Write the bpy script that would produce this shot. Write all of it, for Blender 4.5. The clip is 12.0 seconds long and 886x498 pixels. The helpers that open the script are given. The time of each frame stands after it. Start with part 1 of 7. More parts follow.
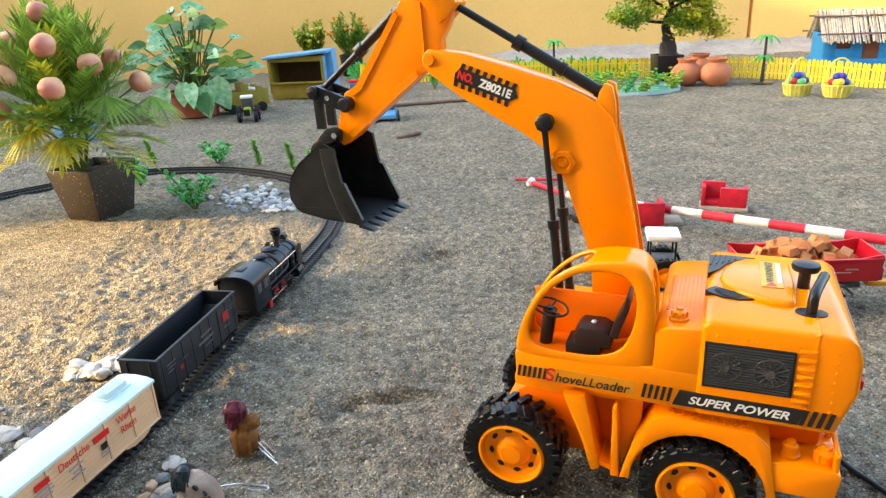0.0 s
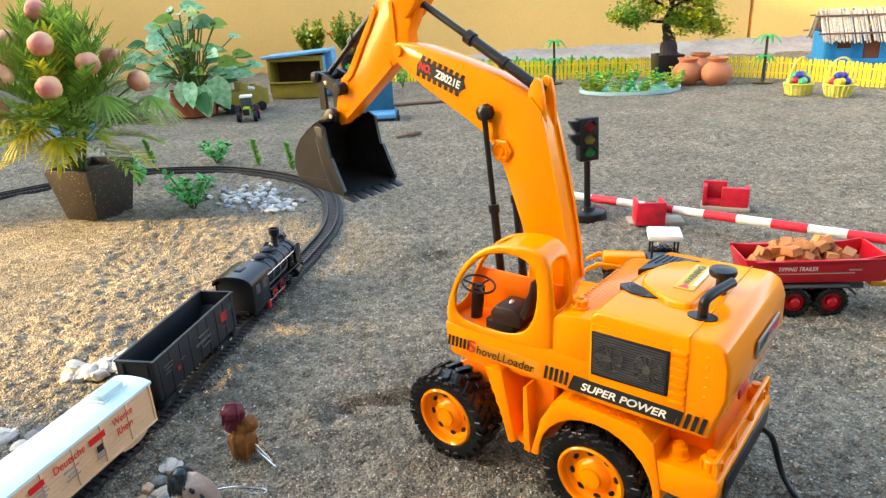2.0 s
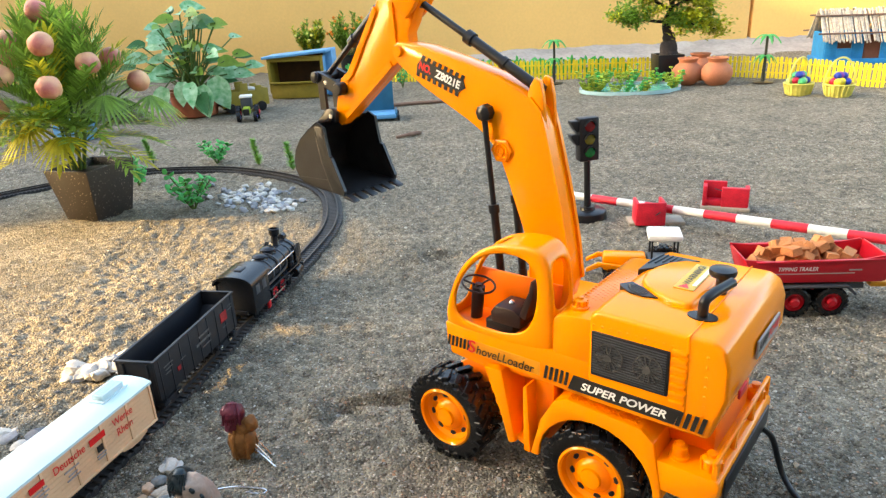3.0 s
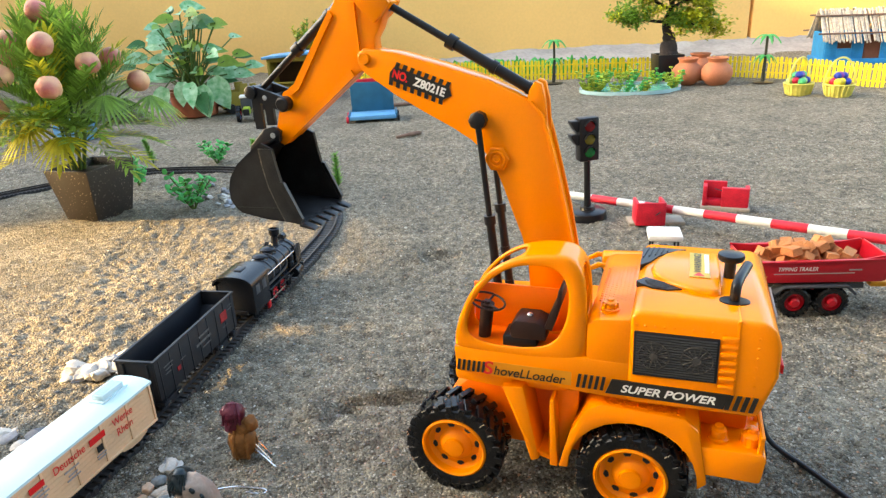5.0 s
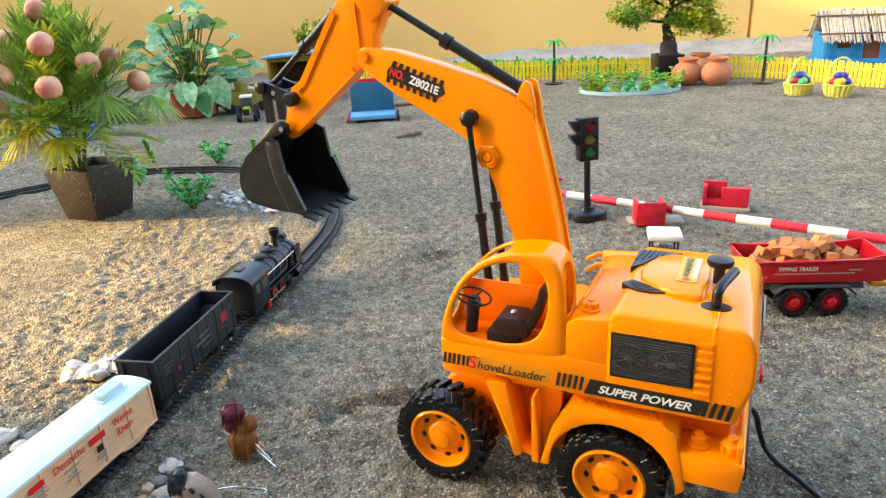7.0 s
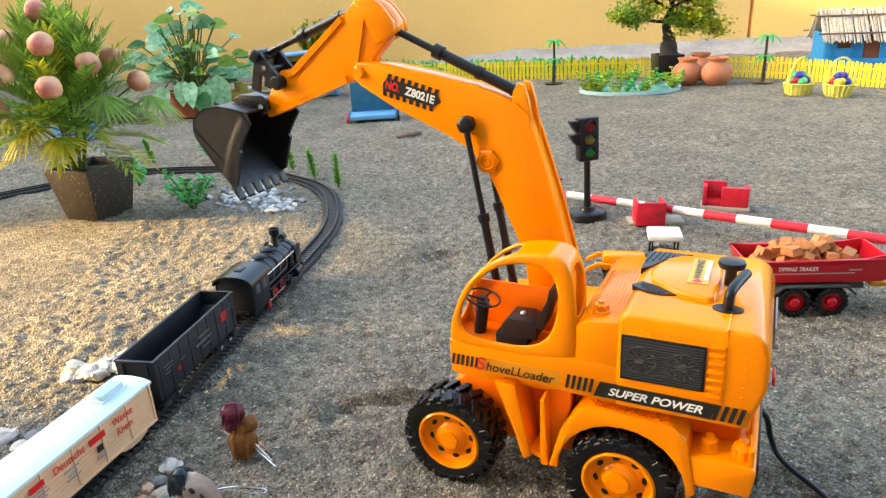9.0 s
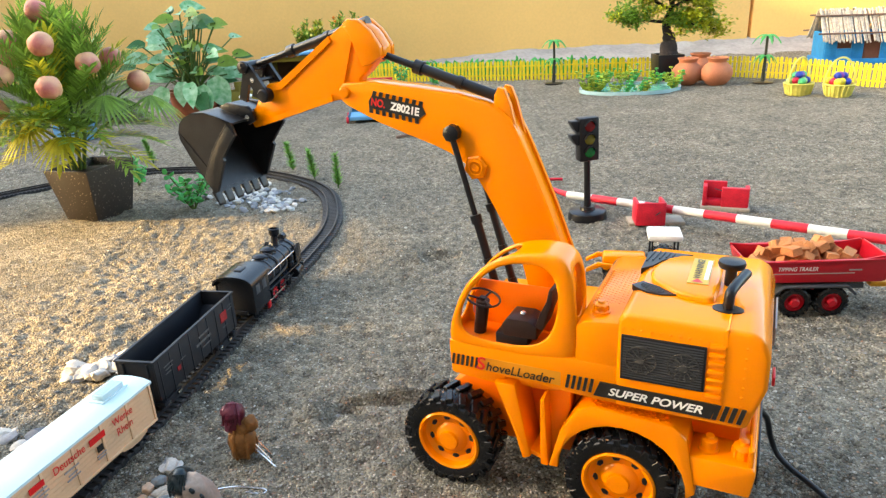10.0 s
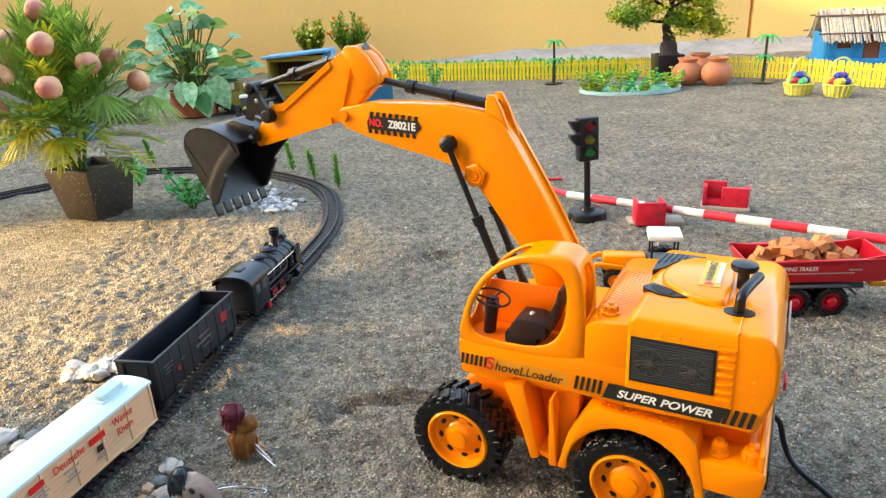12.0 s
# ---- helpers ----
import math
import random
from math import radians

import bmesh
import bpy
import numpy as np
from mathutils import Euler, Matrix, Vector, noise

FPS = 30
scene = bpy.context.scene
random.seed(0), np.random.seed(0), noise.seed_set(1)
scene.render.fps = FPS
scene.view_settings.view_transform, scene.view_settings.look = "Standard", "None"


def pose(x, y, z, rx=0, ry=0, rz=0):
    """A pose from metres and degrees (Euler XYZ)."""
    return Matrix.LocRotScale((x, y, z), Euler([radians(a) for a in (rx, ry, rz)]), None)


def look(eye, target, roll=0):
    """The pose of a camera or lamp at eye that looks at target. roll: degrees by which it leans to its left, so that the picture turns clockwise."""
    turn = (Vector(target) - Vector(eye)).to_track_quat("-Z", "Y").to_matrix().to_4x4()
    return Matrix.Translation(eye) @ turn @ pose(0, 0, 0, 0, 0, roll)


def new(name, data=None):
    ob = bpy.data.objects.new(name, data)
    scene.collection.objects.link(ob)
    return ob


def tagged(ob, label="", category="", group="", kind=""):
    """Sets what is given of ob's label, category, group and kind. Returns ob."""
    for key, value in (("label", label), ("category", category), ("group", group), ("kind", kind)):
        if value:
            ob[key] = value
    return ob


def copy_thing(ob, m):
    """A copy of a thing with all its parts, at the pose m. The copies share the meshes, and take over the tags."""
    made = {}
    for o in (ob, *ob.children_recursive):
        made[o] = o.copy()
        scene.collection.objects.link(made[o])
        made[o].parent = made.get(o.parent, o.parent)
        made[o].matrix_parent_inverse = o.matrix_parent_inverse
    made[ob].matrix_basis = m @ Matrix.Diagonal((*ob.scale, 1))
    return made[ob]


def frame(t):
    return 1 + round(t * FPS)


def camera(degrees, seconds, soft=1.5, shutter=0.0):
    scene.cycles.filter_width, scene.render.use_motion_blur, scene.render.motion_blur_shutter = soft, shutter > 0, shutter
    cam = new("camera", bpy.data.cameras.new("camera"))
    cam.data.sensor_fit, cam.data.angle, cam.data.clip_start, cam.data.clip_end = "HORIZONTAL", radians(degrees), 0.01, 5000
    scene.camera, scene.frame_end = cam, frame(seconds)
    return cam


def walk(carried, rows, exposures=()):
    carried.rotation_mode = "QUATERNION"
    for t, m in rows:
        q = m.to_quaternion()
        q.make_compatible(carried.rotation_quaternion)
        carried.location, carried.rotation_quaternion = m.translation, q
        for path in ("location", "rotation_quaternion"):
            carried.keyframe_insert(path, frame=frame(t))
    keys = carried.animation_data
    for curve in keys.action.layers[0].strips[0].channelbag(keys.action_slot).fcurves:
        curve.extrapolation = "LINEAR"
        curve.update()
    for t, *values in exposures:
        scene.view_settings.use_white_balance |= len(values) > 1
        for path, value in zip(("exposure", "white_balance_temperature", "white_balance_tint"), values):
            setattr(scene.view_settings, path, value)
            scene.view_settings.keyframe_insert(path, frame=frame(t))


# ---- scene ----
# The camera stands on a tripod; only a slight settling at the very start.
EYE = Vector((0.0, 0.0, 0.3356))
AHEAD = Vector((0.0, math.cos(radians(20.977)), -math.sin(radians(20.977))))
cam = camera(66.68, 12.0, soft=1.35)
walk(cam, [(0.0, look(EYE - AHEAD * 0.006, EYE + AHEAD, -2.963)),
           (0.4, look(EYE, EYE + AHEAD, -2.963)),
           (12.0, look(EYE, EYE + AHEAD, -2.963))],
     exposures=[(0.0, 3.07, 6800, 6), (12.0, 3.07, 6800, 6)])

# ---- light: low evening sun from the left through a gap in an added, unseen wall, open sky above
SUN_ELEV, SUN_AZ = radians(18.0), radians(2.0)
world = bpy.data.worlds.new("sky")
world.use_nodes = True
scene.world = world
wn = world.node_tree.nodes
sky = wn.new("ShaderNodeTexSky")
sky.sky_type, sky.sun_disc = "NISHITA", False
sky.sun_elevation, sky.sun_rotation = SUN_ELEV, radians(-90.0)
sky.dust_density, sky.air_density, sky.ozone_density = 3.0, 1.0, 0.6
wn["Background"].inputs["Strength"].default_value = 0.15
world.node_tree.links.new(sky.outputs["Color"], wn["Background"].inputs["Color"])
sun_data = bpy.data.lights.new("sun", "SUN")
sun_data.energy, sun_data.angle, sun_data.color = 2.6, radians(1.2), (1.0, 0.64, 0.25)
sun = new("sun", sun_data)
sun.matrix_basis = look((0, 0, 5), (math.cos(SUN_AZ) * math.cos(SUN_ELEV), math.sin(SUN_AZ) * math.cos(SUN_ELEV), 5 - math.sin(SUN_ELEV)))


# ---- materials
def mat(name, color, rough=0.5, metal=0.0, vary=0.18, scale=40.0, bump=0.15, grain=500.0, dist=0.0006, color2=None,
        coat=0.0, glow=None, leaf=0.0, island=0.0):
    m = bpy.data.materials.new(name)
    m.use_nodes = True
    nt = m.node_tree
    n, link = nt.nodes, nt.links.new
    b = n["Principled BSDF"]
    b.inputs["Metallic"].default_value = metal
    b.inputs["Coat Weight"].default_value = coat
    b.inputs["Specular IOR Level"].default_value = 0.34
    co = n.new("ShaderNodeTexCoord").outputs["Object"]
    big, fine = n.new("ShaderNodeTexNoise"), n.new("ShaderNodeTexNoise")
    big.inputs["Scale"].default_value, fine.inputs["Scale"].default_value = scale, grain
    big.inputs["Detail"].default_value, fine.inputs["Detail"].default_value = 4.0, 3.0
    link(co, big.inputs["Vector"]), link(co, fine.inputs["Vector"])
    c2 = color2 or tuple(c * (1 - vary) for c in color)
    ramp = n.new("ShaderNodeValToRGB")
    ramp.color_ramp.elements[0].position, ramp.color_ramp.elements[1].position = 0.32, 0.68
    ramp.color_ramp.elements[0].color, ramp.color_ramp.elements[1].color = (*c2, 1), (*color, 1)
    link(big.outputs["Fac"], ramp.inputs["Fac"])
    out = ramp.outputs["Color"]
    speck = n.new("ShaderNodeMix")
    speck.data_type, speck.blend_type = "RGBA", "MULTIPLY"
    tint = n.new("ShaderNodeMapRange")
    tint.inputs["From Min"].default_value, tint.inputs["From Max"].default_value = 0.3, 0.7
    tint.inputs["To Min"].default_value, tint.inputs["To Max"].default_value = 1 - vary * 0.7, 1.0
    link(fine.outputs["Fac"], tint.inputs["Value"])
    speck.inputs["Factor"].default_value = 1.0
    link(out, speck.inputs[6]), link(tint.outputs["Result"], speck.inputs[7])
    out = speck.outputs[2]
    if island:
        geo, hsv = n.new("ShaderNodeNewGeometry"), n.new("ShaderNodeHueSaturation")
        mr = n.new("ShaderNodeMapRange")
        mr.inputs["To Min"].default_value, mr.inputs["To Max"].default_value = 1 - island, 1 + island
        link(geo.outputs["Random Per Island"], mr.inputs["Value"])
        link(mr.outputs["Result"], hsv.inputs["Value"]), link(out, hsv.inputs["Color"])
        out = hsv.outputs["Color"]
    link(out, b.inputs["Base Color"])
    rr = n.new("ShaderNodeMapRange")
    rr.inputs["To Min"].default_value, rr.inputs["To Max"].default_value = rough * 0.85, min(1.0, rough * 1.2)
    link(big.outputs["Fac"], rr.inputs["Value"]), link(rr.outputs["Result"], b.inputs["Roughness"])
    bp = n.new("ShaderNodeBump")
    bp.inputs["Strength"].default_value, bp.inputs["Distance"].default_value = bump, dist
    link(fine.outputs["Fac"], bp.inputs["Height"]), link(bp.outputs["Normal"], b.inputs["Normal"])
    if glow:
        b.inputs["Emission Color"].default_value, b.inputs["Emission Strength"].default_value = (*color, 1), glow
    if leaf:
        tr, mix = n.new("ShaderNodeBsdfTranslucent"), n.new("ShaderNodeMixShader")
        link(out, tr.inputs["Color"])
        mix.inputs["Fac"].default_value = leaf
        link(b.outputs["BSDF"], mix.inputs[1]), link(tr.outputs["BSDF"], mix.inputs[2])
        link(mix.outputs["Shader"], n["Material Output"].inputs["Surface"])
    return m


def sand_material():
    m = bpy.data.materials.new("coarse_sand")
    m.use_nodes = True
    nt = m.node_tree
    n, link = nt.nodes, nt.links.new
    b = n["Principled BSDF"]
    b.inputs["Roughness"].default_value = 0.9
    b.inputs["Specular IOR Level"].default_value = 0.2
    co = n.new("ShaderNodeTexCoord").outputs["Object"]
    vor, vor2, cloud, fine = (n.new("ShaderNodeTexVoronoi"), n.new("ShaderNodeTexVoronoi"), n.new("ShaderNodeTexNoise"), n.new("ShaderNodeTexNoise"))
    vor.inputs["Scale"].default_value, vor2.inputs["Scale"].default_value = 560.0, 240.0
    cloud.inputs["Scale"].default_value, cloud.inputs["Detail"].default_value = 10.0, 8.0
    cloud.inputs["Roughness"].default_value = 0.68
    fine.inputs["Scale"].default_value, fine.inputs["Detail"].default_value = 120.0, 5.0
    for t in (vor, vor2, cloud, fine):
        link(co, t.inputs["Vector"])
    sep = n.new("ShaderNodeSeparateColor")
    link(vor.outputs["Color"], sep.inputs["Color"])
    ramp = n.new("ShaderNodeValToRGB")
    stops = ((0.0, (0.120, 0.102, 0.080)), (0.18, (0.190, 0.167, 0.130)), (0.40, (0.245, 0.222, 0.172)), (0.58, (0.240, 0.232, 0.205)), (0.75, (0.300, 0.270, 0.205)), (0.92, (0.370, 0.335, 0.262)), (1.0, (0.48, 0.45, 0.37)))
    els = ramp.color_ramp.elements
    els[0].position, els[0].color = stops[0][0], (*stops[0][1], 1)
    els[1].position, els[1].color = stops[-1][0], (*stops[-1][1], 1)
    for p, c in stops[1:-1]:
        e = els.new(p)
        e.color = (*c, 1)
    link(sep.outputs["Red"], ramp.inputs["Fac"])
    mul = n.new("ShaderNodeMix")
    mul.data_type, mul.blend_type = "RGBA", "MULTIPLY"
    mul.inputs["Factor"].default_value = 1.0
    cr = n.new("ShaderNodeValToRGB")
    cr.color_ramp.elements[0].position, cr.color_ramp.elements[1].position = 0.35, 0.68
    cr.color_ramp.elements[0].color, cr.color_ramp.elements[1].color = (0.72, 0.70, 0.66, 1), (1.16, 1.12, 1.05, 1)
    link(cloud.outputs["Fac"], cr.inputs["Fac"])
    link(ramp.outputs["Color"], mul.inputs[6]), link(cr.outputs["Color"], mul.inputs[7])
    # shade between clumps a few millimetres wide, painted in as random darker patches
    clump, mr, mul2 = n.new("ShaderNodeTexNoise"), n.new("ShaderNodeMapRange"), n.new("ShaderNodeMix")
    clump.inputs["Scale"].default_value, clump.inputs["Detail"].default_value = 85.0, 3.0
    link(co, clump.inputs["Vector"]), link(clump.outputs["Fac"], mr.inputs["Value"])
    mr.inputs["From Min"].default_value, mr.inputs["From Max"].default_value = 0.36, 0.62
    mr.inputs["To Min"].default_value, mr.inputs["To Max"].default_value = 0.60, 1.10
    mul2.data_type, mul2.blend_type = "RGBA", "MULTIPLY"
    mul2.inputs["Factor"].default_value = 1.0
    link(mul.outputs[2], mul2.inputs[6]), link(mr.outputs["Result"], mul2.inputs[7])
    link(mul2.outputs[2], b.inputs["Base Color"])
    add = n.new("ShaderNodeMath")
    add.operation = "ADD"
    link(vor.outputs["Distance"], add.inputs[0]), link(vor2.outputs["Distance"], add.inputs[1])
    add2 = n.new("ShaderNodeMath")
    add2.operation = "ADD"
    link(add.outputs[0], add2.inputs[0]), link(fine.outputs["Fac"], add2.inputs[1])
    bp = n.new("ShaderNodeBump")
    bp.inputs["Strength"].default_value, bp.inputs["Distance"].default_value = 0.75, 0.0040
    bp.invert = True
    link(add2.outputs[0], bp.inputs["Height"]), link(bp.outputs["Normal"], b.inputs["Normal"])
    return m


SAND = sand_material()
ORANGE = mat("orange_plastic", (0.97, 0.268, 0.0015), 0.16, vary=0.05, scale=25, bump=0.04, grain=900, dist=0.0003)
# same orange plastic, darker and redder to paint shade on recessed parts
SHADED_ORANGE = mat("shaded_orange_plastic", (0.92, 0.165, 0.002), 0.36, vary=0.06, bump=0.04, grain=900, dist=0.0003)
for plastic in (ORANGE, SHADED_ORANGE):
    plastic.node_tree.nodes["Principled BSDF"].inputs["Specular IOR Level"].default_value = 0.28
BLACK = mat("black_plastic", (0.013, 0.013, 0.015), 0.32, vary=0.3, bump=0.1, grain=800)
BUCKET = mat("scuffed_black_plastic", (0.022, 0.022, 0.024), 0.36, vary=0.6, scale=90, bump=0.2, grain=900)
WORN_EDGE = mat("scuffed_plastic_edge", (0.16, 0.14, 0.12), 0.5, vary=0.6, scale=300)
RUBBER = mat("tyre_rubber", (0.010, 0.010, 0.011), 0.26, vary=0.4, scale=120, bump=0.3, grain=900)
BROWN_SEAT = mat("dark_brown_plastic", (0.035, 0.016, 0.012), 0.4, vary=0.3, bump=0.2, grain=900)
DECAL_BLACK = mat("black_print", (0.02, 0.018, 0.016), 0.35, vary=0.1)
DECAL_RED = mat("red_print", (0.75, 0.02, 0.02), 0.35, vary=0.1)
MARK_RED = mat("dull_red_print", (0.38, 0.02, 0.025), 0.45, vary=0.4, scale=300)
DECAL_WHITE = mat("white_print", (0.82, 0.82, 0.80), 0.35, vary=0.05)
DECAL_GOLD = mat("gold_print", (0.62, 0.42, 0.04), 0.35, vary=0.1)
FADED_PRINT = mat("faded_grey_print", (0.15, 0.145, 0.14), 0.5, vary=0.5, scale=400)
DECAL_GREY = mat("grey_print", (0.35, 0.33, 0.32), 0.4, vary=0.1)
CHROME = mat("bright_steel", (0.75, 0.75, 0.75), 0.25, metal=1.0, vary=0.1)
RED = mat("red_plastic", (0.62, 0.012, 0.02), 0.35, vary=0.15, bump=0.06)
WHITE = mat("white_plastic", (0.80, 0.80, 0.78), 0.4, vary=0.08, bump=0.06)
PAINT_WHITE = mat("worn_white_paint", (0.78, 0.77, 0.72), 0.55, vary=0.2, scale=70)
PAINT_RED = mat("worn_red_paint", (0.74, 0.018, 0.045), 0.5, vary=0.3, scale=70)
CREAM = mat("cream_plastic", (0.78, 0.50, 0.29), 0.5, vary=0.08, bump=0.1)
ROOF_WHITE = mat("white_wagon_roof", (0.58, 0.75, 0.77), 0.35, vary=0.05)
LOCO_BLACK = mat("glossy_black_locomotive", (0.014, 0.016, 0.021), 0.24, vary=0.3, bump=0.12)
WAGON_BLACK = mat("matt_black_wagon", (0.017, 0.019, 0.025), 0.45, vary=0.25, bump=0.1)
TRACK = mat("dark_track_plastic", (0.024, 0.026, 0.034), 0.42, vary=0.4, scale=80, color2=(0.055, 0.052, 0.048))
DUSTY_STEEL = mat("dusty_rail", (0.035, 0.035, 0.04), 0.35, metal=0.2, vary=0.4, scale=90)
TERRACOTTA = mat("terracotta", (0.56, 0.20, 0.095), 0.75, vary=0.25, scale=18, bump=0.3, grain=300)
BRICK = mat("small_clay_brick", (0.62, 0.25, 0.09), 0.85, vary=0.3, scale=60, bump=0.4, grain=500, island=0.2)
POT_BLACK = mat("speckled_black_pot", (0.035, 0.028, 0.024), 0.45, vary=0.35, scale=300, bump=0.15, grain=600)
for node in POT_BLACK.node_tree.nodes:
    if node.type == "VALTORGB":
        node.color_ramp.elements[0].position, node.color_ramp.elements[1].position = 0.64, 0.69
        node.color_ramp.elements[0].color, node.color_ramp.elements[1].color = (0.035, 0.027, 0.022, 1), (0.30, 0.25, 0.20, 1)
FENCE_YELLOW = mat("yellow_picket", (0.86, 0.66, 0.02), 0.5, vary=0.2, scale=40)
HUT_BLUE = mat("blue_painted_wall", (0.02, 0.24, 0.55), 0.6, vary=0.25, scale=30)
HUT_BROWN = mat("brown_window_paper", (0.20, 0.07, 0.035), 0.7, vary=0.2)
STRAW = mat("dry_straw", (0.70, 0.58, 0.44), 0.8, vary=0.35, scale=90, island=0.25)
TWIG = mat("brown_twig", (0.22, 0.13, 0.09), 0.8, vary=0.3, scale=90)
WALL_PAINT = mat("ochre_wall_paint", (0.93, 0.55, 0.175), 0.85, vary=0.09, scale=1.6, bump=0.25, grain=90, dist=0.002)
PLASTER = mat("grey_plaster", (0.42, 0.39, 0.36), 0.9, vary=0.3, scale=9, bump=0.5, grain=60, dist=0.004)
GREEN_TOY = mat("bright_green_plastic", (0.10, 0.52, 0.12), 0.45, vary=0.25, scale=60, leaf=0.25, island=0.25)
SPIKE_GREEN = mat("yellowish_green_plastic", (0.22, 0.50, 0.07), 0.45, vary=0.3, leaf=0.3, island=0.35)
YELLOWGREEN = mat("yellow_green_plastic", (0.40, 0.55, 0.05), 0.45, vary=0.25, leaf=0.25, island=0.25)
LEAF = mat("plant_leaf", (0.29, 0.48, 0.065), 0.34, vary=0.35, scale=30, leaf=0.52, island=0.35)
# yellow-green foliage; on the peach plant's low leaves it paints in sunlight
LEAF_YELLOW_SUNLIT = mat("yellow_green_sunlit_leaf", (0.60, 0.60, 0.035), 0.45, vary=0.3, scale=30, leaf=0.45, island=0.3)
LEAF_DARK = mat("dark_green_leaf", (0.06, 0.21, 0.06), 0.45, vary=0.35, scale=30, leaf=0.25, island=0.35)
LEAF_PALE = mat("pale_variegated_leaf", (0.42, 0.62, 0.40), 0.4, scale=55, color2=(0.10, 0.34, 0.12), leaf=0.25, island=0.3)
STEM = mat("green_stem", (0.09, 0.16, 0.03), 0.5, vary=0.3)
BARK = mat("grey_bark", (0.055, 0.045, 0.045), 0.8, vary=0.4, scale=60, bump=0.6, grain=200, dist=0.003)
PEACH = mat("peach_skin", (0.56, 0.16, 0.15), 0.55, vary=0.15, scale=24, color2=(0.80, 0.50, 0.24), bump=0.05)
PEBBLE_WHITE = mat("white_pebble", (0.66, 0.63, 0.57), 0.6, vary=0.25, scale=60, bump=0.2, island=0.2)
PEBBLE_GREY = mat("grey_pebble", (0.30, 0.31, 0.33), 0.6, vary=0.3, scale=60, bump=0.2, island=0.3)
CARVED_WOOD = mat("carved_brown_wood", (0.32, 0.13, 0.03), 0.5, vary=0.4, scale=120, bump=0.4, grain=350, dist=0.0012)
MAROON = mat("maroon_paint", (0.13, 0.012, 0.03), 0.45, vary=0.4, scale=120, bump=0.4, grain=350, dist=0.001)
OLIVE = mat("olive_yellow_paint", (0.30, 0.22, 0.025), 0.6, vary=0.25, scale=40)
SKY_BLUE = mat("sky_blue_paint", (0.13, 0.36, 0.62), 0.5, vary=0.2, scale=40)
TEAL_BLUE = mat("teal_blue_paint", (0.02, 0.13, 0.22), 0.55, vary=0.2, scale=40)
WATER = mat("pale_pond_plastic", (0.42, 0.62, 0.62), 0.15, vary=0.15, scale=30)
BASKET = mat("pale_yellow_basket", (0.72, 0.66, 0.14), 0.55, vary=0.15, scale=80)
DARK_GREY = mat("dark_grey_plastic", (0.06, 0.065, 0.075), 0.45, vary=0.2)
FAN_GREY = mat("fan_black", (0.075, 0.073, 0.072), 0.25, vary=0.2)
GRIT = mat("damp_grit", (0.46, 0.25, 0.13), 0.7, vary=0.4, island=0.6)
CABLE = mat("black_cable", (0.015, 0.016, 0.018), 0.35, vary=0.2)


# ---- mesh helpers
def part(name, bm, material, parent=None, label="", smooth=38.0, m=None):
    bmesh.ops.recalc_face_normals(bm, faces=bm.faces)
    me = bpy.data.meshes.new(name)
    bm.to_mesh(me)
    bm.free()
    me.materials.append(material)
    if smooth:
        me.shade_smooth()
        me.set_sharp_from_angle(angle=radians(smooth))
    ob = new(name, me)
    if parent is not None:
        ob.parent = parent
    if m is not None:
        ob.matrix_basis = m
    if label:
        ob["label"] = label
    return ob


def thing(name, m, label, category, group="", kind=""):
    ob = new(name)
    ob.empty_display_size = 0.02
    ob.matrix_basis = m
    return tagged(ob, label, category, group, kind)


def bevel(bm, width, segments=2, angle=25.0):
    if width:
        edges = [e for e in bm.edges if len(e.link_faces) == 2 and e.calc_face_angle() > radians(angle)]
        bmesh.ops.bevel(bm, geom=edges, offset=width, segments=segments, profile=0.5, affect="EDGES", clamp_overlap=True)
    return bm


def add_box(bm, c, s, rot=None):
    m = Matrix.Translation(c) @ (rot or Matrix()) @ Matrix.Diagonal((*s, 1))
    bmesh.ops.create_cube(bm, size=1.0, matrix=m)
    return bm


def box(c, s, bev=0.0, rot=None, segments=2):
    return bevel(add_box(bmesh.new(), c, s, rot), bev, segments)


def add_prism(bm, prof, y0, y1):
    a = [bm.verts.new((x, y0, z)) for x, z in prof]
    b = [bm.verts.new((x, y1, z)) for x, z in prof]
    bm.faces.new(a), bm.faces.new(b[::-1])
    for i in range(len(a)):
        j = (i + 1) % len(a)
        bm.faces.new((a[j], a[i], b[i], b[j]))
    return bm


def prism(prof, y0, y1, bev=0.0, segments=2, angle=25.0):
    bm = add_prism(bmesh.new(), prof, y0, y1)
    bmesh.ops.recalc_face_normals(bm, faces=bm.faces)
    return bevel(bm, bev, segments, angle)


def add_rod(bm, p0, p1, r0, r1=None, seg=14):
    p0, p1 = Vector(p0), Vector(p1)
    d = p1 - p0
    m = Matrix.Translation((p0 + p1) / 2) @ d.to_track_quat("Z", "Y").to_matrix().to_4x4()
    bmesh.ops.create_cone(bm, cap_ends=True, segments=seg, radius1=r0, radius2=r0 if r1 is None else r1, depth=d.length, matrix=m)
    return bm


def rod(p0, p1, r0, r1=None, seg=14):
    return add_rod(bmesh.new(), p0, p1, r0, r1, seg)


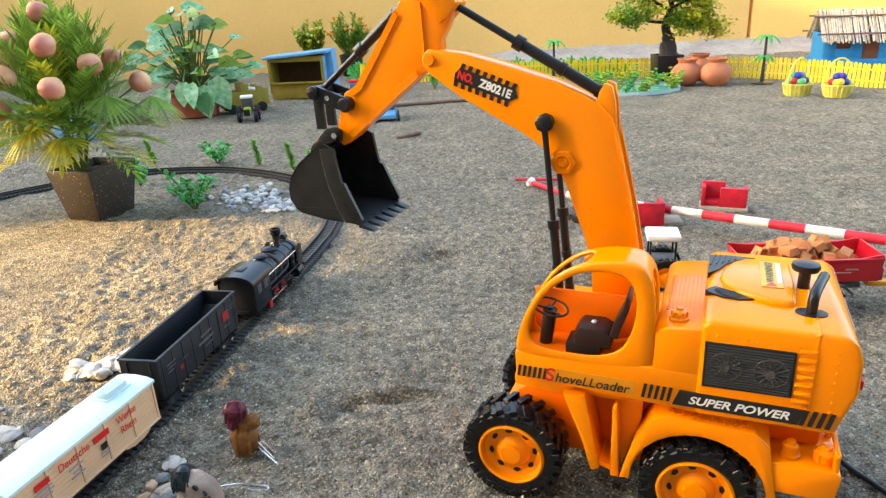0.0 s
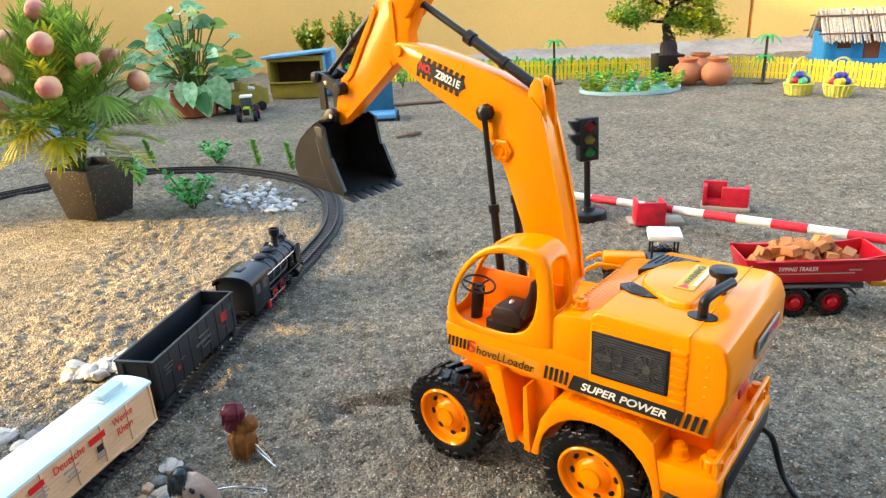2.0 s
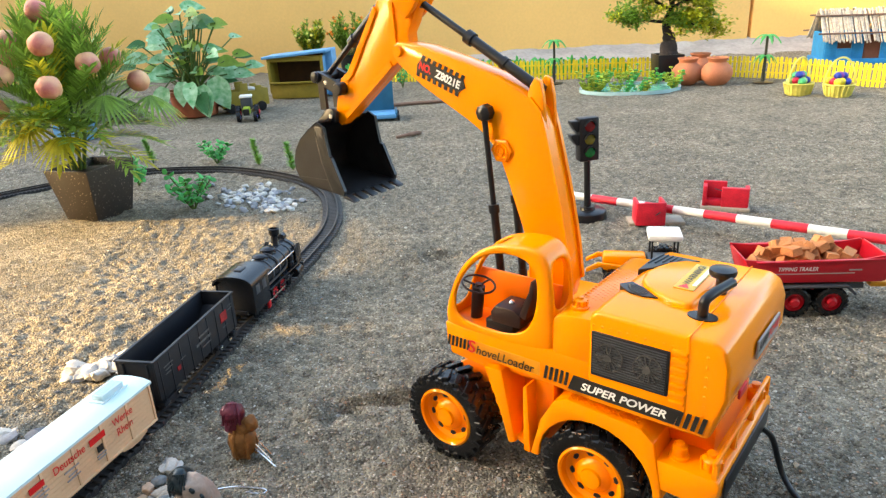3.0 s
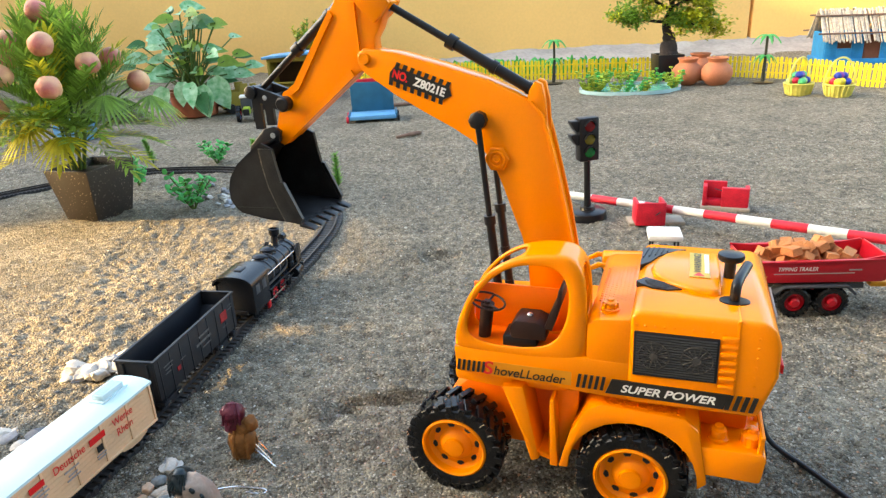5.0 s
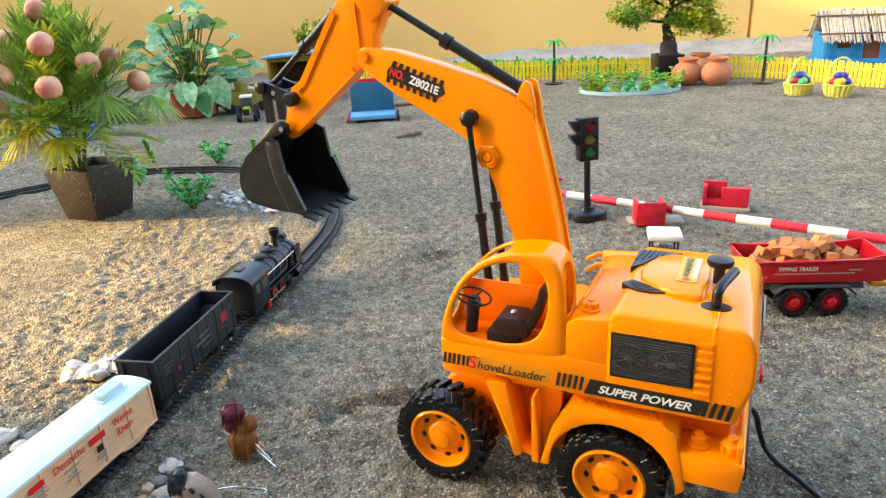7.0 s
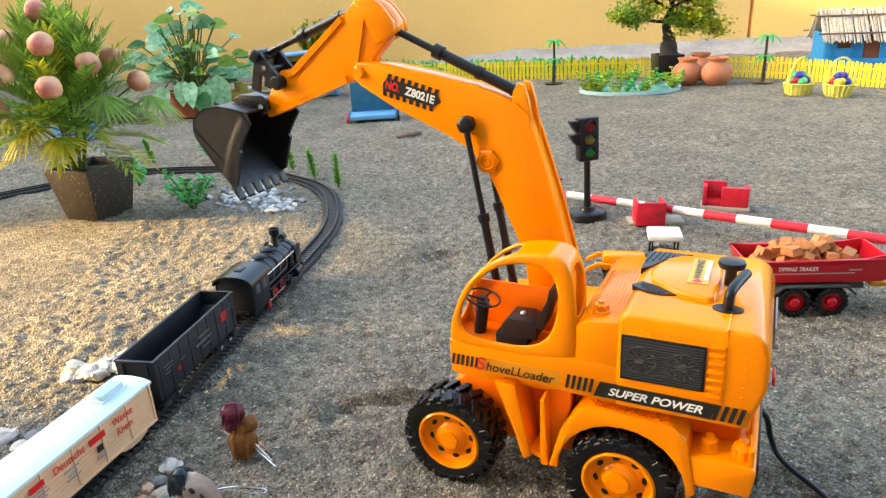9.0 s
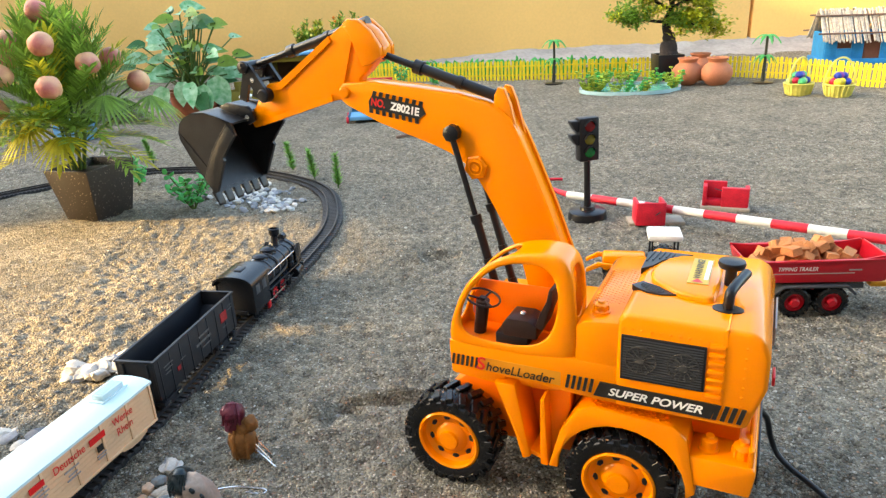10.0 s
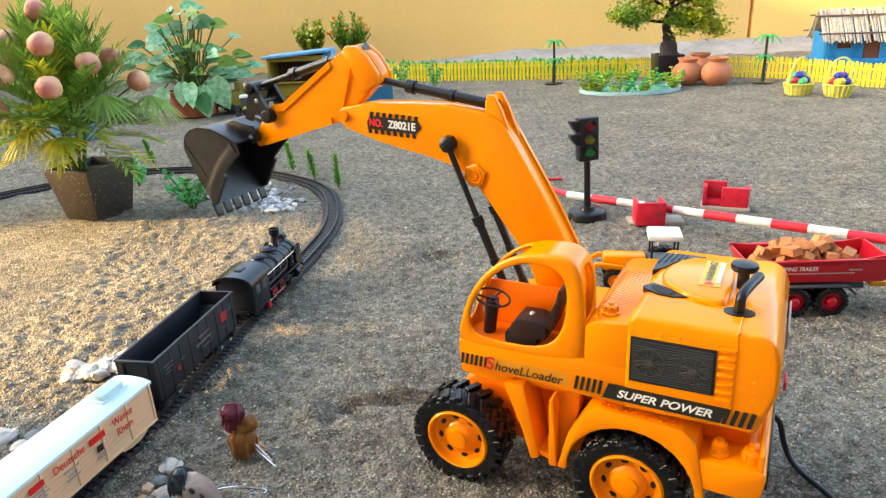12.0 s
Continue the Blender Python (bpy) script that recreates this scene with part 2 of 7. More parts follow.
def add_lathe(bm, prof, seg=24, m=None):
    m = m or Matrix()
    rings = []
    for r, z in prof:
        if r < 1e-6:
            rings.append([bm.verts.new(m @ Vector((0, 0, z)))])
        else:
            rings.append([bm.verts.new(m @ Vector((r * math.cos(6.28318530718 * i / seg), r * math.sin(6.28318530718 * i / seg), z))) for i in range(seg)])
    for a, b in zip(rings, rings[1:]):
        for i in range(seg):
            j = (i + 1) % seg
            if len(a) == 1 and len(b) > 1:
                bm.faces.new((a[0], b[i], b[j]))
            elif len(b) == 1 and len(a) > 1:
                bm.faces.new((a[i], a[j], b[0]))
            elif len(a) > 1:
                bm.faces.new((a[i], a[j], b[j], b[i]))
    return bm


def lathe(prof, seg=24, m=None):
    return add_lathe(bmesh.new(), prof, seg, m)


def add_tube(bm, pts, r, seg=8):
    pts = [Vector(p) for p in pts]
    rad = r if isinstance(r, (list, tuple)) else [r] * len(pts)
    rings = []
    for i, p in enumerate(pts):
        d = (pts[min(i + 1, len(pts) - 1)] - pts[max(i - 1, 0)]).normalized()
        q = d.to_track_quat("Z", "Y").to_matrix()
        rings.append([bm.verts.new(p + q @ Vector((rad[i] * math.cos(6.28318530718 * k / seg), rad[i] * math.sin(6.28318530718 * k / seg), 0))) for k in range(seg)])
    for a, b in zip(rings, rings[1:]):
        best = min(range(seg), key=lambda s: sum((a[k].co - b[(k + s) % seg].co).length for k in range(0, seg, 2)))
        for k in range(seg):
            bm.faces.new((a[k], a[(k + 1) % seg], b[(k + 1 + best) % seg], b[(k + best) % seg]))
    bm.faces.new(rings[0][::-1]), bm.faces.new(rings[-1])
    return bm


def tube(pts, r, seg=8):
    return add_tube(bmesh.new(), pts, r, seg)


def smooth_path(pts, n=8):
    pts = [Vector(p) for p in pts]
    out = []
    for i in range(len(pts) - 1):
        a, b, c, d = pts[max(i - 1, 0)], pts[i], pts[i + 1], pts[min(i + 2, len(pts) - 1)]
        for k in range(n):
            t = k / n
            out.append(0.5 * ((2 * b) + (c - a) * t + (2 * a - 5 * b + 4 * c - d) * t * t + (3 * b - a - 3 * c + d) * t ** 3))
    return out + [pts[-1]]


def add_blob(bm, c, s, sub=2, jitter=0.0, seed=0, rot=None):
    m = Matrix.Translation(c) @ (rot or Matrix())
    geom = bmesh.ops.create_icosphere(bm, subdivisions=sub, radius=1.0)["verts"]
    off = Vector((seed * 1.7, seed * 0.9, seed * 2.3))
    for v in geom:
        k = 1 + jitter * noise.noise(v.co * 1.3 + off)
        v.co = m @ Vector((v.co.x * s[0] * k, v.co.y * s[1] * k, v.co.z * s[2] * k))
    return bm


def blob(c, s, sub=2, jitter=0.0, seed=0, rot=None):
    return add_blob(bmesh.new(), c, s, sub, jitter, seed, rot)


def text_part(name, words, size, material, parent, m, squash=1.0, shear=0.0, thick=0.0, label="", bold=0.0):
    cu = bpy.data.curves.new(name, "FONT")
    cu.body, cu.size, cu.shear, cu.extrude, cu.offset = words, size, shear, thick, bold
    cu.align_x, cu.align_y = "CENTER", "CENTER"
    tmp = bpy.data.objects.new(name, cu)
    scene.collection.objects.link(tmp)
    bpy.context.view_layer.update()
    me = bpy.data.meshes.new_from_object(tmp.evaluated_get(bpy.context.evaluated_depsgraph_get()))
    bpy.data.objects.remove(tmp)
    bpy.data.curves.remove(cu)
    me.transform(Matrix.Diagonal((squash, 1, 1, 1)))
    me.materials.clear()
    me.materials.append(material)
    ob = new(name, me)
    ob.parent = parent
    ob.matrix_basis = m
    if label:
        ob["label"] = label
    return ob


# ---- ground: one sheet of coarse sand, with fine relief where the toys stand
def ground_height(x, y):
    h = 0.0035 * noise.noise((x * 9, y * 9, 0)) + 0.0034 * noise.noise((x * 31, y * 31, 4)) + 0.0031 * noise.noise((x * 82, y * 82, 8)) + 0.0018 * noise.noise((x * 170, y * 170, 3)) + 0.0012 * noise.noise((x * 330, y * 330, 6))
    for cx, cy, sx, sy, d in ((-0.090, 0.505, 0.014, 0.009, -0.014), (-0.045, 0.512, 0.034, 0.004, -0.009), (-0.05, 0.520, 0.038, 0.005, 0.008), (-0.104, 0.492, 0.006, 0.011, -0.010), (-0.12, 0.500, 0.008, 0.016, 0.006),
                              (-0.035, 0.846, 0.004, 0.012, 0.006), (0.025, 0.846, 0.004, 0.012, 0.006), (-0.005, 0.858, 0.030, 0.004, 0.006), (-0.005, 0.842, 0.024, 0.009, -0.006), (-0.08, 1.0, 0.03, 0.02, 0.006), (0.03, 1.02, 0.03, 0.03, -0.004),
                              (-0.13, 1.0, 0.02, 0.05, 0.005), (0.47, 0.545, 0.06, 0.012, 0.006), (0.45, 0.575, 0.07, 0.014, -0.005)):
        h += d * math.exp(-((x - cx) / sx) ** 2 - ((y - cy) / sy) ** 2)
    return h


def build_ground():
    xs = [-40, -12, -5, -2.6, -1.8] + list(np.concatenate((np.arange(-1.35, -0.5, 0.016), np.arange(-0.5, 0.55, 0.0028), np.arange(0.55, 1.9, 0.018)))) + [2.3, 3.2, 6, 14, 40]
    ys = [-40, -12, -4, -1.2, -0.3, 0.1] + list(np.concatenate((np.arange(0.26, 0.9, 0.0028), np.arange(0.9, 1.6, 0.007)))) + list(np.arange(1.6, 3.4, 0.03)) + [4, 6, 14, 40]
    verts, faces = [], []
    for y in ys:
        for x in xs:
            near = -1.4 < x < 1.9 and 0.2 < y < 3.5
            verts.append((x, y, ground_height(x, y) if near else 0.0))
    w = len(xs)
    for j in range(len(ys) - 1):
        for i in range(w - 1):
            faces.append((j * w + i, j * w + i + 1, (j + 1) * w + i + 1, (j + 1) * w + i))
    me = bpy.data.meshes.new("ground")
    me.from_pydata(verts, [], faces)
    me.materials.append(SAND)
    me.shade_smooth()
    tagged(new("ground", me), "coarse grey-beige sand with pits and ruts", "sand", kind="structure")


build_ground()


def build_walls():
    w = part("wall_north", box((-2.96, 3.47, 0.45), (9.0, 0.1, 1.1), 0.004), WALL_PAINT)
    tagged(w, "ochre yellow painted yard wall", "wall", kind="structure")
    w = part("wall_north_end", box((3.556, 3.47, 0.45), (4.0, 0.1, 1.1), 0.004), WALL_PAINT)
    tagged(w, "ochre yellow painted yard wall past the joint", "wall", kind="structure")
    # unseen wall added on the sun's side; its gap lets in the sun patch
    for name, y0, y1, z0, z1 in (("wall_west", -0.55, 0.376, 0, 2.2), ("sun_screen_far", 0.956, 3.40, 0, 2.2), ("sun_screen_top", 0.376, 0.956, 1.46, 2.2)):
        w = part(name, box((-4.5, (y0 + y1) / 2, (z0 + z1) / 2 - 0.02), (0.1, y1 - y0, z1 - z0 + 0.04)), PLASTER)
        tagged(w, "unseen grey wall added to keep the sun off the yard", "wall", kind="structure")
    # unseen wall added behind the camera to dim the near ground
    w = part("sky_screen_south", box((-0.475, -0.65, 1.25), (7.95, 0.2, 2.6), 0.004), PLASTER)
    tagged(w, "unseen grey wall added to block sky light from behind", "wall", kind="structure")
    # uneven bank of rubble and cement at the wall foot
    xs, ys = np.arange(-0.6, 4.6, 0.035), np.linspace(2.95, 3.44, 12)
    verts, faces = [], []
    for y in ys:
        for x in xs:
            u = (y - 2.95) / 0.49
            lift = max(0.0, min(1.0, (x + 0.5) / 0.9))
            verts.append((x, y, -0.012 + lift * (0.062 * u * u + 0.016 * u * noise.noise((x * 6, y * 9, 2)) + 0.010 * u * noise.noise((x * 22, y * 22, 5)))))
    w = len(xs)
    for j in range(len(ys) - 1):
        for i in range(w - 1):
            faces.append((j * w + i, j * w + i + 1, (j + 1) * w + i + 1, (j + 1) * w + i))
    me = bpy.data.meshes.new("bank")
    me.from_pydata(verts, [], faces)
    me.materials.append(PLASTER)
    me.shade_smooth()
    tagged(new("bank", me), "uneven grey rubble bank along the wall foot", "bank", kind="structure")


build_walls()


# ---- the toy excavator: x forward, y to its left, its base at the tyre bottoms (z = -0.003)
SIDE = 0.0565
HUB_Z, HUB_X, TYRE_R = 0.032, 0.060, 0.035


def along_side(x, y, z, slope=0.0):
    """A pose on the machine's left flank: reading direction runs backwards along it."""
    return pose(x, y, z, 0, 0, 180) @ pose(0, 0, 0, 90, 0, 0) @ pose(0, 0, 0, 0, 0, slope)


def block_mesh(name, size):
    me = bpy.data.meshes.new(name)
    bm = box((0, 0, 0), size, 0.0004, segments=1)
    bm.to_mesh(me)
    bm.free()
    me.materials.append(RUBBER)
    return me


TREAD = {"block": block_mesh("tread_block", (0.0042, 0.0044, 0.0125)), "shoulder": block_mesh("shoulder_block", (0.0056, 0.0042, 0.0024))}


def piece(name, mesh, parent, m):
    ob = new(name, mesh)
    ob.parent = parent
    ob.matrix_basis = m
    return ob


def build_wheel(parent, x, side):
    hub = part("wheel", lathe([(0.0, -0.013), (0.009, -0.013), (0.0095, -0.006), (0.0095, 0.0)], 20), SHADED_ORANGE, parent,
               m=pose(x, side * 0.047, HUB_Z, -90 * side, 0, 0))
    bm = lathe([(0.0225, -0.011), (0.026, -0.0135), (0.031, -0.0135), (0.0328, -0.011), (0.0335, 0.0), (0.0328, 0.011), (0.031, 0.0135),
                (0.026, 0.0138), (0.0238, 0.0125), (0.0225, 0.009), (0.0225, -0.011)], 48)
    part("tyre", bm, RUBBER, hub, "black knobbly toy tyre with clinging sand")
    for i in range(22):
        a = 6.28318530718 * i / 22
        for s in (-1, 1):
            b = a + (0.14 if s > 0 else 0.0)
            piece("tread_block", TREAD["block"], hub, Matrix.Rotation(b, 4, "Z") @ Matrix.Translation((0.0335, 0, s * 0.0068)) @ Matrix.Rotation(s * radians(24), 4, "X"))
            piece("shoulder_block", TREAD["shoulder"], hub, Matrix.Rotation(b + s * 0.06, 4, "Z") @ Matrix.Translation((0.0318, 0, s * 0.0128)))
    rng = random.Random(int(x * 1000) + side)
    grit = bmesh.new()
    for k in range(26):
        a0, z0 = rng.uniform(0, 6.283), rng.uniform(-0.011, 0.013)
        for j in range(rng.randrange(3, 16)):
            a, r = a0 + rng.gauss(0, 0.07), rng.uniform(0.0336, 0.0352)
            s = rng.uniform(0.00028, 0.00062)
            add_blob(grit, (r * math.cos(a), r * math.sin(a), max(-0.013, min(0.0138, z0 + rng.gauss(0, 0.0022)))), (s, s, s), 1)
    tagged(part("clinging_sand", grit, GRIT, hub, smooth=0), kind="stuff")
    rim = lathe([(0.0228, -0.010), (0.0236, 0.0128), (0.0222, 0.0138), (0.0208, 0.0128), (0.0200, 0.0085), (0.0165, 0.0065), (0.0125, 0.0072),
                 (0.0105, 0.0098), (0.0072, 0.0108), (0.0068, 0.0128), (0.0, 0.0132)], 40)
    part("rim", rim, ORANGE, hub)
    for k in range(8):
        part("rim_slot", blob((0.0158, 0, 0.0068), (0.0020, 0.0031, 0.0014), 1), BLACK, hub, m=pose(0, 0, 0, 0, 0, k * 45 + 10))
    return hub


def build_excavator():
    ex = thing("excavator", pose(0.076, 0.428, 0.003, 0, 0, 159.5), "orange plastic toy wheeled excavator with black bucket, wired remote", "toy excavator")
    for x in (HUB_X, -HUB_X):
        for s in (1, -1):
            build_wheel(ex, x, s)
        part("axle", rod((x, -0.04, HUB_Z), (x, 0.04, HUB_Z), 0.004), BLACK, ex)
    # chassis core and its side pieces
    part("chassis", prism([(0.078, 0.040), (0.070, 0.060), (0.048, 0.078), (0.040, 0.086), (-0.104, 0.086), (-0.104, 0.030), (-0.03, 0.024), (0.03, 0.024), (0.075, 0.034)], -0.029, 0.029, 0.002), SHADED_ORANGE, ex)
    part("turntable", lathe([(0.0, 0.082), (0.046, 0.082), (0.048, 0.086), (0.048, 0.096), (0.0, 0.096)], 40), ORANGE, ex)
    part("nose_apron", prism([(0.060, 0.083), (0.060, 0.0925), (0.02, 0.096), (0.018, 0.080)], -0.045, 0.050, 0.003), ORANGE, ex)
    for s in (1, -1):
        y = lambda a, b: (min(s * a, s * b), max(s * a, s * b))
        # slanted splash guard behind the front wheel
        part("splash_guard", prism([(0.026, 0.086), (0.011, 0.087), (0.000, 0.032), (0.006, 0.029), (0.012, 0.050)], *y(0.029, 0.055), 0.0015), ORANGE, ex)
        part("side_step", prism([(0.006, 0.034), (-0.012, 0.029), (-0.012, 0.033), (0.006, 0.038)], *y(0.029, 0.052), 0.0008), ORANGE, ex)
        part("side_post", prism([(-0.0065, 0.080), (-0.0095, 0.082), (-0.0125, 0.029), (-0.0070, 0.029)], *y(0.029, 0.0555), 0.0008), ORANGE, ex)
        part("post_back", prism([(-0.0095, 0.082), (-0.024, 0.084), (-0.024, 0.07), (-0.0125, 0.030), (-0.0095, 0.030)], *y(0.030, 0.044), 0.0008), ORANGE, ex)
        # arched rear fender with a flat cheek
        outer = [(-0.0130, 0.030), (-0.0205, 0.060), (-0.0310, 0.0790), (-0.0400, 0.0840), (-0.0900, 0.0815), (-0.0985, 0.074), (-0.1060, 0.036)]
        inner = [(-HUB_X + 0.0405 * math.cos(a), HUB_Z + 0.0405 * math.sin(a)) for a in np.linspace(radians(-2), radians(182), 15)]
        inner = [p for p in inner if p[1] > 0.0305]
        part("rear_fender", prism(outer + inner[::-1], *y(0.0525, 0.0565), 0.001), ORANGE, ex)
        top = [(-0.0205, 0.060), (-0.0310, 0.0790), (-0.0400, 0.0840), (-0.0900, 0.0815), (-0.0985, 0.074), (-0.1060, 0.036), (-0.1035, 0.036), (-0.0963, 0.0725), (-0.0890, 0.079), (-0.0400, 0.0815), (-0.0330, 0.0770), (-0.0230, 0.060)]
        part("fender_top", prism(top, *y(0.029, 0.0545), 0.0006), ORANGE, ex)
        bm = bmesh.new()
        for i in range(22):
            for j in range(6):
                add_box(bm, (-0.041 - i * 0.00215, s * (0.033 + j * 0.0036 + (0.0018 if i % 2 else 0)), 0.0843 - 0.00011 * i), (0.0013, 0.0013, 0.0012), Matrix.Rotation(radians(45), 4, "Z"))
        part("tread_plate", bm, ORANGE, ex, smooth=0)
    # rear bumper with studs and a framed grille
    part("rear_bumper", prism([(-0.100, 0.042), (-0.136, 0.042), (-0.138, 0.060), (-0.136, 0.0635), (-0.100, 0.0635)], -0.0555, 0.0555, 0.002), ORANGE, ex)
    for yy in (0.0445, -0.0445):
        part("bumper_stud", lathe([(0.0062, 0.0), (0.0062, 0.002), (0.0046, 0.0026), (0.0046, 0.0078), (0.0028, 0.0086), (0.0026, 0.0105), (0, 0.011)], 20), ORANGE, ex, m=pose(-0.1105, yy, 0.0632))
        cap = lathe([(0.0055, 0.0), (0.0058, 0.001), (0.0058, 0.0070), (0.0045, 0.0085), (0.003, 0.009), (0.003, 0.0115), (0, 0.012)], 20)
        for k in range(8):
            add_box(cap, (0.0058 * math.cos(k * 0.7854), 0.0058 * math.sin(k * 0.7854), 0.004), (0.0016, 0.0016, 0.006), Matrix.Rotation(k * 0.7854, 4, "Z"))
        part("filler_cap", cap, ORANGE, ex, m=pose(-0.1295, yy, 0.0632))
    part("rear_post", box((-0.134, 0.0, 0.075), (0.003, 0.112, 0.003), 0.001), ORANGE, ex)
    for yy in (-0.054, -0.018, 0.018, 0.052):
        part("rear_rail_post", box((-0.134, yy, 0.068), (0.0035, 0.004, 0.016), 0.001), ORANGE, ex)
    part("rear_grille", box((-0.1382, 0, 0.053), (0.0016, 0.092, 0.014), 0.0005), BLACK, ex)
    part("neck", box((-0.085, 0, 0.082), (0.085, 0.066, 0.036), 0.003), SHADED_ORANGE, ex)
    # superstructure: skirt, deck and engine housing
    part("skirt", prism([(0.0565, 0.094), (0.0575, 0.113), (-0.030, 0.116), (-0.056, 0.116), (-0.056, 0.089), (0.0, 0.0915)], -SIDE, SIDE, 0.002), ORANGE, ex)
    part("deck", prism([(-0.0285, 0.112), (-0.0285, 0.139), (-0.034, 0.143), (-0.058, 0.1455), (-0.058, 0.112)], -SIDE, SIDE - 0.0005, 0.003), ORANGE, ex)
    house = prism([(-0.0545, 0.0888), (-0.0545, 0.1480), (-0.0585, 0.1520), (-0.1270, 0.1520), (-0.1335, 0.1480), (-0.1370, 0.1380), (-0.1375, 0.1180), (-0.1330, 0.1030), (-0.1290, 0.0900)], -0.0585, 0.0575, 0.0048, 3, 20)
    part("engine_housing", house, ORANGE, ex, smooth=50)
    part("housing_rib", prism([(-0.1135, 0.097), (-0.1125, 0.151), (-0.1148, 0.1528), (-0.1156, 0.097)], -0.0589, 0.0579, 0.0006), ORANGE, ex)
    plan = [(-0.0620, -0.006), (-0.0645, 0.006), (-0.0710, 0.0150), (-0.0800, 0.0215), (-0.0900, 0.0265), (-0.1010, 0.0280), (-0.1050, 0.0250), (-0.1060, -0.006), (-0.1050, -0.0380), (-0.1010, -0.0420), (-0.0900, -0.0425), (-0.0770, -0.0395), (-0.0690, -0.0310), (-0.0640, -0.0190)]
    hump = bmesh.new()
    low, high = [hump.verts.new((x, y, 0.1490)) for x, y in plan], [hump.verts.new((-0.085 + (x + 0.085) * 0.96, -0.007 + (y + 0.007) * 0.96, 0.1558)) for x, y in plan]
    hump.faces.new(low[::-1]), hump.faces.new(high)
    for k in range(len(plan)):
        q = (k + 1) % len(plan)
        hump.faces.new((low[k], low[q], high[q], high[k]))
    bmesh.ops.recalc_face_normals(hump, faces=hump.faces)
    part("roof_hump", bevel(hump, 0.0022, 3, 40), ORANGE, ex, smooth=60)
    # flank details on both sides
    for s in (1, -1):
        f = SIDE + 0.0012 if s > 0 else SIDE + 0.0022
        part("grille_plate", prism([(-0.0575, 0.1100), (-0.0572, 0.1393), (-0.1045, 0.1395), (-0.1050, 0.1110)], s * (f - 0.002), s * (f + 0.0012), 0.0004), BLACK, ex, "black ribbed grille with two fan wheels")
        ribs = bmesh.new()
        for k in range(16):
            add_box(ribs, (-0.081, s * (f + 0.0013), 0.1125 + k * 0.00168), (0.0445, 0.0008, 0.0007))
        part("grille_ribs", ribs, DARK_GREY, ex, smooth=0)
        for cx in (-0.0690, -0.0930):
            star = []
            for k in range(14):
                a = math.pi * 2 * k / 14
                for r, da in ((0.0022, -0.20), (0.0084, -0.045), (0.0084, 0.045), (0.0022, 0.20)):
                    star.append((cx + r * math.cos(a + da), 0.1250 + r * math.sin(a + da)))
            part("fan_wheel", prism(star, s * (f + 0.0010), s * (f + 0.0023)), FAN_GREY, ex, smooth=0)
            part("fan_hub", rod((cx, s * f, 0.1250), (cx, s * (f + 0.0030), 0.1250), 0.0024), FAN_GREY, ex)
            part("fan_ring", lathe([(0.0092, 0.0), (0.0092, 0.0022), (0.0084, 0.0022), (0.0084, 0.0)], 32), FAN_GREY, ex, m=pose(cx, s * f, 0.1250, -90 * s, 0, 0))
        for k in range(7):
            part("louvre", box((-0.1205 + 0.011 - 0.0005, s * (f + 0.0004), 0.1090 + k * 0.0053), (0.0092, 0.0026, 0.0030), 0.0012), ORANGE, ex)
        riv = bmesh.new()
        for k in range(10):
            add_blob(riv, (-0.058 - k * 0.0053, s * (SIDE + 0.0011), 0.1432), (0.0010, 0.0006, 0.0010), 1)
        for k in range(7):
            add_blob(riv, (-0.1250, s * (SIDE + 0.0011), 0.1050 + k * 0.0062), (0.0010, 0.0006, 0.0010), 1)
        part("rivets", riv, ORANGE, ex)
    # roof details: black crescent vents, warning sticker, exhaust, plug
    near = [(-0.0545, 0.0150), (-0.0575, 0.0190), (-0.0650, 0.0235), (-0.0740, 0.0245), (-0.0840, 0.0215), (-0.0760, 0.0165), (-0.0680, 0.0120), (-0.0600, 0.0080)]
    far = [(-0.0550, -0.0120), (-0.0550, -0.0450), (-0.0680, -0.0475), (-0.0840, -0.0470), (-0.0740, -0.0405), (-0.0660, -0.0310), (-0.0615, -0.0200)]
    for ring in (near, far):
        bm = bmesh.new()
        bm.faces.new([bm.verts.new((x, y, 0.1490)) for x, y in ring])
        ext = bmesh.ops.extrude_face_region(bm, geom=bm.faces[:])
        bmesh.ops.translate(bm, verts=[v for v in ext["geom"] if isinstance(v, bmesh.types.BMVert)], vec=(0, 0, 0.0041))
        vent = part("roof_vent", bm, BLACK, ex, smooth=30)
        cx, cy = sum(p[0] for p in ring) / len(ring), sum(p[1] for p in ring) / len(ring)
        bm = bmesh.new()
        for k in range(5):
            w = (0.010, 0.015, 0.016, 0.013, 0.008)[k] if ring is near else (0.020, 0.018, 0.014, 0.010, 0.006)[k]
            if ring is near:
                add_box(bm, (cx, cy - 0.0035 + k * 0.0019, 0.1534), (w, 0.0006, 0.0008), Matrix.Rotation(radians(-22), 4, "Z"))
            else:
                add_box(bm, (-0.0575 - k * 0.0036, -0.0360 - k * 0.0016, 0.1534), (0.0007, w, 0.0008), Matrix.Rotation(radians(-8), 4, "Z"))
        part("vent_ribs", bm, DARK_GREY, vent, smooth=0)
    part("warning_sticker", box((-0.0925, -0.012, 0.1562), (0.0125, 0.042, 0.0005)), DECAL_GOLD, ex, "gold warning sticker with red triangle")
    text_part("warning_words", "WARNING!", 0.0062, DECAL_BLACK, ex, pose(-0.0915, -0.015, 0.1567, 0, 0, -90), 1.05, bold=0.0001)
    tri = bmesh.new()
    tri.faces.new([tri.verts.new(p) for p in ((-0.0955, 0.0075, 0.1567), (-0.0885, 0.0075, 0.1567), (-0.0920, 0.0015, 0.1567))])
    part("warning_triangle", tri, DECAL_RED, ex)
